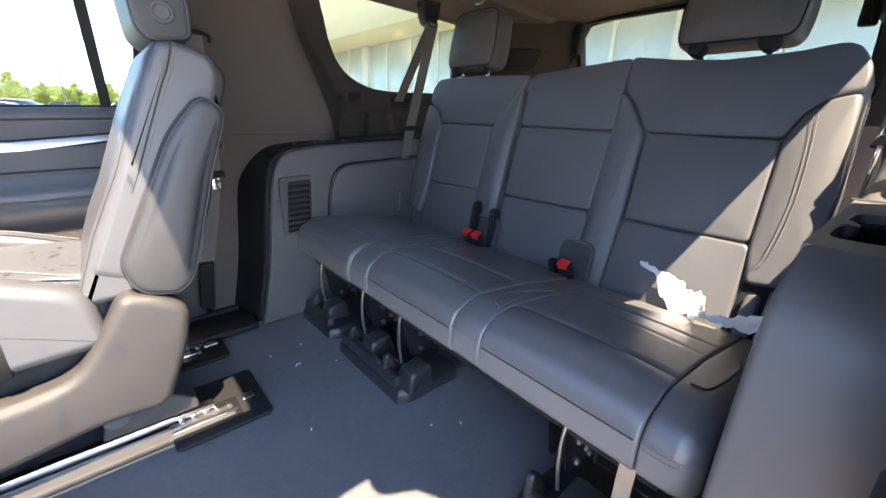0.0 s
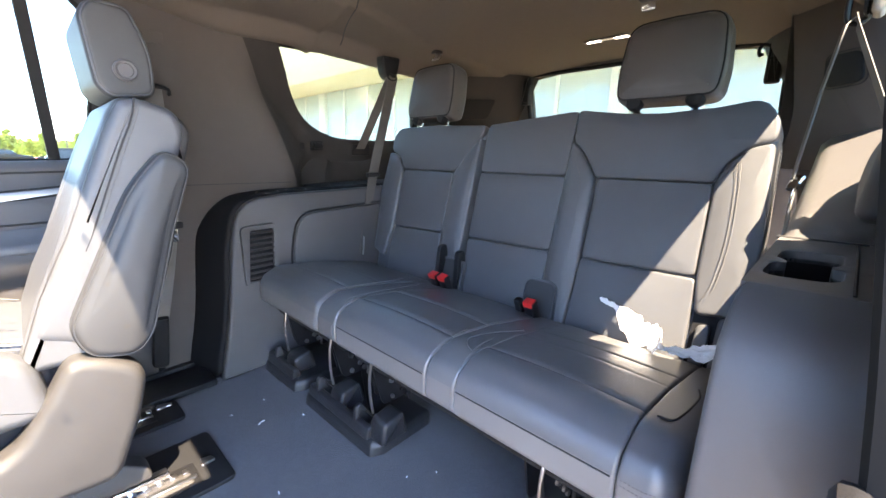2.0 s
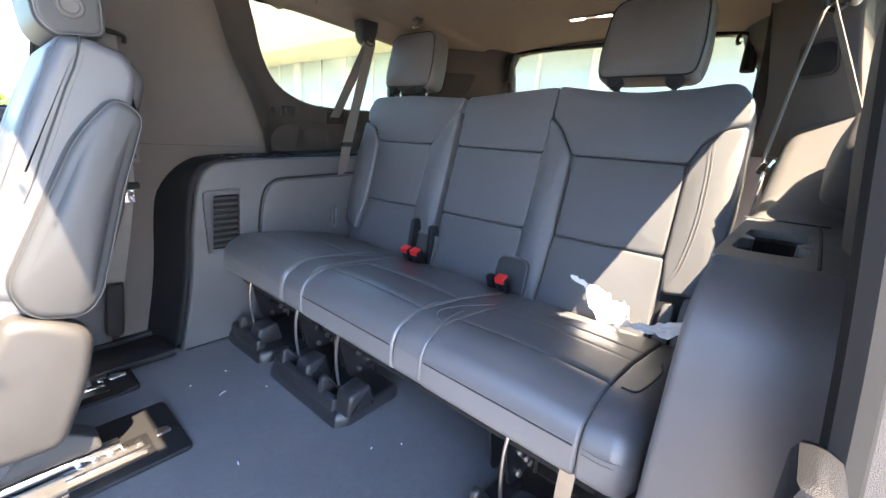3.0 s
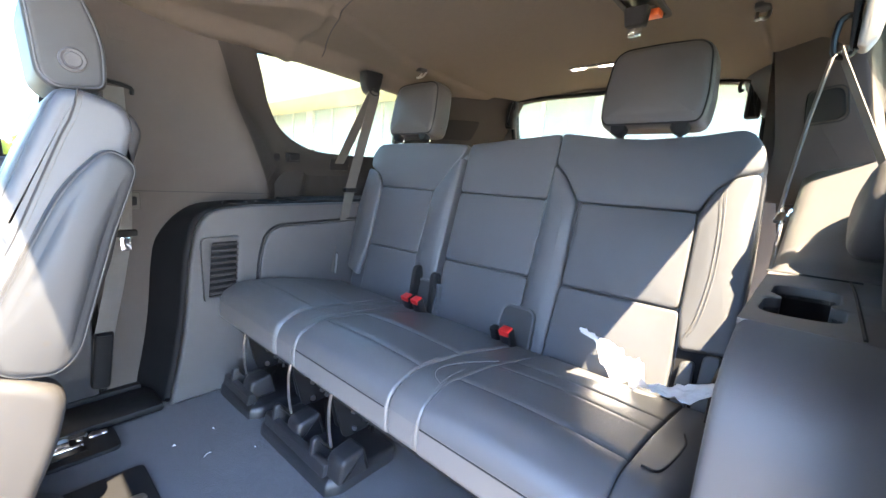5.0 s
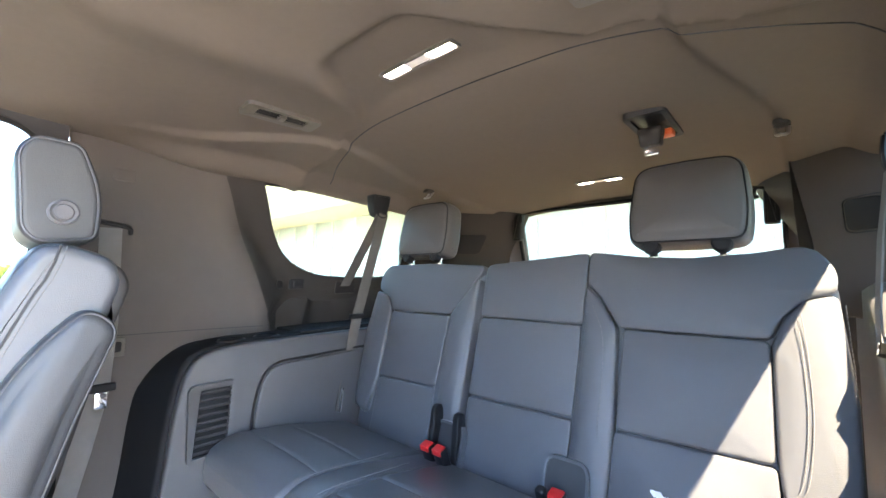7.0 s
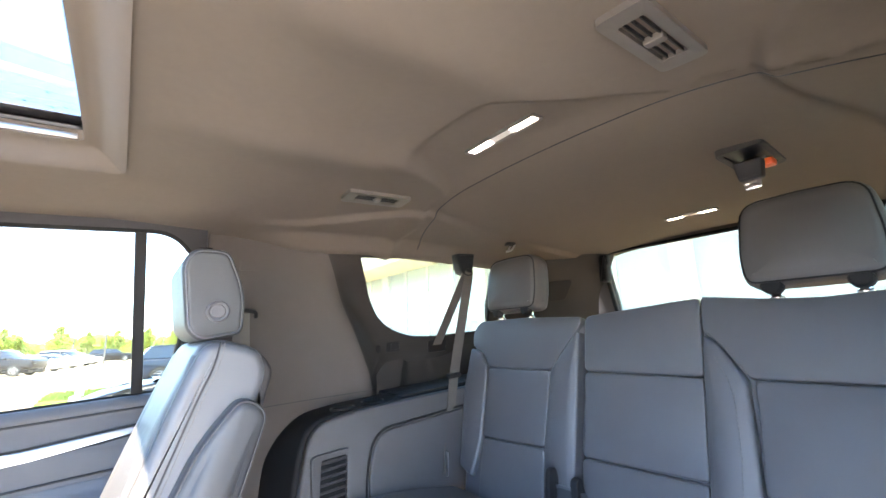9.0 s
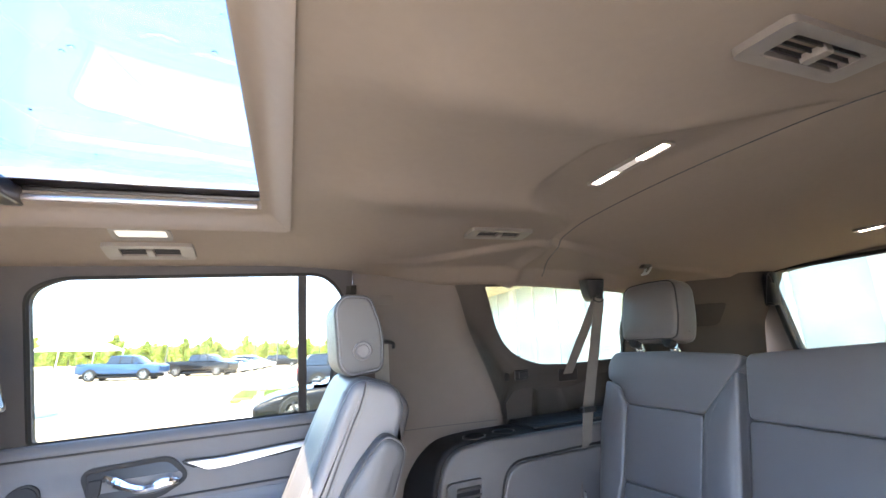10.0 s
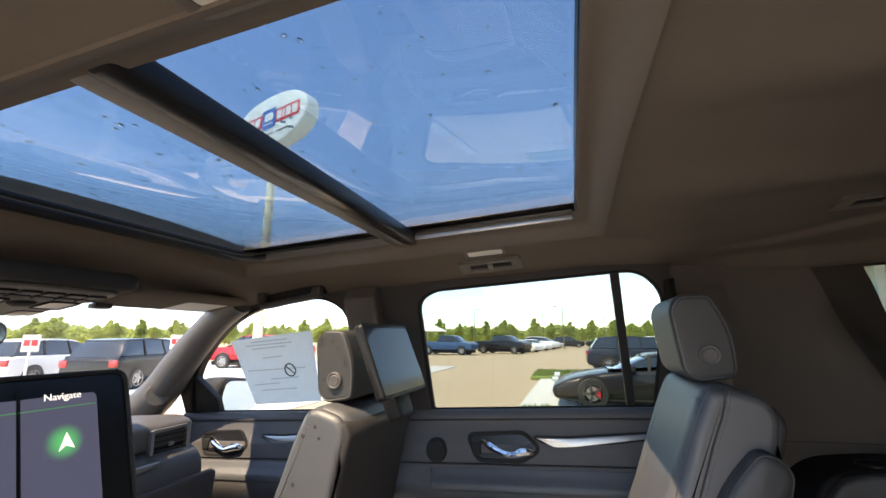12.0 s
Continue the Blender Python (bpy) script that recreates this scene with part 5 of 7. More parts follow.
    # cushion with quilted top
    cu = [(-1.02, 0.30, 0.03), (-1.035, 0.40, 0.05), (-0.95, 0.452, 0.06), (-0.70, 0.432), (-0.55, 0.42), (-0.53, 0.28)]
    part("cushion", prism(rc(cu, 0.03, 5), 0.285, 0.595, 0.02, XZ, seg=4), LEATHER, c, sharp=1.1)
    for s in (1, -1):
        bol = [(-1.03, 0.26, 0.03), (-1.045, 0.40, 0.05), (-0.95, 0.475, 0.06), (-0.72, 0.465, 0.05), (-0.565, 0.40, 0.05), (-0.555, 0.28)]
        part("cushion_bolster", prism(rc(bol, 0.03, 5), 0.44 - s * 0.150, 0.44 - s * 0.222, 0.024, XZ, seg=4), LEATHER, c, sharp=1.1)
        part("piping", tube(curve_pts([(-1.02, 0.44 - s * 0.155, 0.45), (-0.90, 0.44 - s * 0.155, 0.470), (-0.72, 0.44 - s * 0.157, 0.465), (-0.58, 0.44 - s * 0.158, 0.42)]), 0.0022, 5), THREAD, c)
    for x in (-0.86, -0.72):
        part("seam", tube([(x, 0.30, 0.4495 + (-0.86 - x) * 0.09), (x, 0.58, 0.4495 + (-0.86 - x) * 0.09)], 0.002, 5), SEAM, c)
    # moulded base covers, rails
    for s in (1, -1):
        base = rc([(-0.522, 0.392, 0.05), (-0.470, 0.375, 0.05), (-0.408, 0.335, 0.05), (-0.430, 0.24, 0.1), (-0.487, 0.112, 0.03), (-0.60, 0.120), (-0.76, 0.095), (-1.02, 0.12, 0.04), (-1.04, 0.24, 0.06), (-0.80, 0.218, 0.1), (-0.628, 0.235, 0.10), (-0.572, 0.31, 0.06)], 0.03, 6)
        part("base_cover", prism(base, 0.44 - s * 0.175, 0.44 - s * 0.247, 0.022, XZ, seg=5), BASE_PLASTIC, c, "dark grey moulded base cover", sharp=1.1)
        part("rail", box(-1.05, -0.40, 0.44 - s * 0.155 - 0.018, 0.44 - s * 0.155 + 0.018, 0.006, 0.022, 0.003), STEEL, c, "bright steel rail")
        part("rail_lip", box(-1.05, -0.40, 0.44 - s * 0.172 - 0.003, 0.44 - s * 0.172 + 0.003, 0.004, 0.032, 0.002), CHROME, c, "polished rail lip")
        part("rail_cover", box(-1.05, -0.362, 0.44 - s * 0.2025 - 0.0245, 0.44 - s * 0.2025 + 0.0245, -0.002, 0.014, 0.005), BASE_PLASTIC, c, "grey rail cover strip")
        part("rail_foot", prism(rc([(-0.62, 0.045), (-0.60, 0.12), (-0.50, 0.12), (-0.435, 0.075, 0.03), (-0.43, 0.045)], 0.01), 0.44 - s * 0.135, 0.44 - s * 0.190, 0.006, XZ), BASE_PLASTIC, c)
        part("rail_knob", lathe([(0.026, 0), (0.025, 0.010), (0.020, 0.014), (0, 0.015)], Matrix.Translation((-0.585, 0.44 - s * 0.192, 0.100)) @ Matrix.Rotation(s * math.pi / 2, 4, "X"), 20), TRIM, c)
    part("seat_pan", box(-1.0, -0.45, 0.27, 0.61, 0.16, 0.29, 0.02), TRIM_BLACK, c)
    bk = part("buckle", box(-0.730, -0.700, 0.216, 0.234, 0.27, 0.350, 0.006), BLACK, c)
    part("buckle_button", box(-0.727, -0.703, 0.218, 0.232, 0.348, 0.358, 0.003), RED, bk, "red release button")
    # headrest: side faces carry the round button
    prof = rc([(-0.394, 0.888, 0.02), (-0.402, 1.02, 0.03), (-0.380, 1.050, 0.02), (-0.316, 1.046, 0.02), (-0.286, 0.96, 0.05), (-0.292, 0.873, 0.02), (-0.37, 0.864, 0.02)], 0.02, 6)
    hr = part("headrest", prism(prof, 0.322, 0.560, 0.014, XZ, 0.003, seg=4), LEATHER_SIDE, c, "grey leather headrest", sharp=1.2)
    for s in (1, -1):
        part("piping", tube([(u, 0.441 - s * 0.1175, v) for u, v in inset(ccw(prof), 0.006)], 0.0018, 5, closed=True), LEATHER, hr)
        part("post", tube([(-0.335, 0.441 - s * 0.07, 0.84), (-0.345, 0.441 - s * 0.07, 0.90)], 0.007, 10), CHROME, hr, "chrome post")
        part("button", lathe([(0.021, -0.002), (0.021, 0.004), (0.018, 0.006), (0.014, 0.004), (0.012, 0.006), (0, 0.005)], Matrix.Translation((-0.340, 0.441 - s * 0.122, 0.921)) @ Matrix.Rotation(s * math.pi / 2, 4, "X"), 24), TRIM, hr)
    # shadows of the roof's rain drops, painted as flat dark spots on the leather
    trees = []
    for o in list(c.children) + [hr]:
        if o.name.split(".")[0] in ("side_panel", "shoulder_panel", "headrest", "cushion", "side_bolster"):
            trees.append(BVHTree.FromPolygons([v.co.copy() for v in o.data.vertices], [tuple(p.vertices) for p in o.data.polygons]))
    sp = bmesh.new()
    rs = random.Random(4)
    if front:
        marks = [((-0.379, 0.0, 1.023), (0, 1, 0), 0.005), ((-0.347, 0.0, 1.018), (0, 1, 0), 0.006), ((-0.333, 0.0, 1.0), (0, 1, 0), 0.0035), ((-0.373, 0.0, 0.923), (0, 1, 0), 0.0045),
                 ((-0.343, 0.0, 0.825), (0, 1, 0), 0.0045), ((-0.376, 0.0, 0.805), (0, 1, 0), 0.005), ((-0.333, 0.0, 0.80), (0, 1, 0), 0.004), ((-0.40, 0.0, 0.70), (0, 1, 0), 0.005)]
    else:
        marks = [((-0.43, 0.0, 0.43), (0, 1, 0), 0.006), ((-0.445, 0.0, 0.52), (0, 1, 0), 0.004), ((-0.49, 0.0, 0.41), (0, 1, 0), 0.004)]
        marks += [((rs.uniform(-0.76, -0.60), rs.uniform(0.32, 0.56), 0.7), (0, 0, -1), rs.uniform(0.003, 0.006)) for _ in range(14)]
    for start, way, r in marks:
        hits = [h for h in (t.ray_cast(Vector(start), Vector(way)) for t in trees) if h[0] is not None]
        if not hits:
            continue
        place, normal = min(hits, key=lambda h: h[3])[:2]
        if normal.dot(Vector(way)) > 0:
            normal = -normal
        a = normal.orthogonal().normalized()
        b = normal.cross(a)
        sp.faces.new([sp.verts.new(place + normal * 0.0006 + (a * math.cos(k * math.pi / 5) + b * math.sin(k * math.pi / 5)) * r * rs.uniform(0.8, 1.2)) for k in range(10)])
    tagged(part("water_spots", sp, DROP_SHADE if front else FAINT_DROP_SHADE, c), label="dark drop shadows painted on the leather", kind="stuff")
    return c


chair = captain_chair()
shift = chair.location.copy()
front_chair = captain_chair(True)
front_chair.location = shift + Vector((-0.859, -0.030, -0.023))
bpy.context.view_layer.update()
driver_chair = copy_thing(front_chair, Matrix.Translation(shift + Vector((-0.915, -0.885, -0.130))))
for o in (front_chair, driver_chair):
    o["label"] = "beige-lit grey leather front chair with a screen behind its headrest"
    o["group"] = "front chairs"


# ---- screens behind the front headrests ----
def screen(yc, ztop, lit):
    sc = thing("headrest_screen", "black tablet screen mounted behind a front headrest" if not lit else "black tablet screen showing a navigation page", "screen", (-1.08, yc, ztop - 0.1), group="headrest screens")

    def ts(u, v, w):
        return Vector((-1.105 + (0.27 if lit else 0.34) * (ztop - v), yc + u, v)) + (Vector((0.965, 0, 0.26)) if lit else Vector((0.947, 0, 0.322))) * w
    o = rect(-0.147, ztop - 0.185, 0.147, ztop, 0.016, 5)
    part("housing", prism(o, -0.022, 0.0, 0.006, ts), BLACK, sc)
    part("display", prism(rect(-0.139 + 0.027 * lit, ztop - 0.176, 0.139 - 0.027 * lit, ztop - 0.012 - 0.010 * lit, 0.006), 0.0004, 0.0018, 0, ts), DISPLAY if not lit else DISPLAY_ON, sc, "glossy display")
    part("rim", tube([ts(u, v, 0.0) for u, v in inset(o, 0.002)], 0.0024, 6, closed=True), TRIM_BLACK, sc)
    part("mount", prism(rc([(-0.045, ztop - 0.235), (-0.05, ztop - 0.14), (0.05, ztop - 0.14), (0.045, ztop - 0.235)], 0.012), -0.06, -0.018, 0.008, ts), TRIM_BLACK, sc)
    return sc, ts


DISPLAY = mat("switched-off display", (0.010, 0.014, 0.024), 0.12)
DISPLAY_ON = mat("lit dark blue display", (0.030, 0.034, 0.056), 0.12, emit=0.5)
PAGE = mat("lit white mark", (0.55, 0.55, 0.52), 0.5, emit=0.4)
GREEN = mat("lit green mark", (0.03, 0.20, 0.06), 0.5, emit=0.25)
# a soft green spot on the lit page, fading into the display's own blue
SPOT_GLOW = mat("lit green spot", (0.030, 0.034, 0.056), 0.12, emit=0.5)
gn, gl_ = SPOT_GLOW.node_tree.nodes, SPOT_GLOW.node_tree.links
g_pos, g_off, g_len, g_ramp = gn.new("ShaderNodeTexCoord"), gn.new("ShaderNodeVectorMath"), gn.new("ShaderNodeVectorMath"), gn.new("ShaderNodeValToRGB")
g_off.operation, g_len.operation = "SUBTRACT", "LENGTH"
g_scale = gn.new("ShaderNodeMath")
g_scale.operation, g_scale.inputs[1].default_value = "DIVIDE", 0.0185
gl_.new(g_pos.outputs["Object"], g_off.inputs[0])
gl_.new(g_off.outputs["Vector"], g_len.inputs[0])
gl_.new(g_len.outputs["Value"], g_scale.inputs[0])
gl_.new(g_scale.outputs[0], g_ramp.inputs[0])
g_ramp.color_ramp.elements[0].position, g_ramp.color_ramp.elements[0].color = 0.18, (0.03, 0.22, 0.07, 1)
g_ramp.color_ramp.elements[1].position, g_ramp.color_ramp.elements[1].color = 1.0, (0.030, 0.034, 0.056, 1)
g_ramp.color_ramp.interpolation = "EASE"
gl_.new(g_ramp.outputs[0], gn["Principled BSDF"].inputs["Emission Color"])
screen(0.398, 1.036, 0)
sc, ts = screen(-0.458, 0.966, 1)
cv = bpy.data.curves.new("page_title", "FONT")
cv.body, cv.size, cv.align_x, cv.align_y = "Navigate", 0.0092, "CENTER", "CENTER"
cv.extrude = 0.0003
tob = new("page_title", cv)
ux, uy = Vector((0, 1, 0)), (ts(0, 0.9, 0) - ts(0, 0.8, 0)).normalized()
uz = ux.cross(uy)
rot = Matrix((ux, uy, uz)).transposed().to_4x4()
tob.matrix_world = Matrix.Translation(ts(0.081, 0.943, 0.0022)) @ rot
deps = bpy.context.evaluated_depsgraph_get()
tmesh = bpy.data.meshes.new_from_object(tob.evaluated_get(deps))
tw = tob.matrix_world.copy()
bpy.data.objects.remove(tob)
tmesh.transform(tw)
tmesh.materials.clear()
tmesh.materials.append(PAGE)
title = new("page_title", tmesh)
title.parent, title.matrix_parent_inverse = sc, Matrix.Translation(sc.location).inverted()
part("page_line", prism(rect(-0.110, 0.9325, 0.110, 0.9332, 0.0002), 0.002, 0.0024, 0, ts), GREEN, sc)
part("page_divider", prism(rect(0.044, 0.79, 0.047, 0.953, 0.0005), 0.002, 0.0024, 0, ts), BLACK, sc)
glow = part("map_glow", prism([(0.081 + 0.0195 * math.cos(k * math.pi / 16), 0.901 + 0.0185 * math.sin(k * math.pi / 16)) for k in range(32)], 0.0019, 0.0022, 0, ts), SPOT_GLOW, sc, "soft green spot")
g_off.inputs[1].default_value = glow.matrix_world.inverted() @ ts(0.081, 0.901, 0.0022)
part("map_arrow", prism([(0.083, 0.9095), (0.0895, 0.894), (0.082, 0.8975), (0.0755, 0.893)], 0.0023, 0.0026, 0, ts), PAGE, sc, "white arrow")

# ---- rail plates on the floor ----
for y0, y1, x0, x1 in ((0.174, 0.400, -0.50, -0.283), (0.515, 0.633, -0.46, -0.305)):
    pl_ = thing("floor_rail_plate", "black plastic plate over the chair rail's end", "floor plate", (x0, y0, 0), group="floor rail plates")
    part("plate", prism(rect(x0, y0, x1, y1, 0.018), -0.004, 0.008, 0.004, XY), TRIM_BLACK, pl_)
    part("rail_well", box(x0, x1 - 0.065, y0 + 0.03, y0 + 0.115, 0.008, 0.011, 0.002), BLACK, pl_)
    for k in range(5):
        part("latch_tooth", box(x0 + 0.02 + 0.026 * k, x0 + 0.034 + 0.026 * k, y0 + 0.078, y0 + 0.096, 0.011, 0.017, 0.003), STEEL, pl_)
    part("rail_lip", box(x0, x1 - 0.07, y0 + 0.050, y0 + 0.062, 0.011, 0.018, 0.003), STEEL, pl_, "bright rail lip")
    part("hook_cap", prism(rc([(x1 - 0.055, y0 + 0.08), (x1 - 0.02, y0 + 0.085), (x1 - 0.025, y0 + 0.105), (x1 - 0.05, y0 + 0.11)], 0.006), 0.008, 0.015, 0.003, XY), STEEL, pl_)
solid("sill_plinth", box(-2.5, 1.4, 0.80, 0.92, -0.10, 0.03, 0.01), TRIM_BLACK, "black sill under the door panels", "sill", kind="structure")
solid("sill_strip", box(-1.2, -0.18, 0.638, 0.79, -0.002, 0.022, 0.008), TRIM_BLACK, "black plastic sill strip along the floor edge", "sill", kind="structure")
lint = bmesh.new()
for x, y, l, a in ((-0.16, 0.335, 0.022, 0.4), (-0.235, 0.055, 0.010, 1.3), (-0.11, 0.44, 0.007, 2.0), (-0.21, 0.43, 0.006, 0.2), (0.06, -0.16, 0.006, 1.0), (-0.30, 0.31, 0.005, 0.5), (0.0, -0.12, 0.005, 0.3), (-0.06, 0.28, 0.004, 2.2)):
    d = Vector((math.cos(a), math.sin(a), 0)) * l / 2
    tube([Vector((x, y, 0.0)) - d, Vector((x, y, 0.003)), Vector((x, y, 0.0)) + d], 0.0013, 4, lint)
tagged(solid("lint", lint, PAPER, "scraps of white lint on the carpet", "lint"), kind="stuff")

# ---- right-hand doors ----
WIN = rc([(-1.142, 0.735, 0.02), (-0.375, 0.735, 0.02), (-0.318, 1.09, 0.06), (-0.385, 1.168, 0.05), (-1.06, 1.163, 0.05), (-1.128, 1.13, 0.04)], 0.03, 6)
LOWER = [(0.90, 0.737), (0.852, 0.738, 0.008), (0.836, 0.718), (0.840, 0.700), (0.828, 0.66), (0.812, 0.625), (0.802, 0.565), (0.786, 0.535, 0.02), (0.770, 0.505, 0.02), (0.770, 0.465, 0.02), (0.785, 0.43, 0.02), (0.800, 0.40), (0.792, 0.10), (0.81, 0.02), (0.90, 0.02)]


def door_wall(s, x0, x1, hole, name, label, glass=True, front=False):
    d = thing(name, label, "car door", ((x0 + x1) / 2, s * 0.85, 0.0), kind="structure")
    part("window_frame", ring_wall([(x0, 0.70), (x1, 0.70), (x1, 1.235), (-1.80, 1.215), (-2.02, 1.150), (-2.16, 1.06), (-2.27, 0.95), (x0, 0.85)] if front else [(x0, 0.70), (x1, 0.70), (x1, 1.235), (x0, 1.235)], hole, lambda u, v, w: (u, s * (door_y(v) - 0.006 + w), v), 0.05, rings=3), TRIM_BLACK_SOFT, d, sharp=0.9)
    part("window_seal", tube([(u, s * (door_y(v) + 0.004), v) for u, v in hole], 0.009, 6, closed=True), RUBBER, d, "black rubber seal")
    if glass:
        g = part("window_pane", prism(inset(ccw(hole), -0.01), 0.0, 0.004, 0, lambda u, v, w: (u, s * (door_y(v) + 0.026 + w), v)), CLEAR if front else GLASS, d, "clear door glass")
        g.visible_shadow = False
    part("door_panel", prism(rc(LOWER, 0.008, 3), x0 + 0.004, x1 - 0.004, 0.008, lambda u, v, w: (w, s * u, v)), TRIM, d, "dark grey padded door panel")
    part("armrest_pad", prism(rc([(0.787, 0.535), (0.767, 0.512, 0.01), (0.766, 0.49), (0.80, 0.50), (0.80, 0.56)], 0.008), x0 + 0.14, x1 - 0.10, 0.01, lambda u, v, w: (w, s * u, v + 0.004)), LEATHER, d)
    part("belt_line", tube([(x0 + 0.02, s * 0.838, 0.706), (x1 - 0.02, s * 0.838, 0.706)], 0.003, 5), SEAM, d)
    part("panel_seam", tube([(x0 + 0.02, s * 0.801, 0.572), (x1 - 0.02, s * 0.801, 0.572)], 0.003, 5), SEAM, d)
    return d


def trim_y(z):
    return 0.802 + (z - 0.565) * 0.24


def door_fittings(d, s, xh, x_strip, spk):
    """Handle bowl with chrome lever, bright strip, tweeter ring."""
    bowl = rc([(xh - 0.205, 0.655, 0.015), (xh - 0.02, 0.662, 0.02), (xh + 0.025, 0.618, 0.015), (xh - 0.03, 0.588, 0.015), (xh - 0.175, 0.590, 0.02)], 0.02, 5)
    to = lambda u, v, w: (u, s * (trim_y(v) - w), v)
    part("handle_bezel", ring_wall(inset(ccw(bowl), -0.012), bowl, lambda u, v, w: to(u, v, 0.006 - w), 0.014), TRIM_BLACK, d)
    part("handle_bowl", prism(bowl, 0.001, 0.003, 0, to), BLACK, d, "black handle bowl")
    lev = curve_pts([to(xh - 0.160, 0.645, 0.006), to(xh - 0.12, 0.622, 0.016), to(xh - 0.07, 0.604, 0.018), to(xh - 0.02, 0.612, 0.016), to(xh + 0.012, 0.610, 0.008)])
    part("door_handle", tube(lev, [0.006, 0.008, 0.0095, 0.011, 0.012, 0.012, 0.012, 0.011, 0.010, 0.010, 0.010, 0.010, 0.010, 0.011, 0.012, 0.013, 0.014, 0.014, 0.014, 0.014, 0.014, 0.013, 0.012, 0.010, 0.008][:len(lev)], 10), CHROME, d, "chrome door handle")
    part("lock_button", prism(rect(xh - 0.195, 0.600, xh - 0.165, 0.640, 0.006), 0.002, 0.010, 0.003, to), TRIM_BLACK, d)
    a, b = x_strip
    strip = rc([(a, 0.652, 0.004), (a + 0.10, 0.650), (b, 0.668), (b, 0.658), (a + 0.12, 0.626), (a + 0.06, 0.624, 0.01)], 0.006, 4)
    part("bright_strip", prism(strip, -0.004, 0.004, 0.002, lambda u, v, w: (u, s * (trim_y(v) - 0.002 - w), v)), SATIN, d, "satin silver strip")
    part("strip_shadow", prism(inset(ccw(strip), -0.006), -0.006, 0.0005, 0.0, lambda u, v, w: (u, s * (trim_y(v) - 0.002 - w), v)), TRIM_BLACK, d)
    if spk:
        part("tweeter_ring", tube([(spk[0] + 0.036 * math.cos(t), s * (trim_y(spk[1] + 0.036 * math.sin(t)) - 0.002), spk[1] + 0.036 * math.sin(t)) for t in (k * math.pi / 16 for k in range(32))], 0.004, 6, closed=True), TRIM_BLACK, d)
        part("tweeter_grille", prism([(spk[0] + 0.034 * math.cos(k * math.pi / 14), spk[1] + 0.034 * math.sin(k * math.pi / 14)) for k in range(28)], -0.006, 0.010, 0.001, lambda u, v, w: (u, s * (trim_y(v) - w), v)), TRIM_BLACK, d)


rdoor = door_wall(1, -1.27, -0.305, WIN, "door_1", "dark grey rear passenger door panel with chrome handle")
part("window_divider", prism([(-0.462, 0.73), (-0.436, 0.73), (-0.444, 1.175), (-0.470, 1.175)], 0.0, 0.03, 0.004, lambda u, v, w: (u, door_y(v) + w, v)), TRIM_BLACK, rdoor, "dark window divider")
door_fittings(rdoor, 1, -0.785, (-0.765, -0.36), (-1.112, 0.612))
FWIN = rc([(-2.285, 0.735, 0.02), (-1.425, 0.735, 0.02), (-1.412, 1.12, 0.05), (-1.50, 1.178, 0.06), (-1.70, 1.176, 0.1), (-1.83, 1.155, 0.1), (-1.965, 1.110, 0.1), (-2.10, 1.022, 0.1), (-2.21, 0.92, 0.1), (-2.265, 0.81, 0.05)], 0.03, 6)
fdoor = door_wall(1, -2.32, -1.385, FWIN, "door_2", "dark grey front passenger door panel with chrome handle", front=True)
door_fittings(fdoor, 1, -1.955, (-1.86, -1.50), None)
part("mirror_sail", prism(rc([(-2.26, 0.735), (-2.13, 0.735), (-2.13, 0.80), (-2.22, 0.90)], 0.01), -0.004, 0.03, 0.004, lambda u, v, w: (u, door_y(v) + w, v)), TRIM_BLACK, fdoor, "black mirror sail panel")
door_wall(-1, -2.32, -1.385, FWIN, "door_3", "dark grey driver's door panel", front=True)

for s in (1, -1):
    bp_ = thing("pillar", "brown-grey upright door pillar with black belt trim", "pillar", (-1.33, s * 0.8, 0), kind="structure")
    part("pillar_trim", prism([(0.86, 0.02), (0.795, 0.05), (0.80, 0.6), (0.79, 0.75), (0.645, 1.15), (0.70, 1.22), (0.90, 0.72)], -1.392, -1.262, 0.018, lambda u, v, w: (w, s * u, v)), PILLAR, bp_)
    part("belt_anchor", prism(rect(-1.345, 1.03, -1.315, 1.075, 0.006), 0.0, 0.012, 0.004, lambda u, v, w: (u, s * (0.802 - 0.3625 * (v - 0.75) - 0.018 - w), v)), TRIM, bp_)
    if s > 0:
        part("belt", strap([(-1.30, 0.672, 1.03), (-1.285, 0.77, 0.76), (-1.28, 0.79, 0.5)], 0.046, (1, 0, 0)), BELT, bp_)
    ap = thing("windscreen_pillar", "brown-grey windscreen pillar with round tweeter", "pillar", (-2.3, s * 0.74, 0.8), kind="structure")
    b = bmesh.new()
    pl = curve_pts([(-2.56, s * 0.765, 0.70), (-2.365, s * 0.758, 0.83), (-2.25, s * 0.748, 0.944), (-2.135, s * 0.735, 1.045), (-2.01, s * 0.705, 1.125), (-1.86, s * 0.67, 1.185)])
    tube(pl, [0.085 - 0.035 * i / (len(pl) - 1) for i in range(len(pl))], 14, b)
    part("pillar_trim", b, TRIM, ap)
    if s > 0:
        toward = Vector((0.77, -0.63, 0.10)).normalized()
        part("tweeter", lathe([(0.047, -0.012), (0.047, 0.003), (0.043, 0.006), (0, 0.007)], Matrix.Translation(Vector((-2.365, 0.758, 0.825)) + toward * 0.086) @ toward.to_track_quat("Z", "Y").to_matrix().to_4x4(), 28), TRIM, ap, "round tweeter cover")

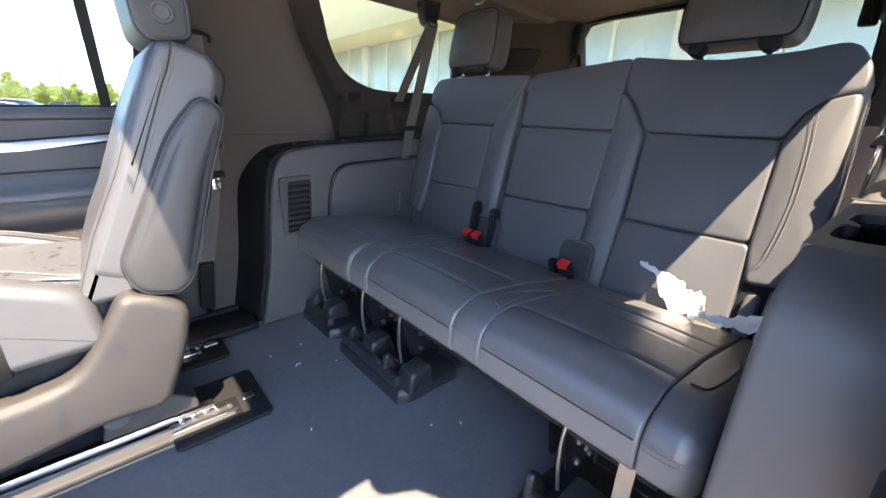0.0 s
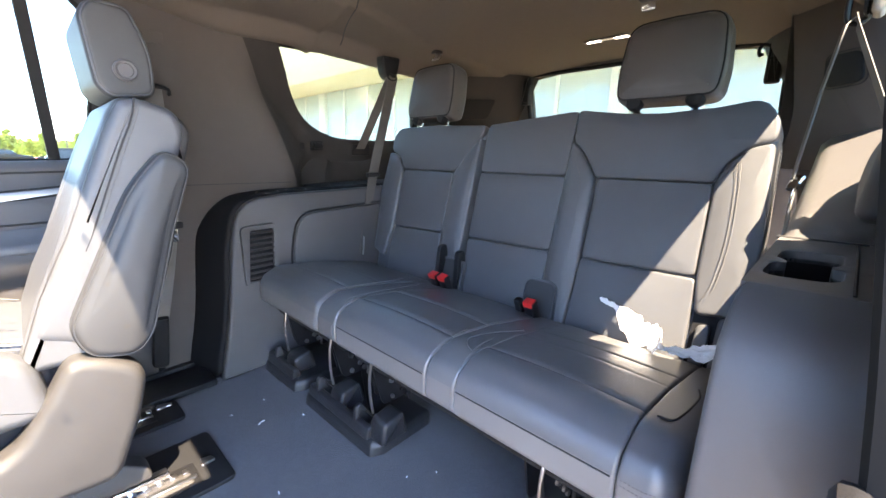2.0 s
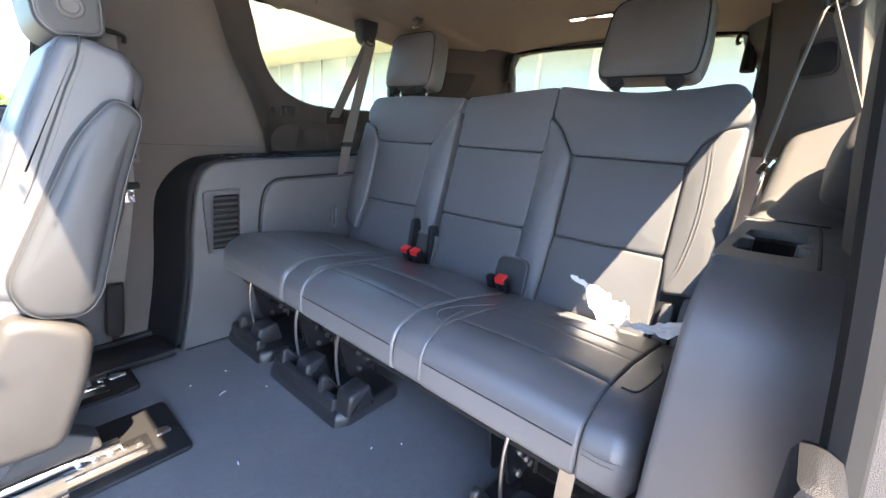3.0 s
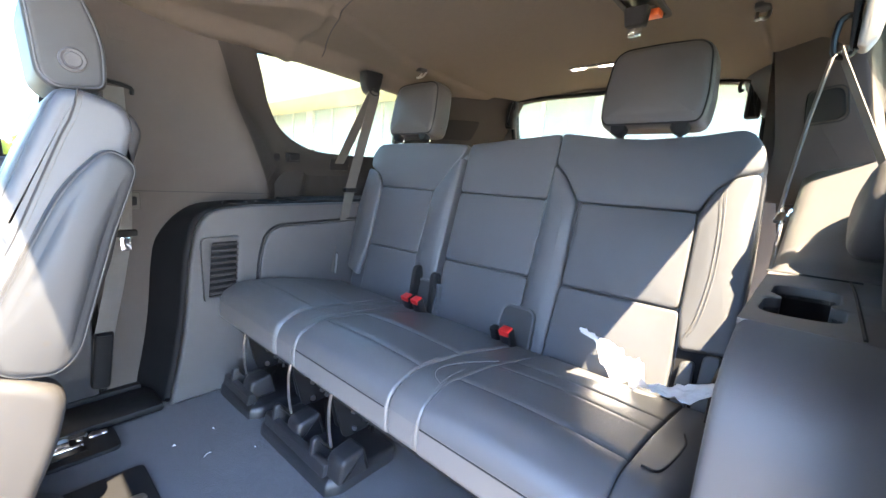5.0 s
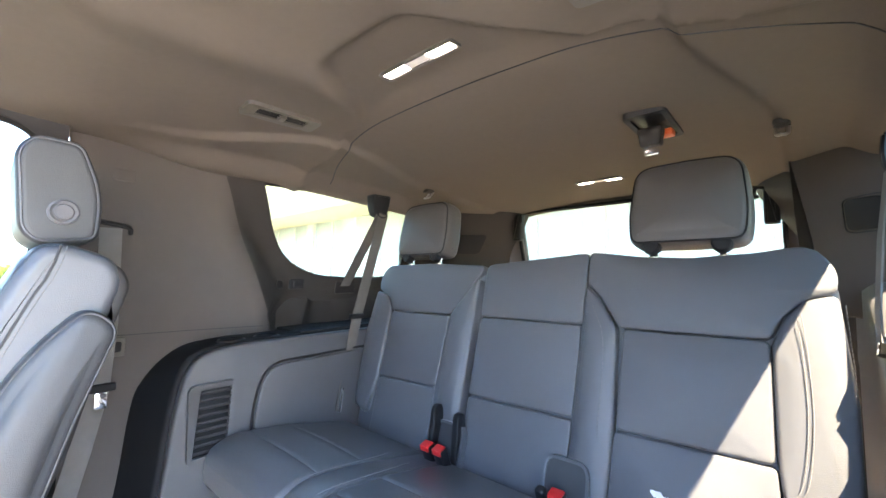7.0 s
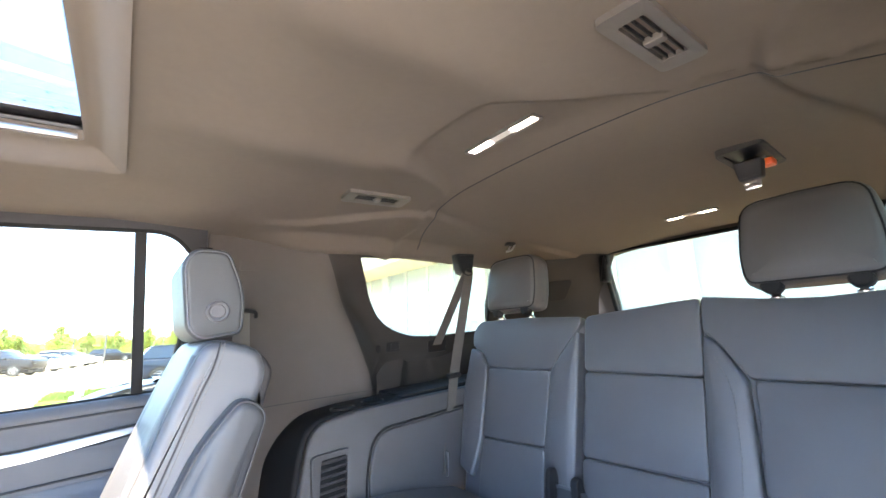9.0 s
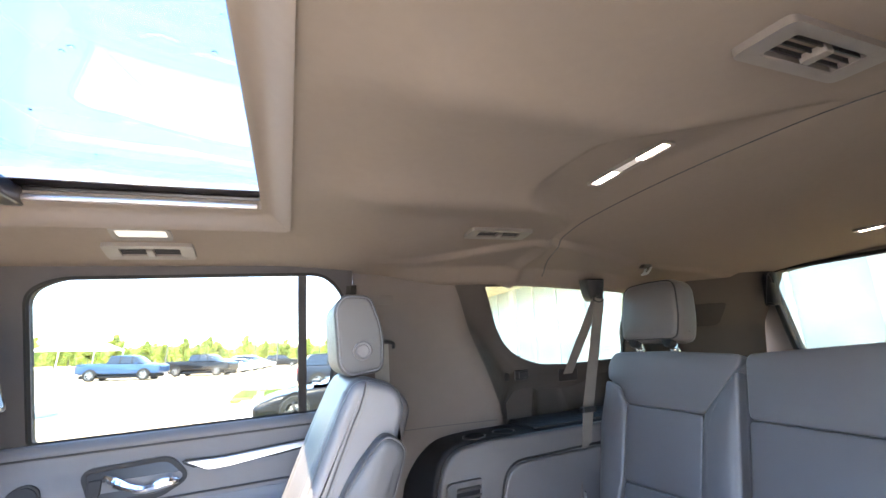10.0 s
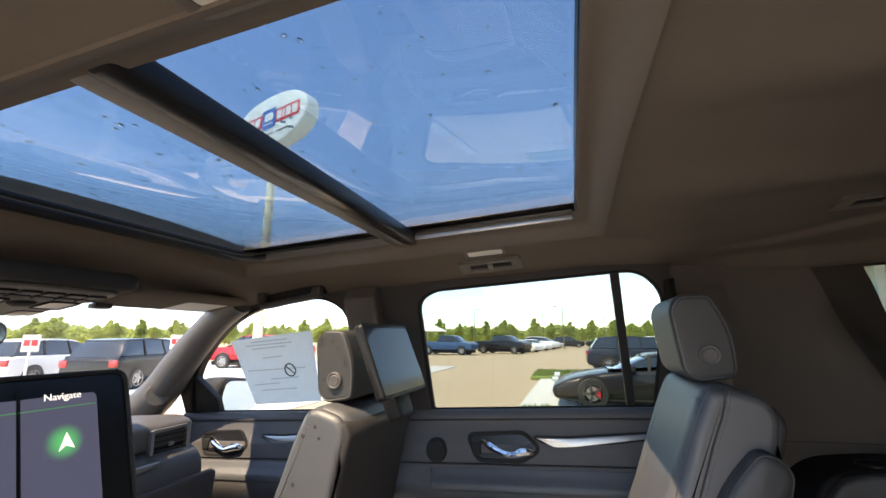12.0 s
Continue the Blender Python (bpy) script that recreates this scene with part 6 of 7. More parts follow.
# assist grip over the front window
GRIP = mat("dark brown grip plastic", (0.045, 0.040, 0.036), 0.5, bump=0.2, bump_scale=1200, scale=20)
for s in (1,):
    gr = thing("assist_grip", "brown-grey folding assist grip on the roof rail", "grab handle", (-1.58, s * 0.6, 1.19))
    part("grip_bar", tube(curve_pts([(-1.70, 0.600, 1.178), (-1.685, 0.590, 1.150), (-1.655, 0.586, 1.146), (-1.58, 0.584, 1.154), (-1.505, 0.584, 1.160), (-1.475, 0.588, 1.166), (-1.462, 0.598, 1.19)]), 0.012, 10, flat=1.3), GRIP, gr)
    part("grip_base", prism(rc([(-1.728, 1.140), (-1.70, 1.190), (-1.46, 1.214), (-1.432, 1.172)], 0.012), 0.632, 0.612, 0.006, XZ), TRIM_BLACK, gr, "dark grip recess")
    for gx in (-1.70, -1.463):
        part("grip_pivot", prism(rect(gx - 0.018, 1.160, gx + 0.018, 1.198, 0.008), 0.612, 0.588, 0.005, XZ), GRIP, gr)

# windscreen, dashboard, sun visor, roof console, mirror
ws = solid("windscreen", prism(rect(-0.70, 0, 0.70, 1.0, 0.06), 0, 0.005, 0, lambda u, v, w: (-2.62 + 0.64 * v + 0.06 * (1 - (u / 0.7) ** 2) * -1 + w, u, 0.76 + 0.42 * v)), CLEAR, "clear windscreen glass", "windscreen", kind="structure")
ws.visible_shadow = False
dash = thing("dashboard", "dark grey dashboard with silver-edged air vent", "dashboard", (-2.2, 0, 0.3), kind="structure")
part("dash_top", prism(rc([(-2.68, 0.74), (-2.30, 0.775), (-2.00, 0.780, 0.03), (-1.945, 0.760, 0.02), (-1.95, 0.690), (-2.68, 0.60)], 0.01, 4), -0.57, 0.57, 0.02, XZ), TRIM, dash)
part("dash_face", prism(rc([(-2.6, 0.69), (-1.955, 0.690), (-1.90, 0.655, 0.03), (-1.885, 0.60, 0.03), (-1.93, 0.42, 0.04), (-2.1, 0.30), (-2.6, 0.30)], 0.02, 4), -0.57, 0.57, 0.02, XZ), TRIM, dash)
part("dash_end", prism(rc([(-2.68, 0.73), (-2.28, 0.735, 0.03), (-2.25, 0.66, 0.03), (-2.3, 0.30), (-2.68, 0.30)], 0.02, 4), -0.80, 0.80, 0.02, XZ), TRIM, dash)
dv = part("vent_frame", ring_wall(rect(0.40, 0.655, 0.545, 0.752, 0.012), rect(0.412, 0.672, 0.532, 0.742, 0.008), lambda u, v, w: (-1.935 - w, u, v), 0.02), SATIN, dash, "silver vent frame")
part("vent_back", box(-1.955, -1.950, 0.41, 0.535, 0.67, 0.745, 0.001), BLACK, dv)
for k in range(4):
    part("vent_slat", box(-1.950, -1.936, 0.414, 0.530, 0.680 + 0.016 * k, 0.684 + 0.016 * k, 0.001), BLACK, dv)
part("vent_tab", box(-1.940, -1.930, 0.462, 0.480, 0.694, 0.706, 0.002), SATIN, dv)
part("dash_strip", prism(rc([(0.15, 0.664), (0.40, 0.664), (0.40, 0.648), (0.15, 0.640)], 0.004), -1.90, -1.888, 0.003, YZ), SATIN, dash, "silver strip")
part("glove_lid", prism(rect(0.10, 0.42, 0.62, 0.59, 0.03), -1.90, -1.878, 0.01, lambda u, v, w: (w - 0.16 * (0.59 - v), u, v)), TRIM, dash)
for s in (1, -1):
    vis = thing("sun_visor", "brown-grey folded sun visor with white label", "sun visor", (-1.95, s * 0.42, 1.16), group="sun visors")
    part("visor_board", prism(rect(0.20 * s, -2.005, 0.66 * s, -1.80, 0.04) if s > 0 else rect(-0.66, -2.005, -0.20, -1.80, 0.04), 0, 0.022, 0.01, lambda u, v, w: (v, u, head_z(-1.95, 0.45) - 0.034 - 0.10 * (-1.80 - v) + w)), HEADLINER, vis)
    if s > 0:
        part("label", prism(rect(0.43, -1.985, 0.60, -1.86, 0.004), 0, -0.001, 0, lambda u, v, w: (v, u, head_z(-1.95, 0.45) - 0.0345 - 0.10 * (-1.80 - v) + w)), LAMP_OFF, vis, "pale label")
        part("visor_clip", box(-1.995, -1.96, 0.20, 0.25, head_z(-1.95, 0.45) - 0.066, head_z(-1.95, 0.45) - 0.05, 0.004), GREY_PLASTIC, vis)
con = thing("roof_console", "dark grey overhead console with buttons and lamps", "console", (-1.9, 0, 1.15), kind="structure")
def on_console(u, v, w):
    return (u, v, w + 0.10 * (u + 1.9))


part("console_body", prism(rc([(-2.12, -0.13, 0.04), (-2.12, 0.13, 0.04), (-1.72, 0.17, 0.05), (-1.72, -0.17, 0.05)], 0.03), 1.19, 1.145, 0.02, on_console), TRIM_BLACK_SOFT, con)
part("console_panel", prism(rc([(-2.10, -0.105, 0.04), (-2.10, 0.105, 0.04), (-1.75, 0.135, 0.05), (-1.75, -0.135, 0.05)], 0.03), 1.147, 1.136, 0.006, on_console), GREY_PLASTIC, con, "grey button panel")
for y in (-0.075, 0.075):
    lens = part("map_lamp", ring_wall(rect(-1.965, y - 0.036, -1.875, y + 0.036, 0.012), rect(-1.957, y - 0.029, -1.883, y + 0.029, 0.008), lambda u, v, w: on_console(u, v, 1.131 + w), 0.008), TRIM_BLACK, con)
    part("lens", prism(rect(-1.957, y - 0.029, -1.883, y + 0.029, 0.008), 1.137, 1.133, 0.001, on_console), LAMP_OFF, lens, "frosted lens")
    part("slot", prism(rect(-2.075, y - 0.032, -2.01, y + 0.032, 0.01), 1.137, 1.134, 0.001, on_console), BLACK, con, "dark slot")
part("dome_button", lathe([(0.0, -0.010), (0.018, -0.009), (0.026, -0.004), (0.028, 0.002)], Matrix.Translation(on_console(-1.915, 0.0, 1.135)), 24), TRIM_BLACK, con, "round dark button")
for x in (-1.84, -1.80):
    for y in (-0.095, -0.048, 0.0, 0.048, 0.095):
        part("button", prism(rect(x - 0.015, y - 0.020, x + 0.015, y + 0.020, 0.005), 1.137, 1.131, 0.002, on_console), TRIM_BLACK, con)
mir = thing("rear_view_mirror", "black rear-view mirror hung from the windscreen", "mirror", (-2.2, 0, 1.08))
part("mirror_body", prism(rect(-0.13, 1.035, 0.13, 1.105, 0.03), -2.16, -2.12, 0.012, lambda u, v, w: (w, u - 0.04, v)), BLACK, mir)
part("mirror_stalk", tube([(-2.15, -0.02, 1.08), (-2.22, -0.01, 1.14), (-2.25, 0, 1.17)], 0.012, 8), BLACK, mir)
part("mirror_glass", prism(rect(-0.122, 1.042, 0.122, 1.098, 0.026), -2.1205, -2.1185, 0, lambda u, v, w: (w, u - 0.04, v)), CHROME, mir, "mirror glass")

# window notice and outside mirror
THIN_PAPER = mat("thin white sheet", (0.80, 0.84, 0.84), 0.6)
tn_, tl_ = THIN_PAPER.node_tree.nodes, THIN_PAPER.node_tree.links
tt, tm = tn_.new("ShaderNodeBsdfTranslucent"), tn_.new("ShaderNodeMixShader")
tt.inputs["Color"].default_value = (0.80, 0.85, 0.86, 1)
tm.inputs[0].default_value = 0.55
tl_.new(tn_["Principled BSDF"].outputs[0], tm.inputs[1])
tl_.new(tt.outputs[0], tm.inputs[2])
tl_.new(tm.outputs[0], tn_["Material Output"].inputs["Surface"])
nt = thing("window_notice", "white printed notice sheet inside the front window", "notice", (-1.8, 0.81, 0.76))
tn = lambda u, v, w: (u, door_y(v) + 0.018 - w, v)
part("sheet", prism([(-2.00, 1.035), (-1.60, 1.055), (-1.62, 0.775), (-1.945, 0.765)], 0, 0.001, 0, tn), THIN_PAPER, nt)
ink = mat("faint grey ink", (0.50, 0.54, 0.55), 0.7)
bars = bmesh.new()
for z, a, b in ((1.022, -1.90, -1.72), (1.008, -1.93, -1.70), (0.994, -1.90, -1.73), (0.955, -1.86, -1.76), (0.905, -1.95, -1.66), (0.868, -1.84, -1.70), (0.845, -1.93, -1.80), (0.822, -1.90, -1.72)):
    prism([(a, z), (b, z + 0.006), (b, z + 0.010), (a, z + 0.004)], 0.0012, 0.0016, 0, tn, bm=bars)
part("text_bars", bars, ink, nt, "faint lines of print")
ringp = [(-1.735 + 0.025 * math.cos(t), 0.905 + 0.025 * math.sin(t)) for t in (k * math.pi / 12 for k in range(24))]
sym = tube([tn(u, v, 0.002) for u, v in ringp], 0.0028, 5, closed=True)
tube([tn(-1.752, 0.921, 0.002), tn(-1.718, 0.889, 0.002)], 0.0026, 5, sym)
part("prohibition_mark", sym, mat("dark ink", (0.05, 0.06, 0.07), 0.7), nt, "dark crossed circle")
om = thing("door_mirror", "dark outside mirror reflecting the lot", "mirror", (-2.2, 1.0, 0.8))
part("mirror_housing", prism(rc([(0.90, 0.685), (1.13, 0.70), (1.155, 0.855, 0.05), (0.93, 0.885, 0.05), (0.89, 0.80)], 0.03, 5), -2.32, -2.18, 0.03, YZ, seg=4), TRIM_BLACK, om)
part("mirror_arm", box(-2.28, -2.20, 0.86, 0.95, 0.71, 0.76, 0.015), TRIM_BLACK, om)
part("mirror_glass", prism(rc([(0.925, 0.705), (1.11, 0.715), (1.132, 0.842, 0.04), (0.945, 0.862, 0.04), (0.915, 0.79)], 0.02, 5), -2.176, -2.170, 0.0, lambda u, v, w: (w + 0.05 * (u - 1.02) - 0.07 * (v - 0.86), u, v)), CHROME, om, "mirror glass")
# floor of the front footwell is closed by a firewall
solid("firewall", box(-2.62, -2.55, -0.86, 0.86, -0.1, 0.74, 0.01), TRIM_BLACK, "black trimmed firewall under the dashboard", "wall", kind="structure")
solid("sill", box(-1.40, -0.10, -0.86, -0.80, -0.08, 0.015, 0.01), TRIM_BLACK, "black sill plate of the open rear door", "sill", kind="structure")

# ---- outside: the lot slopes a little against the cabin ----
SLOPE = Matrix.Translation((0, 0, -0.80)) @ Matrix.Rotation(0.054, 4, "Y")


def outside(ob, m=None):
    ob.matrix_basis = SLOPE @ (m or Matrix.Identity(4)) @ ob.matrix_basis
    return ob


LOT = mat("dusty tan asphalt", (0.37, 0.28, 0.18), 0.9, second=(0.46, 0.36, 0.245), scale=3.0, bump=0.6, bump_scale=40)
CONCRETE = mat("pale concrete", (0.50, 0.49, 0.47), 0.85, second=(0.60, 0.585, 0.56), scale=4.0, bump=0.3, bump_scale=60)
GRASS = mat("mown grass", (0.10, 0.17, 0.03), 0.9, second=(0.20, 0.25, 0.06), scale=12.0)
LEAF = mat("fresh green leaves", (0.22, 0.28, 0.07), 0.7, second=(0.34, 0.38, 0.12), scale=1.2)
leaf_nodes, leaf_links = LEAF.node_tree.nodes, LEAF.node_tree.links
leaf_light, leaf_mix = leaf_nodes.new("ShaderNodeBsdfTranslucent"), leaf_nodes.new("ShaderNodeMixShader")
leaf_light.inputs["Color"].default_value = (0.50, 0.58, 0.16, 1)
leaf_mix.inputs[0].default_value = 0.45
leaf_links.new(leaf_nodes["Principled BSDF"].outputs[0], leaf_mix.inputs[1])
leaf_links.new(leaf_light.outputs[0], leaf_mix.inputs[2])
leaf_links.new(leaf_mix.outputs[0], leaf_nodes["Material Output"].inputs["Surface"])
BARK = mat("grey bark", (0.13, 0.11, 0.09), 0.9, scale=8)
STUCCO = mat("cream stucco", (0.74, 0.62, 0.40), 0.85, second=(0.80, 0.68, 0.46), scale=2.0, bump=0.3, bump_scale=80)
WHITE_PAINT = mat("white painted metal", (0.78, 0.77, 0.74), 0.45, scale=2.0, blotch=0.06)
SHOP_GLASS = mat("blue-grey shop glass", (0.60, 0.68, 0.69), 0.18, metal=0.2, scale=0.6, blotch=0.12)
SIGN_RED = mat("red sign face", (0.62, 0.04, 0.05), 0.4)
SIGN_BLUE = mat("blue sign face", (0.05, 0.14, 0.42), 0.4)
CAR_GLASS = mat("dark car glass", (0.015, 0.020, 0.024), 0.05, coat=1.0)
TYRE = mat("tyre rubber", (0.018, 0.018, 0.018), 0.8)
RIM = mat("alloy rim", (0.35, 0.35, 0.36), 0.3, metal=0.9)
TAIL = mat("red tail lamp", (0.45, 0.015, 0.015), 0.2, coat=1.0)
HEADLAMP = mat("clear headlamp", (0.6, 0.62, 0.65), 0.15, coat=1.0)


def paint(name, c):
    return mat(name, c, 0.35, metal=0.0, coat=0.35, coat_rough=0.05, spec=0.2, scale=2.0, blotch=0.08)


bm = bmesh.new()
gs = [-420, -200, -100, -60, -30, -15, -8, -4, 0, 4, 8, 15, 30, 60, 100, 200, 420]
gv = [[bm.verts.new((x, y, 0)) for y in gs] for x in gs]
for i in range(len(gs) - 1):
    for j in range(len(gs) - 1):
        bm.faces.new((gv[i][j], gv[i + 1][j], gv[i + 1][j + 1], gv[i][j + 1]))
outside(solid("ground", bm, LOT, "dusty tan asphalt dealer lot in full sun", "ground", kind="structure"))
outside(solid("pavement", box(-2.05, 16, 9.6, 16.5, 0.0, 0.14, 0.03), CONCRETE, "pale raised concrete parking pad with kerb edge", "pavement", kind="structure"))
outside(solid("pavement", box(-40, -7.5, 7.2, 24, 0.0, 0.03, 0.01), CONCRETE, "sun-bleached concrete drive in front of the cars", "pavement", kind="structure"))

# unseen pale slab, added to bounce sunlight into the cabin from the left
outside(solid("pavement", box(-12, 0.4, -9.0, -1.15, 0.0, 0.025, 0.008), CONCRETE, "unseen pale slab added to bounce sun through the open door", "pavement", kind="structure"))
GRAVEL = mat("pale speckled gravel", (0.30, 0.27, 0.23), 0.95, second=(0.62, 0.60, 0.56), scale=22.0, bump=0.9, bump_scale=30)
outside(solid("gravel_bed", box(-2.05, -0.15, 2.6, 6.6, 0.0, 0.05, 0.02), GRAVEL, "bed of pale speckled gravel beside the lot", "gravel", kind="stuff"))
outside(solid("kerb", box(-2.30, -2.06, 2.6, 6.6, 0.0, 0.12, 0.02), CONCRETE, "pale concrete kerb along the gravel bed", "kerb", kind="structure"))


def verge(x0, x1, y0, y1, n, seed):
    """A strip of turf with blades standing on it."""
    r = random.Random(seed)
    b = box(x0, x1, y0, y1, 0.0, 0.15, 0.05)
    for _ in range(n):
        x, y, h, a = r.uniform(x0 + .05, x1 - .05), r.uniform(y0 + .05, y1 - .05), r.uniform(0.05, 0.14), r.uniform(0, 6.28)
        d = Vector((math.cos(a), math.sin(a), 0)) * 0.02
        p, t = Vector((x, y, 0.145)), Vector((r.uniform(-.04, .04), r.uniform(-.04, .04), h))
        b.faces.new([b.verts.new(p - d), b.verts.new(p + d), b.verts.new(p + t)])
    outside(solid("grass_verge", b, GRASS, "short sunlit grass verge", "grass", kind="stuff"))


verge(-2.0, 9, 8.75, 9.58, 2600, 1)
verge(-2.5, -0.3, 17.2, 20.5, 2200, 2)
verge(-1.0, 2.6, 6.7, 7.6, 1500, 3)


# cars: front towards +x, standing on z = 0
def wheel(parent, x, y, r, w, rim_mat=None, caliper=None, spokes=5):
    s = 1 if y > 0 else -1
    m = Matrix.Translation((x, y, r)) @ Matrix.Rotation(-s * math.pi / 2, 4, "X")
    t = part("tyre", lathe([(r * 0.66, -w / 2), (r * 0.93, -w / 2), (r, -w * 0.36), (r, w * 0.36), (r * 0.93, w / 2), (r * 0.66, w / 2)], m, 28), TYRE, parent)
    b = lathe([(r * 0.66, w / 2 - 0.01), (r * 0.68, w / 2), (r * 0.62, w / 2), (r * 0.60, 0.084)], m, 28)
    for k in range(spokes):
        a = 2 * math.pi * k / spokes
        c, sn = math.cos(a), math.sin(a)
        prism([(0.0, -0.035), (r * 0.64, -0.022), (r * 0.64, 0.022), (0.0, 0.035)], 0.100, 0.114, 0.004, lambda u, v, h: m @ Vector((c * u - sn * v, sn * u + c * v, h)), bm=b)
    part("rim", b, rim_mat or RIM, t)
    part("brake_disc", lathe([(0, 0.080), (r * 0.45, 0.080), (r * 0.45, 0.087), (0, 0.087)], m, 20), STEEL, t)
    if caliper:
        part("brake_caliper", prism([(r * 0.18, -r * 0.30), (r * 0.48, -r * 0.26), (r * 0.48, r * 0.26), (r * 0.18, r * 0.30)], 0.087, 0.099, 0.003, lambda u, v, h: m @ Vector((-u, v, h))), caliper, t, "red brake caliper")


def car(label, body, cabin, width, belt, top, wheels, paintwork, category="car", rear_lamps=True, caliper=None, rim_mat=None, bed=None):
    """body, cabin: side outlines (x, z). The cabin narrows towards the roof."""
    c = thing("parked_car" if category == "car" else "parked_pickup", label, category, group="parked cars")
    hw = width / 2

    def tb(u, v, w):
        k = 1 - 0.10 * max(0, (0.55 - v)) - 0.05 * max(0, v - belt * 0.8)
        return (u, w * k, v)

    def tc(u, v, w):
        return (u, w * (1 - 0.26 * max(0, (v - belt)) / (top - belt)), v)
    part("car_body", prism(rc(body, 0.10, 5), -hw, hw, 0.13, tb, seg=5), paintwork, c, sharp=1.0)
    cab = ccw(rc(cabin, 0.06, 5))
    part("car_windows", prism(inset(cab, 0.03), -hw + 0.075, hw - 0.075, 0.04, tc, seg=3), CAR_GLASS, c, "dark glass")
    zs = [p[1] for p in cab]
    roofp = [p for p in cab if p[1] > top - 0.10]
    roof_poly = sorted(roofp, key=lambda p: p[0])
    roof_poly = roof_poly + [(x, z - 0.06) for x, z in roof_poly[::-1]]
    part("car_roof", prism(roof_poly, -hw + 0.06, hw - 0.06, 0.02, tc), paintwork, c)
    xs_ = [p[0] for p in cabin]
    lo, hi = min(xs_), max(xs_)
    for s in (-1, 1):
        for f in (0.36, 0.68):
            xb = lo + (hi - lo) * f
            lean = 0.35 * (0.5 - f)
            pts = [tc(xb, belt - 0.02, s * (hw - 0.062)), tc(xb + lean, top - 0.05, s * (hw - 0.062))]
            part("window_post", strap(pts, 0.06, (1, 0, 0), 0.02), TRIM_BLACK, c)
    fx, rx = max(p[0] for p in body), min(p[0] for p in body)
    for s in (-1, 1):
        part("head_lamp", box(fx - 0.16, fx - 0.015, s * (hw - 0.30) - 0.16, s * (hw - 0.30) + 0.16, belt * 0.68, belt * 0.80, 0.02), HEADLAMP, c)
        if rear_lamps:
            part("tail_lamp", box(rx + 0.0, rx + 0.20, s * (hw - 0.16) - 0.13, s * (hw - 0.16) + 0.13, belt * 0.72, belt * 0.92, 0.02), TAIL, c, "red tail lamp")
        part("door_mirror", box(hi - 0.55, hi - 0.40, s * (hw + 0.02) - 0.08, s * (hw + 0.02) + 0.08, belt - 0.02, belt + 0.12, 0.03), paintwork, c)
    for x, r in wheels:
        for s in (-1, 1):
            arch_p = [(x + (r + 0.07) * math.cos(t), r + (r + 0.07) * math.sin(t)) for t in (math.pi * k / 12 for k in range(13))]
            part("wheel_well", prism(arch_p, s * (hw - 0.3), s * (hw + 0.004), 0, lambda u, v, w: (u, w, v)), TRIM_BLACK, c)
            wheel(c, x, s * (hw - 0.075), r, 0.25, rim_mat, caliper)
    part("underbody", box(rx + 0.3, fx - 0.3, -hw + 0.15, hw - 0.15, 0.2, 0.45, 0.05), TRIM_BLACK, c)
    return c


def suv(label, p):
    return car(label, [(2.45, 0.35, 0.1), (2.48, 0.85, 0.15), (2.2, 1.05, 0.2), (1.15, 1.14, 0.1), (-2.2, 1.16, 0.1), (-2.45, 1.05, 0.1), (-2.48, 0.40, 0.15), (-2.2, 0.30), (2.2, 0.28)],
               [(1.25, 1.10), (0.55, 1.68, 0.2), (-0.4, 1.76, 0.3), (-1.9, 1.70, 0.15), (-2.32, 1.10)], 1.95, 1.12, 1.76, ((1.5, 0.38), (-1.48, 0.38)), p)


def sedan(label, p):
    return car(label, [(2.35, 0.30, 0.1), (2.40, 0.65, 0.15), (2.1, 0.83, 0.2), (1.0, 0.95, 0.1), (-1.7, 0.98, 0.1), (-2.35, 0.94, 0.1), (-2.40, 0.35, 0.15), (-2.1, 0.25), (2.1, 0.22)],
               [(1.10, 0.93), (0.25, 1.38, 0.25), (-0.7, 1.43, 0.3), (-1.95, 0.95)], 1.83, 0.95, 1.43, ((1.42, 0.33), (-1.42, 0.33)), p)


def pickup(label, p):
    c = car(label, [(2.90, 0.50, 0.1), (2.95, 1.05, 0.12), (2.7, 1.20, 0.2), (1.6, 1.26, 0.1), (-2.9, 1.30, 0.05), (-2.95, 0.65, 0.1), (-2.6, 0.52), (2.6, 0.48)],
            [(1.72, 1.22), (1.05, 1.84, 0.2), (0.2, 1.93, 0.3), (-0.75, 1.90, 0.12), (-0.95, 1.24)], 2.03, 1.25, 1.93, ((1.85, 0.43), (-1.85, 0.43)), p, "pickup")
    part("bed_liner", box(-2.8, -1.02, -0.80, 0.80, 1.28, 1.312, 0.01), TRIM_BLACK, c)
    return c


def coupe(label, p):
    return car(label, [(2.28, 0.22, 0.08), (2.32, 0.46, 0.10), (1.9, 0.66, 0.25), (1.0, 0.82, 0.2), (0.2, 0.86), (-1.2, 0.98, 0.2), (-2.2, 0.98, 0.06), (-2.32, 0.55, 0.10), (-2.1, 0.20), (2.0, 0.15)],
               [(1.05, 0.80), (0.20, 1.18, 0.3), (-0.35, 1.235, 0.3), (-1.55, 0.97)], 1.93, 0.84, 1.235, ((1.42, 0.34), (-1.30, 0.35)), p, caliper=RED, rim_mat=mat("dark alloy rim", (0.10, 0.10, 0.105), 0.35, metal=0.8))


def park(c, x, y, heading, z=0.0):
    """heading: degrees to which the car's front points, from +x to the left."""
    c.matrix_basis = SLOPE @ Matrix.Translation((x, y, z)) @ Matrix.Rotation(radians(heading), 4, "Z")
    return c


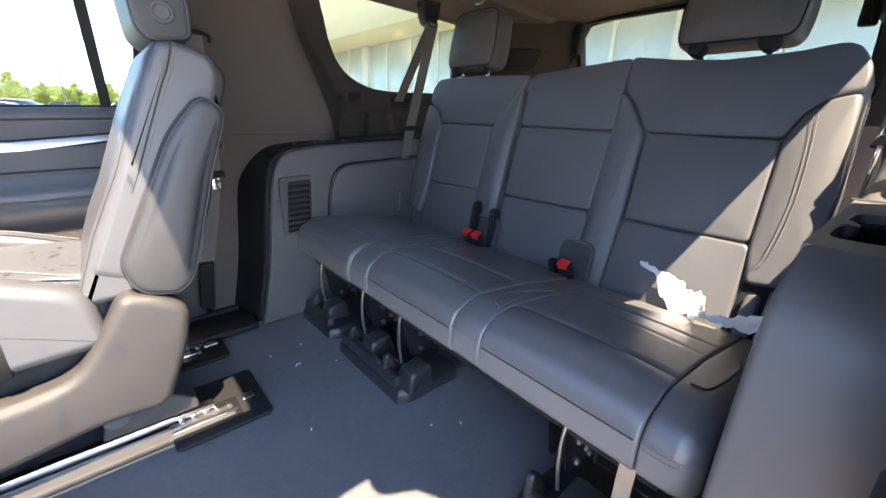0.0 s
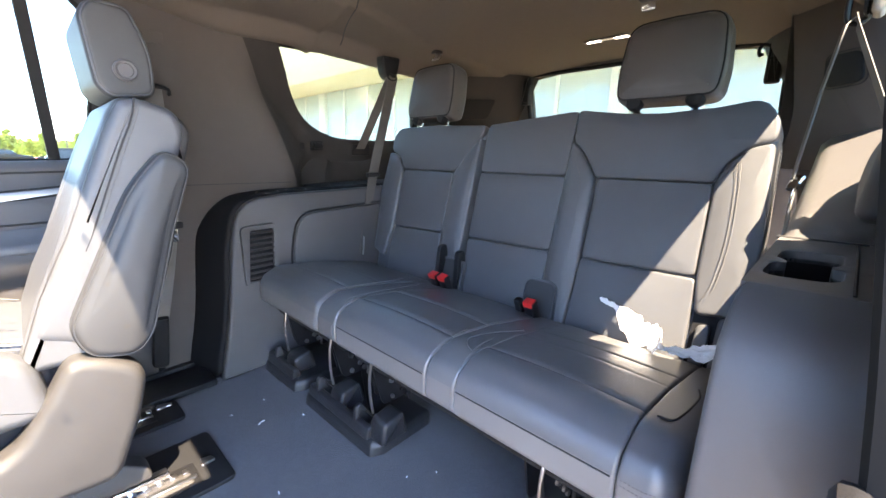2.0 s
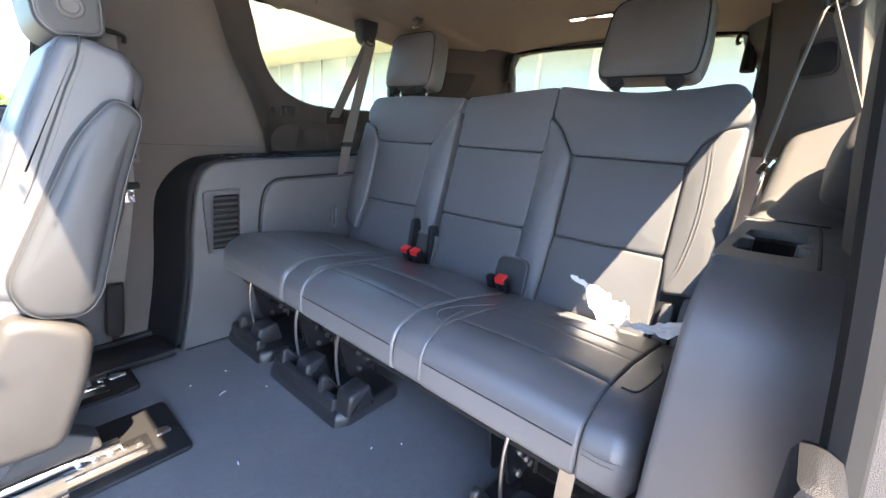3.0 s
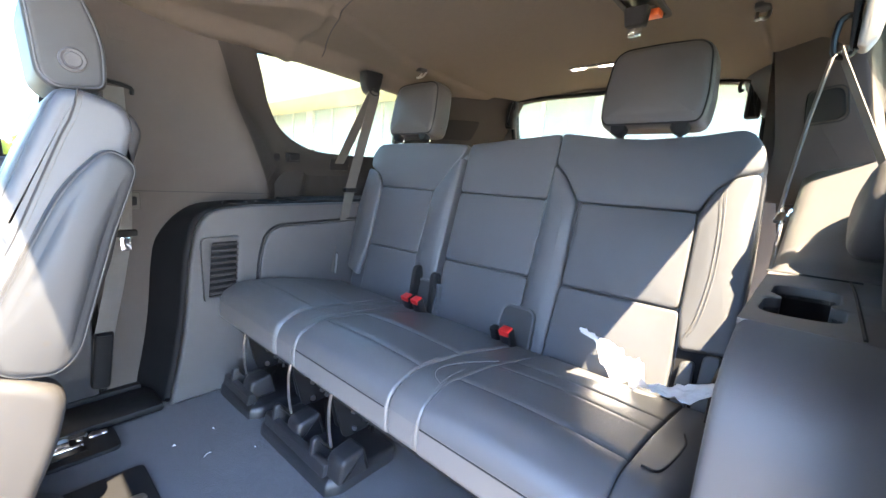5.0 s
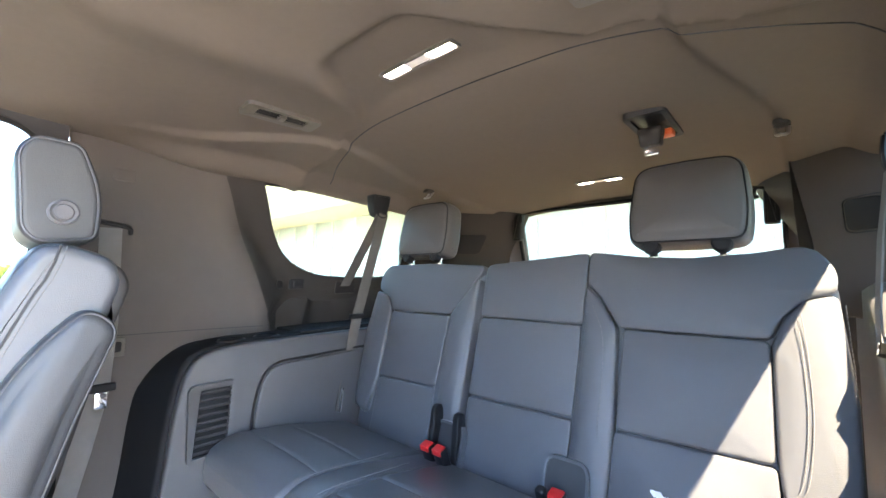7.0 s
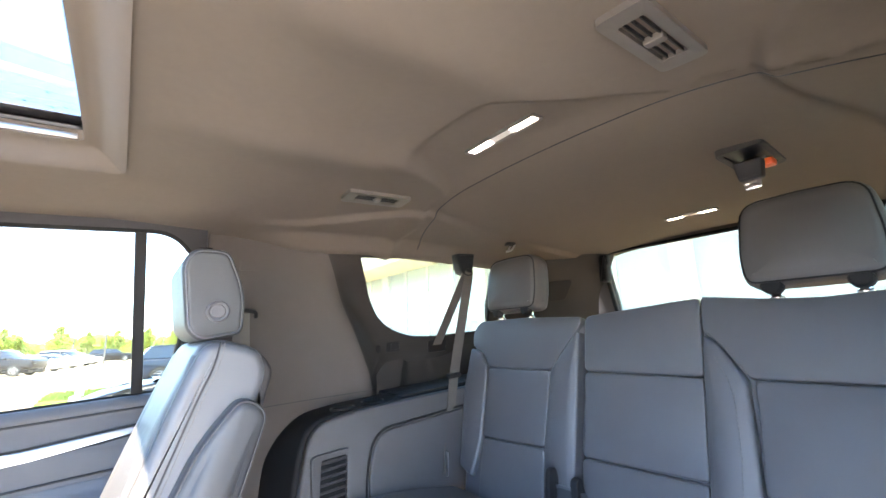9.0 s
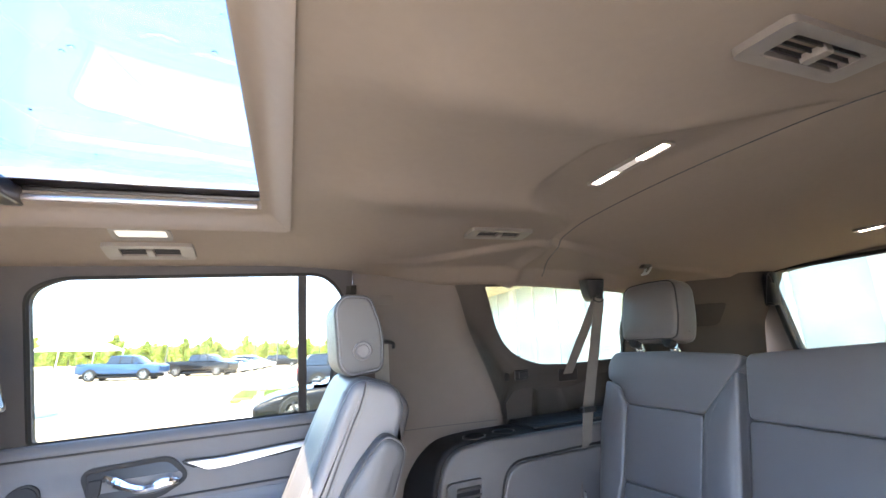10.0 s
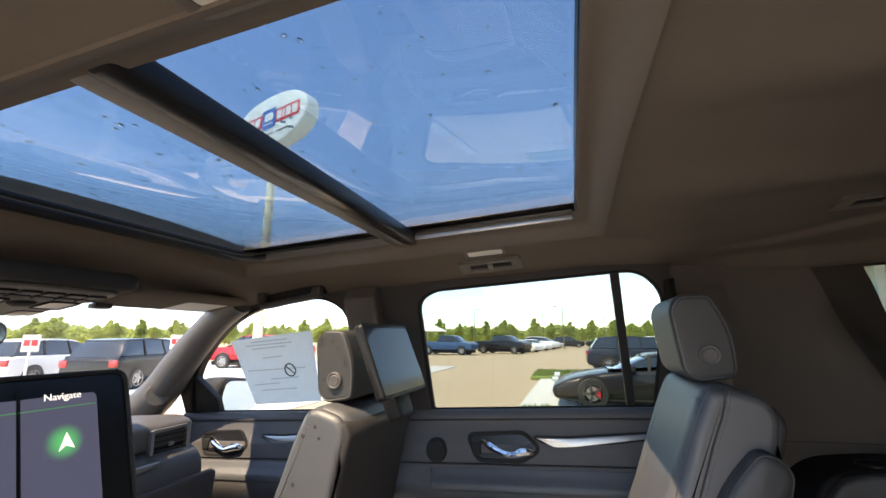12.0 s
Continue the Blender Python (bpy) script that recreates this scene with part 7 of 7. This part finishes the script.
def like(c, x, y, heading, label=""):
    k = copy_thing(c, SLOPE @ Matrix.Translation((x, y, 0)) @ Matrix.Rotation(radians(heading), 4, "Z"))
    if label:
        k["label"] = label
    return k


def repaint(c, p):
    """Gives a copy its own paint."""
    for o in c.children:
        if o.name.split(".")[0] in ("car_body", "car_roof", "door_mirror"):
            o.data = o.data.copy()
            o.data.materials[0] = p
    return c


P_BLACK, P_NAVY, P_BLUE = paint("black car paint", (0.012, 0.012, 0.014)), paint("navy car paint", (0.015, 0.022, 0.040)), paint("blue car paint", (0.03, 0.075, 0.17))
P_WHITE, P_RED, P_SILVER = paint("white car paint", (0.75, 0.75, 0.74)), paint("red car paint", (0.40, 0.02, 0.03)), paint("silver car paint", (0.42, 0.43, 0.44))
park(coupe("glossy black low sports coupe with red calipers", P_BLACK), 1.06, 10.55, 180, 0.14)
s1 = park(suv("dark navy parked crossover with red tail lamps", P_NAVY), 2.35, 22.6, 0)
p1 = park(pickup("blue crew-cab pickup parked on the lot", P_BLUE), -12.9, 40.5, -8)
repaint(like(s1, -16.8, 11.6, 108, "black parked crossover with red tail lamps"), P_BLACK)
repaint(like(s1, -21.0, 10.9, 108, "white parked crossover seen over the dashboard"), P_WHITE)
like(s1, -27.5, 18.5, 108, "dark blue parked crossover in a row")
repaint(like(p1, -18.6, 20.4, 190, "bright red parked pickup beyond the mirror"), P_RED)
repaint(like(p1, -8.0, 44.5, -20, "black parked pickup in a row"), P_BLACK)
d1 = park(sedan("white parked saloon in a row", P_WHITE), -6.6, 49.0, -25)
repaint(like(d1, -5.8, 54.5, -25, "white parked saloon in a far row"), P_WHITE)
repaint(like(s1, -5.2, 60.0, -25, "white parked crossover in a far row"), P_WHITE)
repaint(like(d1, -4.6, 66.0, -25, "silver parked saloon in a far row"), P_SILVER)
repaint(like(s1, -1.5, 70.0, 0, "black parked crossover in a far row"), P_BLACK)
repaint(like(d1, 3.5, 71.0, 0, "black parked saloon in a far row"), P_BLACK)
repaint(like(s1, 9.5, 55.0, 0, "white parked crossover far across the lot"), P_WHITE)
repaint(like(p1, 16.0, 57.0, 0, "white parked pickup far across the lot"), P_WHITE)
repaint(like(d1, -30.0, 8.0, -62, "silver parked saloon in a row"), P_SILVER)
repaint(like(s1, -31.0, 24.0, -62, "silver parked crossover in a row"), P_SILVER)
repaint(like(s1, -36.0, 17.0, -62, "black parked crossover in a row"), P_BLACK)


# trees
def tree(h, seed, wide):
    r = random.Random(seed)
    t = thing("tree", "young broadleaf tree in fresh green leaf", "tree", group="roadside trees")
    b = bmesh.new()
    tube([(0, 0, 0), (0.03, 0.02, h * 0.3), (-0.04, 0.03, h * 0.62), (0.0, 0.0, h * 0.9)], [h * 0.022, h * 0.017, h * 0.010, h * 0.003], 7, b)
    limbs = []
    for k in range(9):
        a, z = r.uniform(0, 6.28), h * r.uniform(0.28, 0.75)
        ln = wide * h * r.uniform(0.5, 0.9) * (1 - 0.5 * z / h)
        e = Vector((math.cos(a) * ln, math.sin(a) * ln, z + ln * r.uniform(0.2, 0.6)))
        limbs.append(e)
        tube([(0, 0, z), e * 0.5 + Vector((0, 0, z * 0.5)), e], [h * 0.008, h * 0.005, h * 0.002], 5, b)
    part("trunk", b, BARK, t)
    vs, fs = [], []
    clumps = [(e, wide * h * r.uniform(0.36, 0.55)) for e in limbs] + [(Vector((r.gauss(0, wide * h * 0.14), r.gauss(0, wide * h * 0.14), h * (0.34 + 0.058 * k))), wide * h * r.uniform(0.34, 0.52) * (1.15 - 0.055 * k)) for k in range(11)]
    for c, rad in clumps:
        for _ in range(150):
            d = Vector((r.gauss(0, 1), r.gauss(0, 1), r.gauss(0, 0.9)))
            p = c + d.normalized() * rad * r.uniform(0.1, 1.0) ** 0.6
            a = Vector((r.gauss(0, 1), r.gauss(0, 1), r.gauss(0, 1))).normalized() * h * 0.030
            q = a.cross(Vector((r.gauss(0, 1), r.gauss(0, 1), r.gauss(0, 1)))).normalized() * h * 0.025
            i = len(vs)
            vs += [p - a, p + q, p + a, p - q]
            fs.append((i, i + 1, i + 2, i + 3))
    me = bpy.data.meshes.new("crown")
    me.from_pydata([tuple(v) for v in vs], [], fs)
    me.materials.append(LEAF)
    cr = new("crown", me)
    cr.parent = t
    return t


kinds = [tree(5.0, 11, 0.36), tree(5.8, 12, 0.30), tree(4.2, 13, 0.44), tree(6.0, 14, 0.26)]
rt = random.Random(3)
spots = []
for k in range(70):
    a = radians(-22 + 102 * k / 69 + rt.uniform(-1, 1))          # from +y towards -x
    d = rt.uniform(88, 128)
    spots.append((-math.sin(a) * d, math.cos(a) * d))
for k, (x, y) in enumerate(spots):
    m = SLOPE @ Matrix.Translation((x, y, 0)) @ Matrix.Rotation(rt.uniform(0, 6.28), 4, "Z")
    if k < 4:
        kinds[k].matrix_basis = m
    else:
        copy_thing(kinds[k % 4], m)
r = random.Random(8)
vs, fs = [], []
for k in range(42000):
    a, d = radians(r.uniform(-60, 110)), r.uniform(150, 190)
    h = 2.6 + 4.2 * (0.5 + 0.5 * noise.noise((a * 14, 0, 0))) + 1.0 * noise.noise((a * 60, 3, 0))
    p = Vector((-math.sin(a) * d, math.cos(a) * d, r.uniform(0, 1) ** 0.8 * max(h, 1)))
    u = Vector((r.gauss(0, 1), r.gauss(0, 1), r.gauss(0, 1))).normalized() * 0.75
    v = u.cross(Vector((r.gauss(0, 1), r.gauss(0, 1), r.gauss(0, 1)))).normalized() * 0.6
    i = len(vs)
    vs += [tuple(p - u), tuple(p + v), tuple(p + u), tuple(p - v)]
    fs.append((i, i + 1, i + 2, i + 3))
me = bpy.data.meshes.new("far_woods")
me.from_pydata(vs, [], fs)
me.materials.append(LEAF)
outside(tagged(new("far_woods", me), "low far belt of green trees on the horizon", "trees", kind="stuff"))

# lamp posts
for k, (x, y, h) in enumerate(((-16, 66, 6.2), (-6, 80, 6.2), (5, 84, 6.2), (-2.0, 62, 6.0), (-30, 62, 6.2))):
    lp = thing("street_lamp", "slim grey lot lamp post with a flat head", "street lamp", group="lot lamps")
    part("post", tube([(0, 0, 0), (0, 0, h)], [0.09, 0.06], 8), GREY_PLASTIC, lp)
    part("arm", tube([(0, 0, h - 0.1), (0.9, 0, h)], 0.035, 6), GREY_PLASTIC, lp)
    part("lamp_head", box(0.7, 1.4, -0.18, 0.18, h - 0.04, h + 0.08, 0.02), GREY_PLASTIC, lp)
    lp.matrix_basis = SLOPE @ Matrix.Translation((x, y, 0)) @ Matrix.Rotation(k, 4, "Z")

# small price post ahead and white tent roof
for px_, py_ in ((-12.8, 9.65), (-14.7, 6.9)):
    pp = thing("sign_post", "small white post sign with a red band", "sign", group="post signs")
    part("post", tube([(0, 0, 0), (0, 0, 1.7)], 0.03, 8), WHITE_PAINT, pp)
    part("board", box(-0.02, 0.02, -0.18, 0.18, 1.40, 1.85, 0.01), WHITE_PAINT, pp)
    part("red_band", box(-0.024, 0.024, -0.14, 0.14, 1.56, 1.72, 0.004), SIGN_RED, pp)
    pp.matrix_basis = SLOPE @ Matrix.Translation((px_, py_, 0)) @ Matrix.Rotation(radians(-40), 4, "Z")
tent = bmesh.new()
lathe([(4.6, 2.6), (4.4, 2.75), (2.2, 3.7), (0.5, 4.9), (0, 5.1)], Matrix.Translation((-23.5, 60, 0)), 4, tent)
for a in range(4):
    t = math.pi / 2 * a
    tube([(-23.5 + 4.4 * math.cos(t), 60 + 4.4 * math.sin(t), 0), (-23.5 + 4.4 * math.cos(t), 60 + 4.4 * math.sin(t), 2.7)], 0.06, 6, tent)
outside(solid("marquee", tent, WHITE_PAINT, "white peaked marquee tent roof on posts", "tent"))

# pole sign over the lot
sg = thing("pole_sign", "white oval sign with red bands on a tall cream pole", "sign")


def face_sign(u, v, w):
    return (u * 1.03, -w * 0.76, 10.5 + (v - 10.5) * 0.76)


oval = [(2.15 * math.copysign(abs(math.cos(t)) ** 0.85, math.cos(t)), 10.5 + 1.42 * math.copysign(abs(math.sin(t)) ** 0.9, math.sin(t))) for t in (2 * math.pi * k / 48 for k in range(48))]
part("sign_body", prism(oval, -0.85, 0.0, 0.12, face_sign, seg=4), WHITE_PAINT, sg)
part("pole", tube([(0.0, 0.32, 0.4), (0.0, 0.32, 9.7)], 0.16, 14), mat("cream painted steel", (0.70, 0.62, 0.46), 0.5), sg)
part("pole_collar", lathe([(0.24, 0), (0.24, 0.2), (0.18, 0.25)], Matrix.Translation((0, 0.32, 9.22)), 14), mat("brown steel", (0.25, 0.17, 0.10), 0.6), sg)
part("name_band", prism(rect(-1.78, 10.18, -0.42, 10.92, 0.02), 0.004, 0.03, 0, face_sign), SIGN_RED, sg, "red band")
part("name_band", prism(rect(0.42, 10.18, 1.78, 10.92, 0.02), 0.004, 0.03, 0, face_sign), SIGN_RED, sg, "red band")
part("logo_panel", prism(rect(-0.40, 10.0, 0.40, 11.1, 0.02), 0.004, 0.036, 0, face_sign), SIGN_BLUE, sg, "blue square panel")
part("logo_mark", prism(rect(-0.26, 10.42, 0.26, 10.86, 0.10), 0.037, 0.045, 0, face_sign), WHITE_PAINT, sg, "pale rounded mark")
part("logo_mark", prism(rect(-0.26, 10.22, 0.26, 10.29, 0.01), 0.037, 0.045, 0, face_sign), WHITE_PAINT, sg, "pale bar")
for a, b in ((-1.3, -0.5), (-0.35, 0.35), (0.5, 1.25)):
    part("small_print_bar", prism(rect(a, 9.62, b, 9.72, 0.01), 0.004, 0.012, 0, face_sign), GREY_PLASTIC, sg)


# the names on both bands stand as plain bars
for x0, x1 in ((-1.66, -1.34), (-1.26, -0.94), (-0.86, -0.54), (0.50, 0.76), (0.84, 0.94), (1.02, 1.28), (1.36, 1.68)):
    part("name_bar", prism(rect(x0, 10.32, x1, 10.80, 0.03), 0.031, 0.045, 0, face_sign), WHITE_PAINT, sg, "white bar")
sg.matrix_basis = SLOPE @ Matrix.Translation((-11.7, 11.55, -0.27)) @ Matrix.Rotation(radians(-15), 4, "Z")

# showroom behind the car: fascia over a glazed wall
shop = thing("showroom_building", "cream stucco showroom with a deep fascia and tall glazing", "building")
part("fascia", box(8.75, 11.5, -16, 34, 4.40, 6.25, 0.06), STUCCO, shop, "cream fascia")
part("soffit", box(7.2, 8.80, -16, 34, 4.33, 4.48, 0.03), STUCCO, shop)
part("canopy_fascia", box(7.0, 7.25, -16.2, 34.2, 4.28, 6.20, 0.03), STUCCO, shop, "cream canopy front")
part("rear_wall", box(11.3, 11.6, -16, 34, 0.0, 4.5, 0.03), STUCCO, shop)
part("floor_slab", box(8.8, 11.5, -16, 34, 0.05, 0.13, 0.02), CONCRETE, shop)
part("plinth", box(8.92, 9.06, -16, 34, 0.0, 0.32, 0.02), STUCCO, shop)
y = -16.0
k = 0
while y < 34:
    if k % 4 == 0:
        part("pier", box(8.85, 9.30, y - 0.24, y + 0.24, 0.0, 4.43, 0.03), WHITE_PAINT, shop, "white pier")
    else:
        part("mullion", box(8.95, 9.07, y - 0.05, y + 0.05, 0.3, 4.43, 0.01), WHITE_PAINT, shop, "white mullion")
    w = part("shop_pane", box(9.00, 9.03, y + 0.05, y + 1.55, 0.34, 4.38, 0.004), SHOP_GLASS, shop, "blue-grey shop pane")
    if k % 4 in (1, 2):
        part("transom", box(8.96, 9.06, y + 0.04, y + 1.56, 2.55, 2.63, 0.01), WHITE_PAINT, shop, "white transom")
    y += 1.6
    k += 1
shop.matrix_basis = SLOPE @ shop.matrix_basis
for o in shop.children:
    o.matrix_parent_inverse = Matrix.Identity(4)
